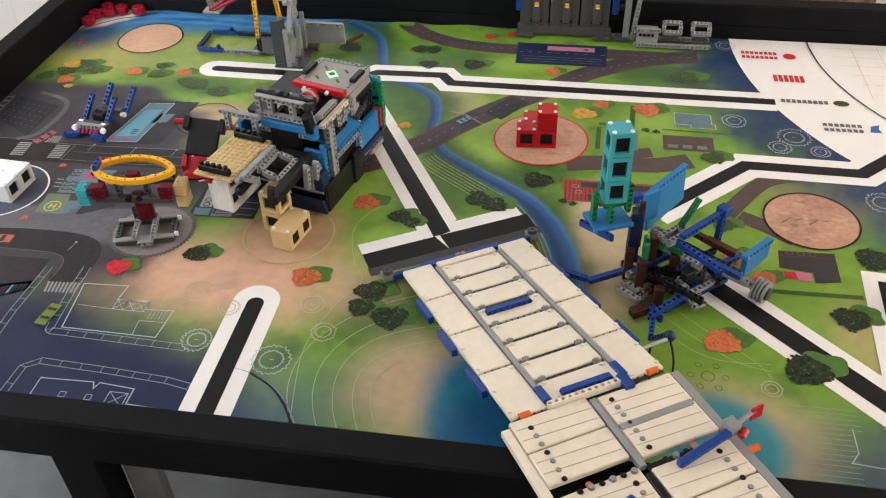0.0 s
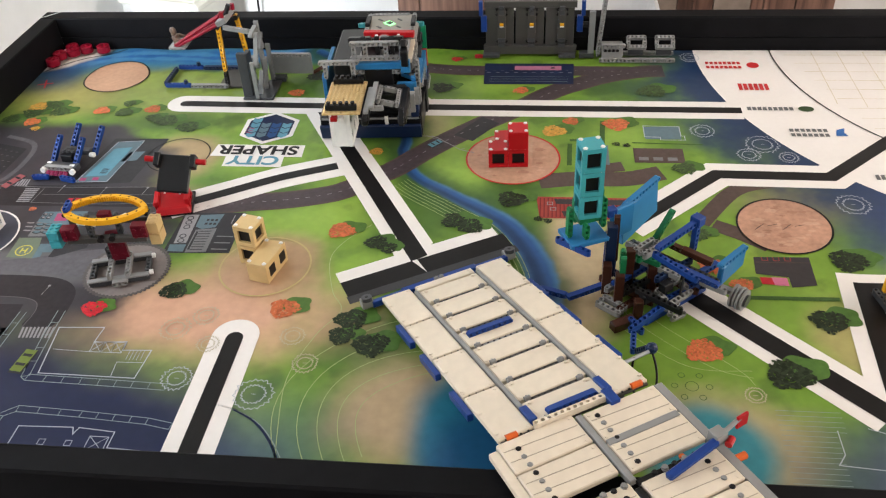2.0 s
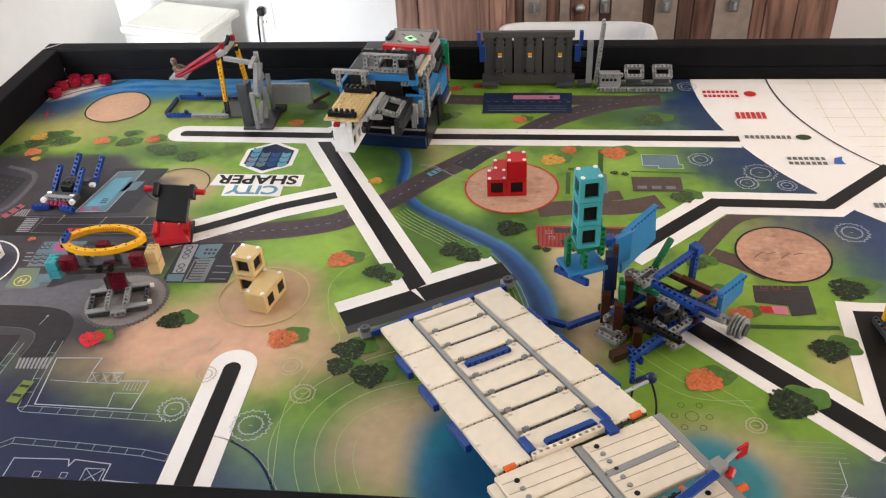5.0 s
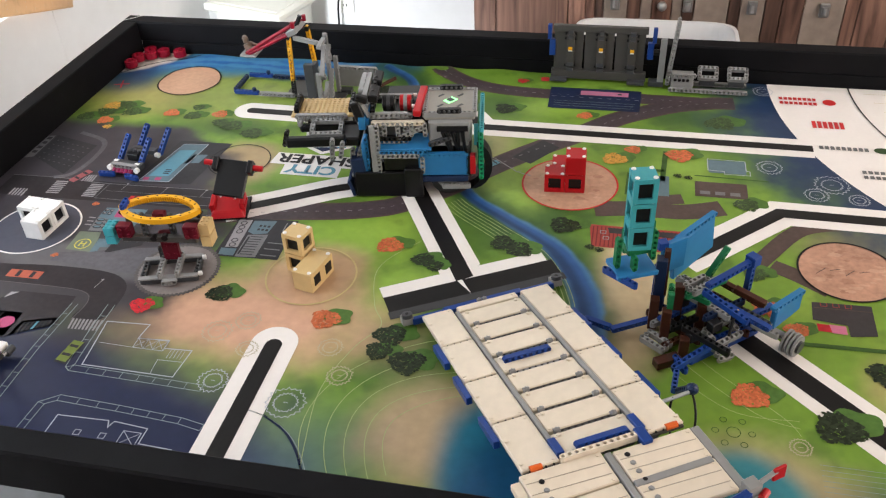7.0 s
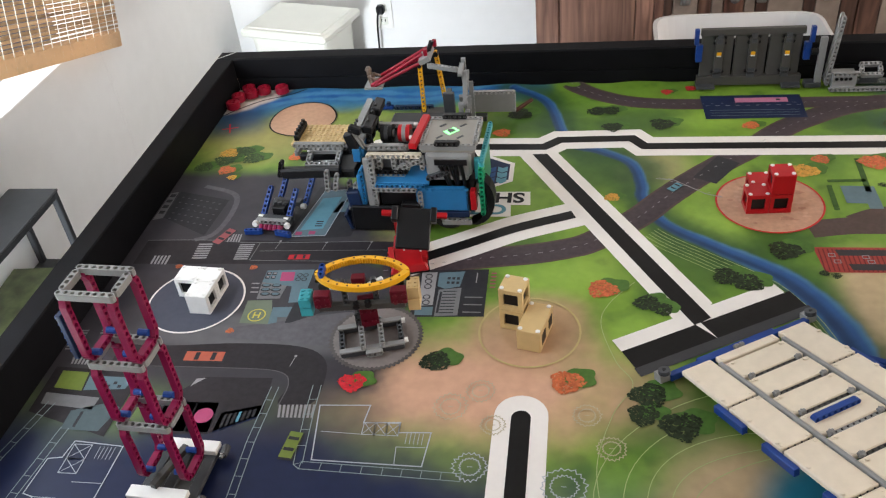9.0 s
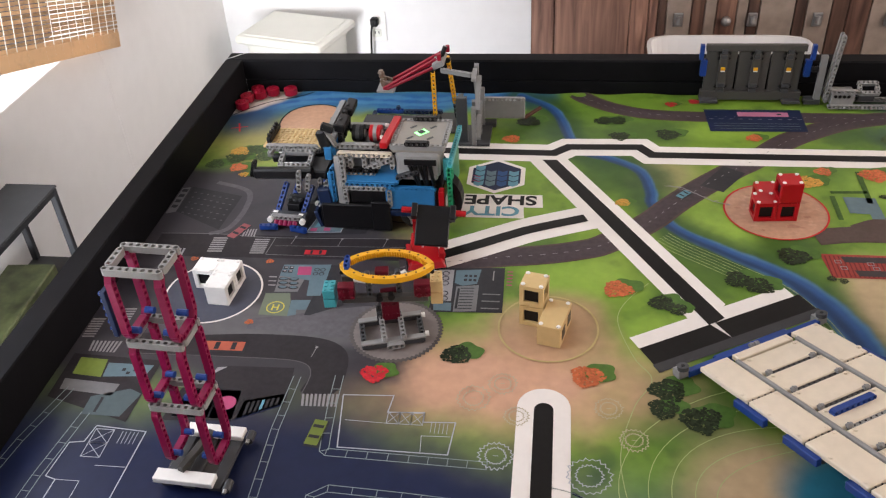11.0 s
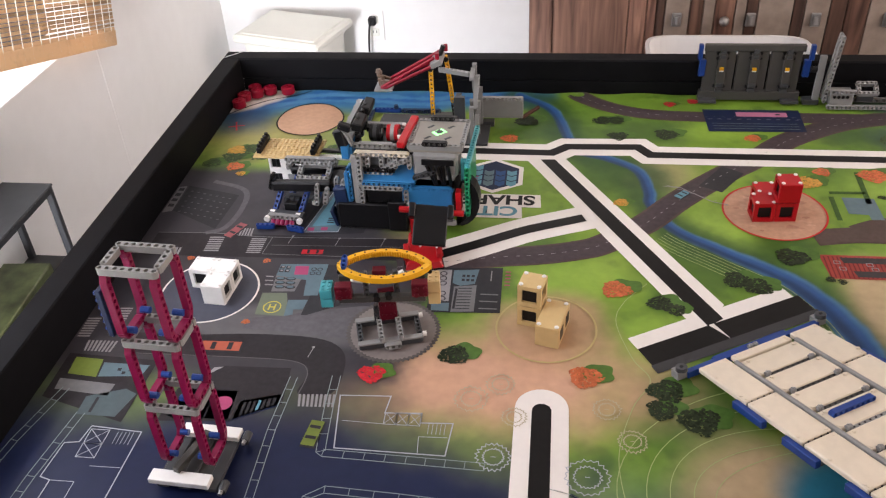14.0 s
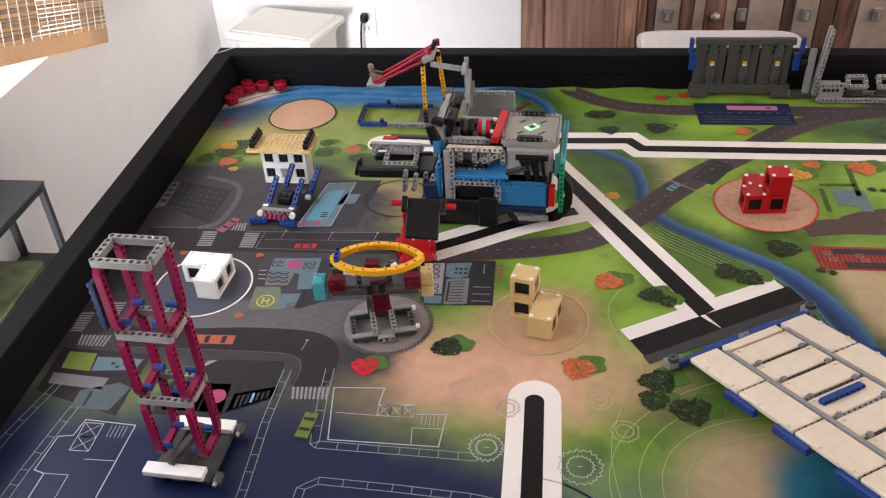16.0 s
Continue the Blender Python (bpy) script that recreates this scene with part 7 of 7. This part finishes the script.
    # turntable wheels on the front deck
    for k, (m, x) in enumerate(((RED, 0.012), (BLACK, 0.040))):
        rod("gear_wheel", m, (x - 0.009, 0.026, 0.1425), (x + 0.009, 0.026, 0.1425), 0.0135, t, 24)
        rod("gear_band", LGREY if k == 0 else DGREY, (x - 0.003, 0.026, 0.1425), (x + 0.003, 0.026, 0.1425), 0.0139, t, 24)
        rod("gear_hub", LGREY, (x - 0.011, 0.026, 0.1425), (x + 0.011, 0.026, 0.1425), 0.006, t, 12)
    for y in (-0.010, 0.060):
        beam(LGREY, 9, (0.066, y, 0.1365), (-1, 0, 0), Y, t, "deck_beam")
        beam(BLACK, 7, (0.062, y, 0.1285), (-1, 0, 0), Z, t, "deck_beam")
    # front mast
    for y in (-0.004, 0.020, 0.046):
        beam(BLACK, 6, (0.066, y, 0.1345), (-0.12, 0, 1), Y, t, "mast_beam")
    beam(LGREY, 11, (0.076, -0.024, 0.1445), Y, X, t, "front_cross_beam")
    beam(LGREY, 11, (0.074, -0.024, 0.1705), Y, X, t, "front_cross_beam")
    beam(LGREY, 11, (0.078, -0.024, 0.1205), Y, X, t, "front_cross_beam")
    beam(LGREY, 4, (0.076, 0.000, 0.1465), Z, X, t, "front_upright")
    beam(LGREY, 4, (0.076, 0.036, 0.1465), Z, X, t, "front_upright")
    beam(LGREY, 4, (0.076, -0.020, 0.1465), Z, X, t, "front_upright")
    block("mast_block", BLACK, (0.016, 0.040, 0.014), (0.060, -0.010, 0.1690), t, rot3(0, -12, 0), 0.002)
    block("mast_block", BLACK, (0.016, 0.040, 0.014), (0.060, 0.046, 0.1690), t, rot3(0, -12, 0), 0.002)
    block("azure_clip", AZURE, (0.012, 0.016, 0.022), (0.080, 0.068, 0.1305), t, None, 0.001)
    block("azure_clip", AZURE, (0.014, 0.090, 0.012), (0.076, 0.026, 0.1315), t, None, 0.001)
    for y in (0.058, 0.066):
        rod("grey_cable", LGREY, (0.070, y, 0.1385), (0.084, y + 0.006, 0.1745), 0.0022, t)
    block("mast_hook", BLACK, (0.016, 0.012, 0.034), (0.086, 0.068, 0.150), t, rot3(0, 14, 0), 0.002)
    block("mast_hook", BLACK, (0.020, 0.012, 0.012), (0.078, 0.068, 0.172), t, rot3(0, -20, 0), 0.002)
    beam(BLACK, 7, (0.052, 0.079, 0.106), (-1, 0, 0), Y, t, "dark_beam")
    beam(DGREY, 5, (-0.030, 0.082, 0.096), (-0.9, 0, 0.35), Y, t, "dark_beam")
    for i in range(4):
        beam(LGREY, 3, (0.044 - 0.022 * i, 0.077, 0.112), Z, Y, t, "short_upright")
    # lifting arm
    arm = block("lift_arm", BLACK, (0.036, 0.050, 0.016), (0.106, 0.044, 0.060), t, None, 0.003, "black lifting arm")
    inv = arm.matrix_basis.inverted()

    def on_arm(ob):
        ob.parent = arm
        ob.matrix_basis = inv @ ob.matrix_basis

    on_arm(block("arm_bar", BLACK, (0.100, 0.014, 0.018), (0.160, 0.070, 0.064), t, rot3(0, 2, 0), 0.003))
    on_arm(block("arm_bar", BLACK, (0.100, 0.012, 0.014), (0.150, 0.006, 0.056), t, rot3(0, 3, 0), 0.003))
    on_arm(open_frame(LGREY, 7, 5, (0.121, 0.028, 0.078), X, (0, 0.25, 1), t, "arm_frame"))
    on_arm(beam(LGREY, 11, (0.118, 0.020, 0.084), X, Y, t, "arm_beam"))
    on_arm(beam(LGREY, 11, (0.118, 0.010, 0.074), X, Y, t, "arm_beam"))
    on_arm(beam(LGREY, 3, (0.192, 0.020, 0.078), Y, Z, t, "arm_beam"))
    on_arm(beam(LGREY, 9, (0.092, -0.078, 0.112), Y, X, t, "arm_rack"))
    on_arm(beam(LGREY, 4, (0.092, -0.070, 0.086), Z, X, t, "arm_upright"))
    on_arm(beam(LGREY, 4, (0.092, -0.022, 0.086), Z, X, t, "arm_upright"))
    on_arm(beam(BLACK, 4, (0.206, 0.070, 0.082), (0.3, 0, -1), Y, t, "arm_hook"))
    on_arm(beam(LGREY, 5, (0.134, 0.082, 0.040), (-0.1, 0, 1), Y, t, "arm_upright"))
    on_arm(beam(LGREY, 4, (0.118, 0.088, 0.046), (-0.2, 0, 1), Y, t, "arm_upright"))
    on_arm(block("forklift_bar", PURE, (0.090, 0.010, 0.006), (0.150, -0.034, 0.058), t, None, 0.001, "white bar"))
    on_arm(block("red_tip", RED, (0.024, 0.011, 0.007), (0.184, -0.046, 0.058), t, None, 0.001, "red tip"))
    on_arm(block("forklift_bar", SLATE, (0.080, 0.008, 0.006), (0.145, -0.056, 0.058), t, None, 0.001))
    return t, arm


ROBOT, ARM = build_robot()


def build_house():
    t = thing("white_house", pose(0, 0, 0), "white toy house with windows and a studded tan roof", "toy house")
    L, W, H = 0.078, 0.036, 0.070
    # walls in courses with real openings
    for y in (-W / 2 + 0.004, W / 2 - 0.004):
        for z, h in ((0.0060, 0.012), (0.0355, 0.012), (0.0640, 0.012)):
            block("wall_course", PURE, (L, 0.008, h), (0, y, z), t, None, 0.0005)
        for z in (0.0208, 0.0498):
            for x, w in ((-0.0365, 0.005), (-0.0131, 0.0106), (0.0131, 0.0106), (0.0365, 0.005)):
                block("wall_brick", PURE, (w, 0.008, 0.0176), (x, y, z), t, None, 0.0005)
    for x in (-L / 2 + 0.004, L / 2 - 0.004):
        block("end_wall", PURE, (0.0082, W - 0.016, H - 0.001), (x, 0, H / 2), t, None, 0.0005)
    # Solid black block in place of the shaded interior behind the walls.
    block("dark_inside", BLACK, (L - 0.018, W - 0.018, H - 0.004), (0, 0, H / 2), t, None, 0.001)
    for x in (-0.0262, 0.0, 0.0262):
        for z in (0.0208, 0.0498):
            if x == 0.0 and z < 0.03:
                block("door", LGREY, (0.015, 0.004, 0.014), (x, -W / 2 + 0.003, z + 0.001), t, None, 0.0005, "pale door")
                continue
            f = part("window", add_box(bmesh.new(), (0.0155, 0.003, 0.0176), bevel=0.0004), BLACK, t, "dark window", Matrix.Translation((x, -W / 2 + 0.004, z)))
            part("bar", add_box(bmesh.new(), (0.0012, 0.0016, 0.017)), DGREY, f, "", Matrix.Translation((0, -0.0018, 0)))
    for s in (-1, 1):
        part("roof_plate", studs_mesh("roof", TAN, 7, 8, 0.0034), TAN, t, "tan studded roof plate", Matrix.Translation((s * 0.028, -0.007, H + 0.001)))
        block("roof_edge", BLACK, (0.008, 0.052, 0.010), (s * 0.047, -0.007, H + 0.011), t, None, 0.001, "black ridge brick")
        for i in range(5):
            rod("roof_stud", BLACK, (s * 0.047, -0.027 + 0.010 * i, H + 0.015), (s * 0.047, -0.027 + 0.010 * i, H + 0.021), 0.0034, t, 8)
    return t


HOUSE = build_house()

# time, x, y, heading
ROBOT_PATH = [
    (0.0, 0.639, 0.586, 256.8), (0.5, 0.641, 0.597, 251.8), (1.0, 0.694, 0.693, 232.4), (1.5, 0.753, 0.779, 233.0), (2.0, 0.752, 0.884, 273), (2.5, 0.775, 0.964, 266), (3.0, 0.773, 0.981, 266), (4.2, 0.773, 0.983, 266),
    (5.2, 0.774, 0.94, 262), (6.3, 0.772, 0.768, 239), (6.5, 0.762, 0.754, 227.5), (7.0, 0.748, 0.734, 189), (7.5, 0.700, 0.732, 177.5), (8.0, 0.592, 0.731, 178.2), (8.5, 0.484, 0.730, 178.3), (9.0, 0.465, 0.730, 178.6), (9.2, 0.460, 0.730, 178.6),
    (10.2, 0.423, 0.728, 178.7), (11.3, 0.385, 0.727, 178.6), (13.0, 0.385, 0.727, 178.4), (13.5, 0.395, 0.727, 178), (14.0, 0.421, 0.727, 177.8), (14.5, 0.449, 0.727, 177.6), (15.0, 0.475, 0.727, 177.6), (15.5, 0.502, 0.728, 177.4), (16.0, 0.578, 0.728, 177)]
# height of the lifting arm over its lowest place
LIFTS = [(0.0, 0.033), (10.4, 0.033), (11.3, 0.021), (11.5, 0.018), (12.0, 0.010), (12.5, 0.0015), (13.0, 0.0), (15.5, 0.0), (16.0, 0.017)]
ASIDE = -0.038


def carried_house():
    rows = []
    for t, x, y, a in ROBOT_PATH:
        if t > 10.3:
            continue
        c, s = math.cos(radians(a)), math.sin(radians(a))
        reach = 0.146 if t < 4.5 else 0.150 if t < 6 else 0.158
        rows.append((t, x + reach * c - ASIDE * s, y + reach * s + ASIDE * c, 0.033, a - 180, 0))
    rows.append((11.3, 0.222, 0.768, 0.021, -1.4, 0))
    rows.append((12.0, 0.214, 0.772, 0.010, -1.4, -1))
    rows.append((12.5, 0.213, 0.772, 0.0014, -1.4, -0.5))
    rows.append((12.8, 0.213, 0.772, 0.0008, -1.4, 0))
    rows.append((16.0, 0.213, 0.772, 0.0008, -1.4, 0))
    return rows


HOUSE_PATH = carried_house()

# ---- the far side of the room ----


PALEWOOD = material("bleached wood", (0.24, 0.19, 0.155), 0.5, var=0.3, scale=30, bump=0.15)
TABLEGREY = material("dark grey painted metal", (0.035, 0.038, 0.042), 0.45, var=0.2, scale=40, bump=0.1)


def build_cabinet():
    c = thing("cabinet", pose(1.283, 2.42, FLOOR), "dark hardwood cabinet with metal latches", "cabinet")
    block("body", WOOD, (1.431, 0.40, 1.30), (0, 0.03, 0.65), c, None, 0.004)
    edges = (-0.716, -0.640, -0.400, -0.343, -0.313, -0.286, -0.209, -0.168, -0.132, -0.070, -0.036, -0.001, 0.105, 0.140, 0.214, 0.264, 0.330, 0.450, 0.490, 0.590, 0.714)
    for k, (a, b) in enumerate(zip(edges, edges[1:])):
        pale = k in (5, 7, 9, 11, 13, 16)
        block("plank", PALEWOOD if pale else WOOD, (b - a - 0.003, 0.014, 1.26), ((a + b) / 2, -0.1765, 0.65), c, None, 0.002)
    for x in (-0.248, -0.020, 0.176, 0.390):
        l = part("latch", add_box(bmesh.new(), (0.030, 0.008, 0.045), bevel=0.003), METAL, c, "grey metal latch", Matrix.Translation((x, -0.190, 0.52)))
        rod("latch_ring", METAL, (0, -0.006, -0.012), (0, -0.004, 0.012), 0.009, l)
    bm = bmesh.new()
    bmesh.ops.create_uvsphere(bm, u_segments=12, v_segments=8, radius=0.016)
    part("knob", bm, METAL, c, "", Matrix.Translation((-0.100, -0.192, 0.515)))
    return c


build_cabinet()


def open_tub(name, label, cat, m, lx, ly, h, mat, wall=0.004, flare=1.12):
    t = thing(name, m, label, cat)
    bm = bmesh.new()
    prof = [(1 / flare, 0.0), (1.0, h - 0.012), (1.03, h - 0.012), (1.03, h), (1.0 - wall / lx * 2, h), (1 / flare - wall / lx * 2, wall)]
    rings = []
    for s, z in prof:
        r = []
        for i in range(32):
            a = 2 * math.pi * i / 32
            ca, sa = math.cos(a), math.sin(a)
            r.append(bm.verts.new((s * lx / 2 * math.copysign(abs(ca) ** 0.3, ca), s * ly / 2 * math.copysign(abs(sa) ** 0.3, sa), z)))
        rings.append(r)
    for p, q in zip(rings, rings[1:]):
        for i in range(32):
            j = (i + 1) % 32
            bm.faces.new((p[i], p[j], q[j], q[i]))
    bm.faces.new(rings[0][::-1])
    bm.faces.new(rings[-1])
    part("shell", bm, mat, t)
    return t


TUBMAT = material("milky plastic", (0.72, 0.72, 0.72), 0.35, var=0.04, scale=20, bump=0.0)
tub = open_tub("plastic_tub", "white plastic tub with something blue inside on a stand", "tub", pose(1.165, 1.93, -0.48), 0.47, 0.34, 0.22, TUBMAT)
block("blue_handle", AZURE, (0.012, 0.05, 0.10), (0.17, -0.05, 0.12), tub, rot3(0, 12, 0), 0.004, "blue scoop")
stand = thing("low_stand", pose(1.165, 1.93, FLOOR), "dark wooden stand under a tub", "stand")
block("top", WOOD, (0.6, 0.40, 0.03), (0, 0, 0.283), stand, None, 0.003)
for sx in (-1, 1):
    for sy in (-1, 1):
        block("leg", WOOD, (0.04, 0.04, 0.268), (sx * 0.26, sy * 0.17, 0.134), stand, None, 0.003)

LIDMAT = material("ivory plastic", (0.74, 0.75, 0.68), 0.4, var=0.03, scale=15, bump=0.0)
bin_ = open_tub("storage_bin", "white lidded storage bin by the wall", "bin", pose(-0.315, 2.500, FLOOR + 0.001, 0, 0, -16), 0.325, 0.245, 0.36, LIDMAT)
block("lid", LIDMAT, (0.36, 0.280, 0.030), (0, 0, 0.374), bin_, None, 0.008, "flat ivory lid")
block("lid_panel", LIDMAT, (0.31, 0.23, 0.006), (0, 0, 0.390), bin_, None, 0.002)

# wall socket, plug and cable
so = thing("wall_socket", pose(-0.048, 2.698, -0.462), "white double wall socket with a black plug", "socket")
block("plate", PURE, (0.075, 0.006, 0.118), (0, -0.002, 0), so, None, 0.002)
for z in (0.024, -0.026):
    block("outlet", LIDMAT, (0.034, 0.004, 0.030), (0, -0.006, z), so, None, 0.003)
    for x in (-0.007, 0.007):
        block("slot", BLACK, (0.003, 0.002, 0.010), (x, -0.0085, z + 0.003), so, None, 0.0003)
block("plug", BLACK, (0.030, 0.030, 0.034), (-0.004, -0.022, 0.026), so, None, 0.006, "black plug")
cu = bpy.data.curves.new("cable", "CURVE")
cu.dimensions, cu.bevel_depth = "3D", 0.004
sp = cu.splines.new("NURBS")
cable = ((-0.006, -0.036, 0.030), (-0.014, -0.048, 0.010), (-0.022, -0.040, -0.06), (-0.026, -0.034, -0.16), (-0.03, -0.03, -0.31))
sp.points.add(len(cable) - 1)
for q, pnt in zip(sp.points, cable):
    q.co = (*pnt, 1)
sp.use_endpoint_u = True
cu.materials.append(BLACK)
cb = new("cable", cu)
cb.parent = so


def build_blind():
    t = thing("woven_blind", pose(-0.625, 1.28, -0.02, 0, 0, 0), "sunlit woven bamboo blind hanging at the window", "blind")
    rs = random.Random(8)
    m = material("bamboo", (0.56, 0.40, 0.24), 0.7, var=0.45, scale=70, bump=0.3, rand=0.5)
    nt = m.node_tree
    tr = nt.nodes.new("ShaderNodeBsdfTranslucent")
    tr.inputs["Color"].default_value = (0.75, 0.55, 0.34, 1)
    mix = nt.nodes.new("ShaderNodeMixShader")
    mix.inputs[0].default_value = 0.45
    nt.links.new(nt.nodes["Principled BSDF"].outputs[0], mix.inputs[1])
    nt.links.new(tr.outputs[0], mix.inputs[2])
    nt.links.new(mix.outputs[0], nt.nodes["Material Output"].inputs[0])
    tilt = math.atan2(0.155, 0.53)
    base = Matrix.Rotation(-tilt, 4, "X")
    for k in range(120):
        z = 0.05 + 0.0105 * k
        sag = rs.uniform(-0.0008, 0.0008)
        b = part("slat", add_box(bmesh.new(), (0.004, 1.05, 0.0088 + rs.uniform(-0.002, 0.0012)), bevel=0.0008), m, t, "", base @ Matrix.Translation((sag, 0.0, z)) @ Matrix.Rotation(rs.uniform(-0.003, 0.003), 4, "X"))
    block("hem", m, (0.010, 1.05, 0.045), base @ Vector((0, 0, 0.024)), t, base.to_3x3(), 0.003, "folded woven hem")
    for y in np.arange(-0.5, 0.51, 0.04):
        rod("cord", LIDMAT, base @ Vector((0.004, y, 0.01)), base @ Vector((0.004, y, 1.25)), 0.0011, t, 5)


build_blind()


def build_side_table():
    t = thing("side_table", pose(-0.585, 0.77, FLOOR), "narrow black metal side table by the window wall", "table")
    h = 0.53
    for x in (-0.055, 0.055):
        for y in (-0.36, 0.36):
            block("leg", TABLEGREY, (0.016, 0.016, h), (x, y, h / 2), t, None, 0.002)
        block("rail", TABLEGREY, (0.016, 0.704, 0.016), (x, 0, h - 0.008), t, None, 0.002)
        block("rail", TABLEGREY, (0.022, 0.70, 0.022), (x, 0, 0.30), t, None, 0.002)
    for y in (-0.36, 0.36):
        block("rail", TABLEGREY, (0.09, 0.016, 0.016), (0, y, h - 0.008), t, None, 0.002)
        block("rail", TABLEGREY, (0.09, 0.022, 0.022), (0, y, 0.30), t, None, 0.002)
    block("shelf", TABLEGREY, (0.13, 0.74, 0.010), (0, 0, 0.316), t, None, 0.002)
    block("top", TABLEGREY, (0.13, 0.74, 0.006), (0, 0, h + 0.003), t, None, 0.002)
    box = thing("game_box", pose(-0.575, 0.86, FLOOR + 0.3215, 0, 0, 4), "flat printed box in olive and blue on a shelf", "box")
    block("body", material("olive print", (0.10, 0.12, 0.05), 0.4, var=0.9, scale=30, bump=0), (0.12, 0.36, 0.05), (0, 0, 0.025), box, None, 0.003)
    bag = thing("white_bag", pose(-0.60, 0.66, FLOOR + 0.5365), "slumped white cloth bag on the side table", "bag")
    bm = bmesh.new()
    bmesh.ops.create_icosphere(bm, subdivisions=4, radius=1.0)
    for v in bm.verts:
        n = noise.noise(v.co * 1.7) * 0.10
        v.co = Vector((v.co.x * 0.055, v.co.y * 0.24, max(v.co.z, -0.75) * 0.11 + 0.0825)) * (1 + n)
    part("cloth", bm, material("white cloth", (0.78, 0.78, 0.78), 0.9, var=0.05, scale=40, bump=0.3), bag)


build_side_table()


def motions():
    walk(ROBOT, [(t, pose(x, y, 0, 0, 0, a)) for t, x, y, a in ROBOT_PATH])
    walk(ARM, [(t, pose(0.106, 0.044, 0.060 + dz)) for t, dz in LIFTS])
    walk(HOUSE, [(t, pose(x, y, z, 0, tilt, a)) for t, x, y, z, a, tilt in HOUSE_PATH])


motions()
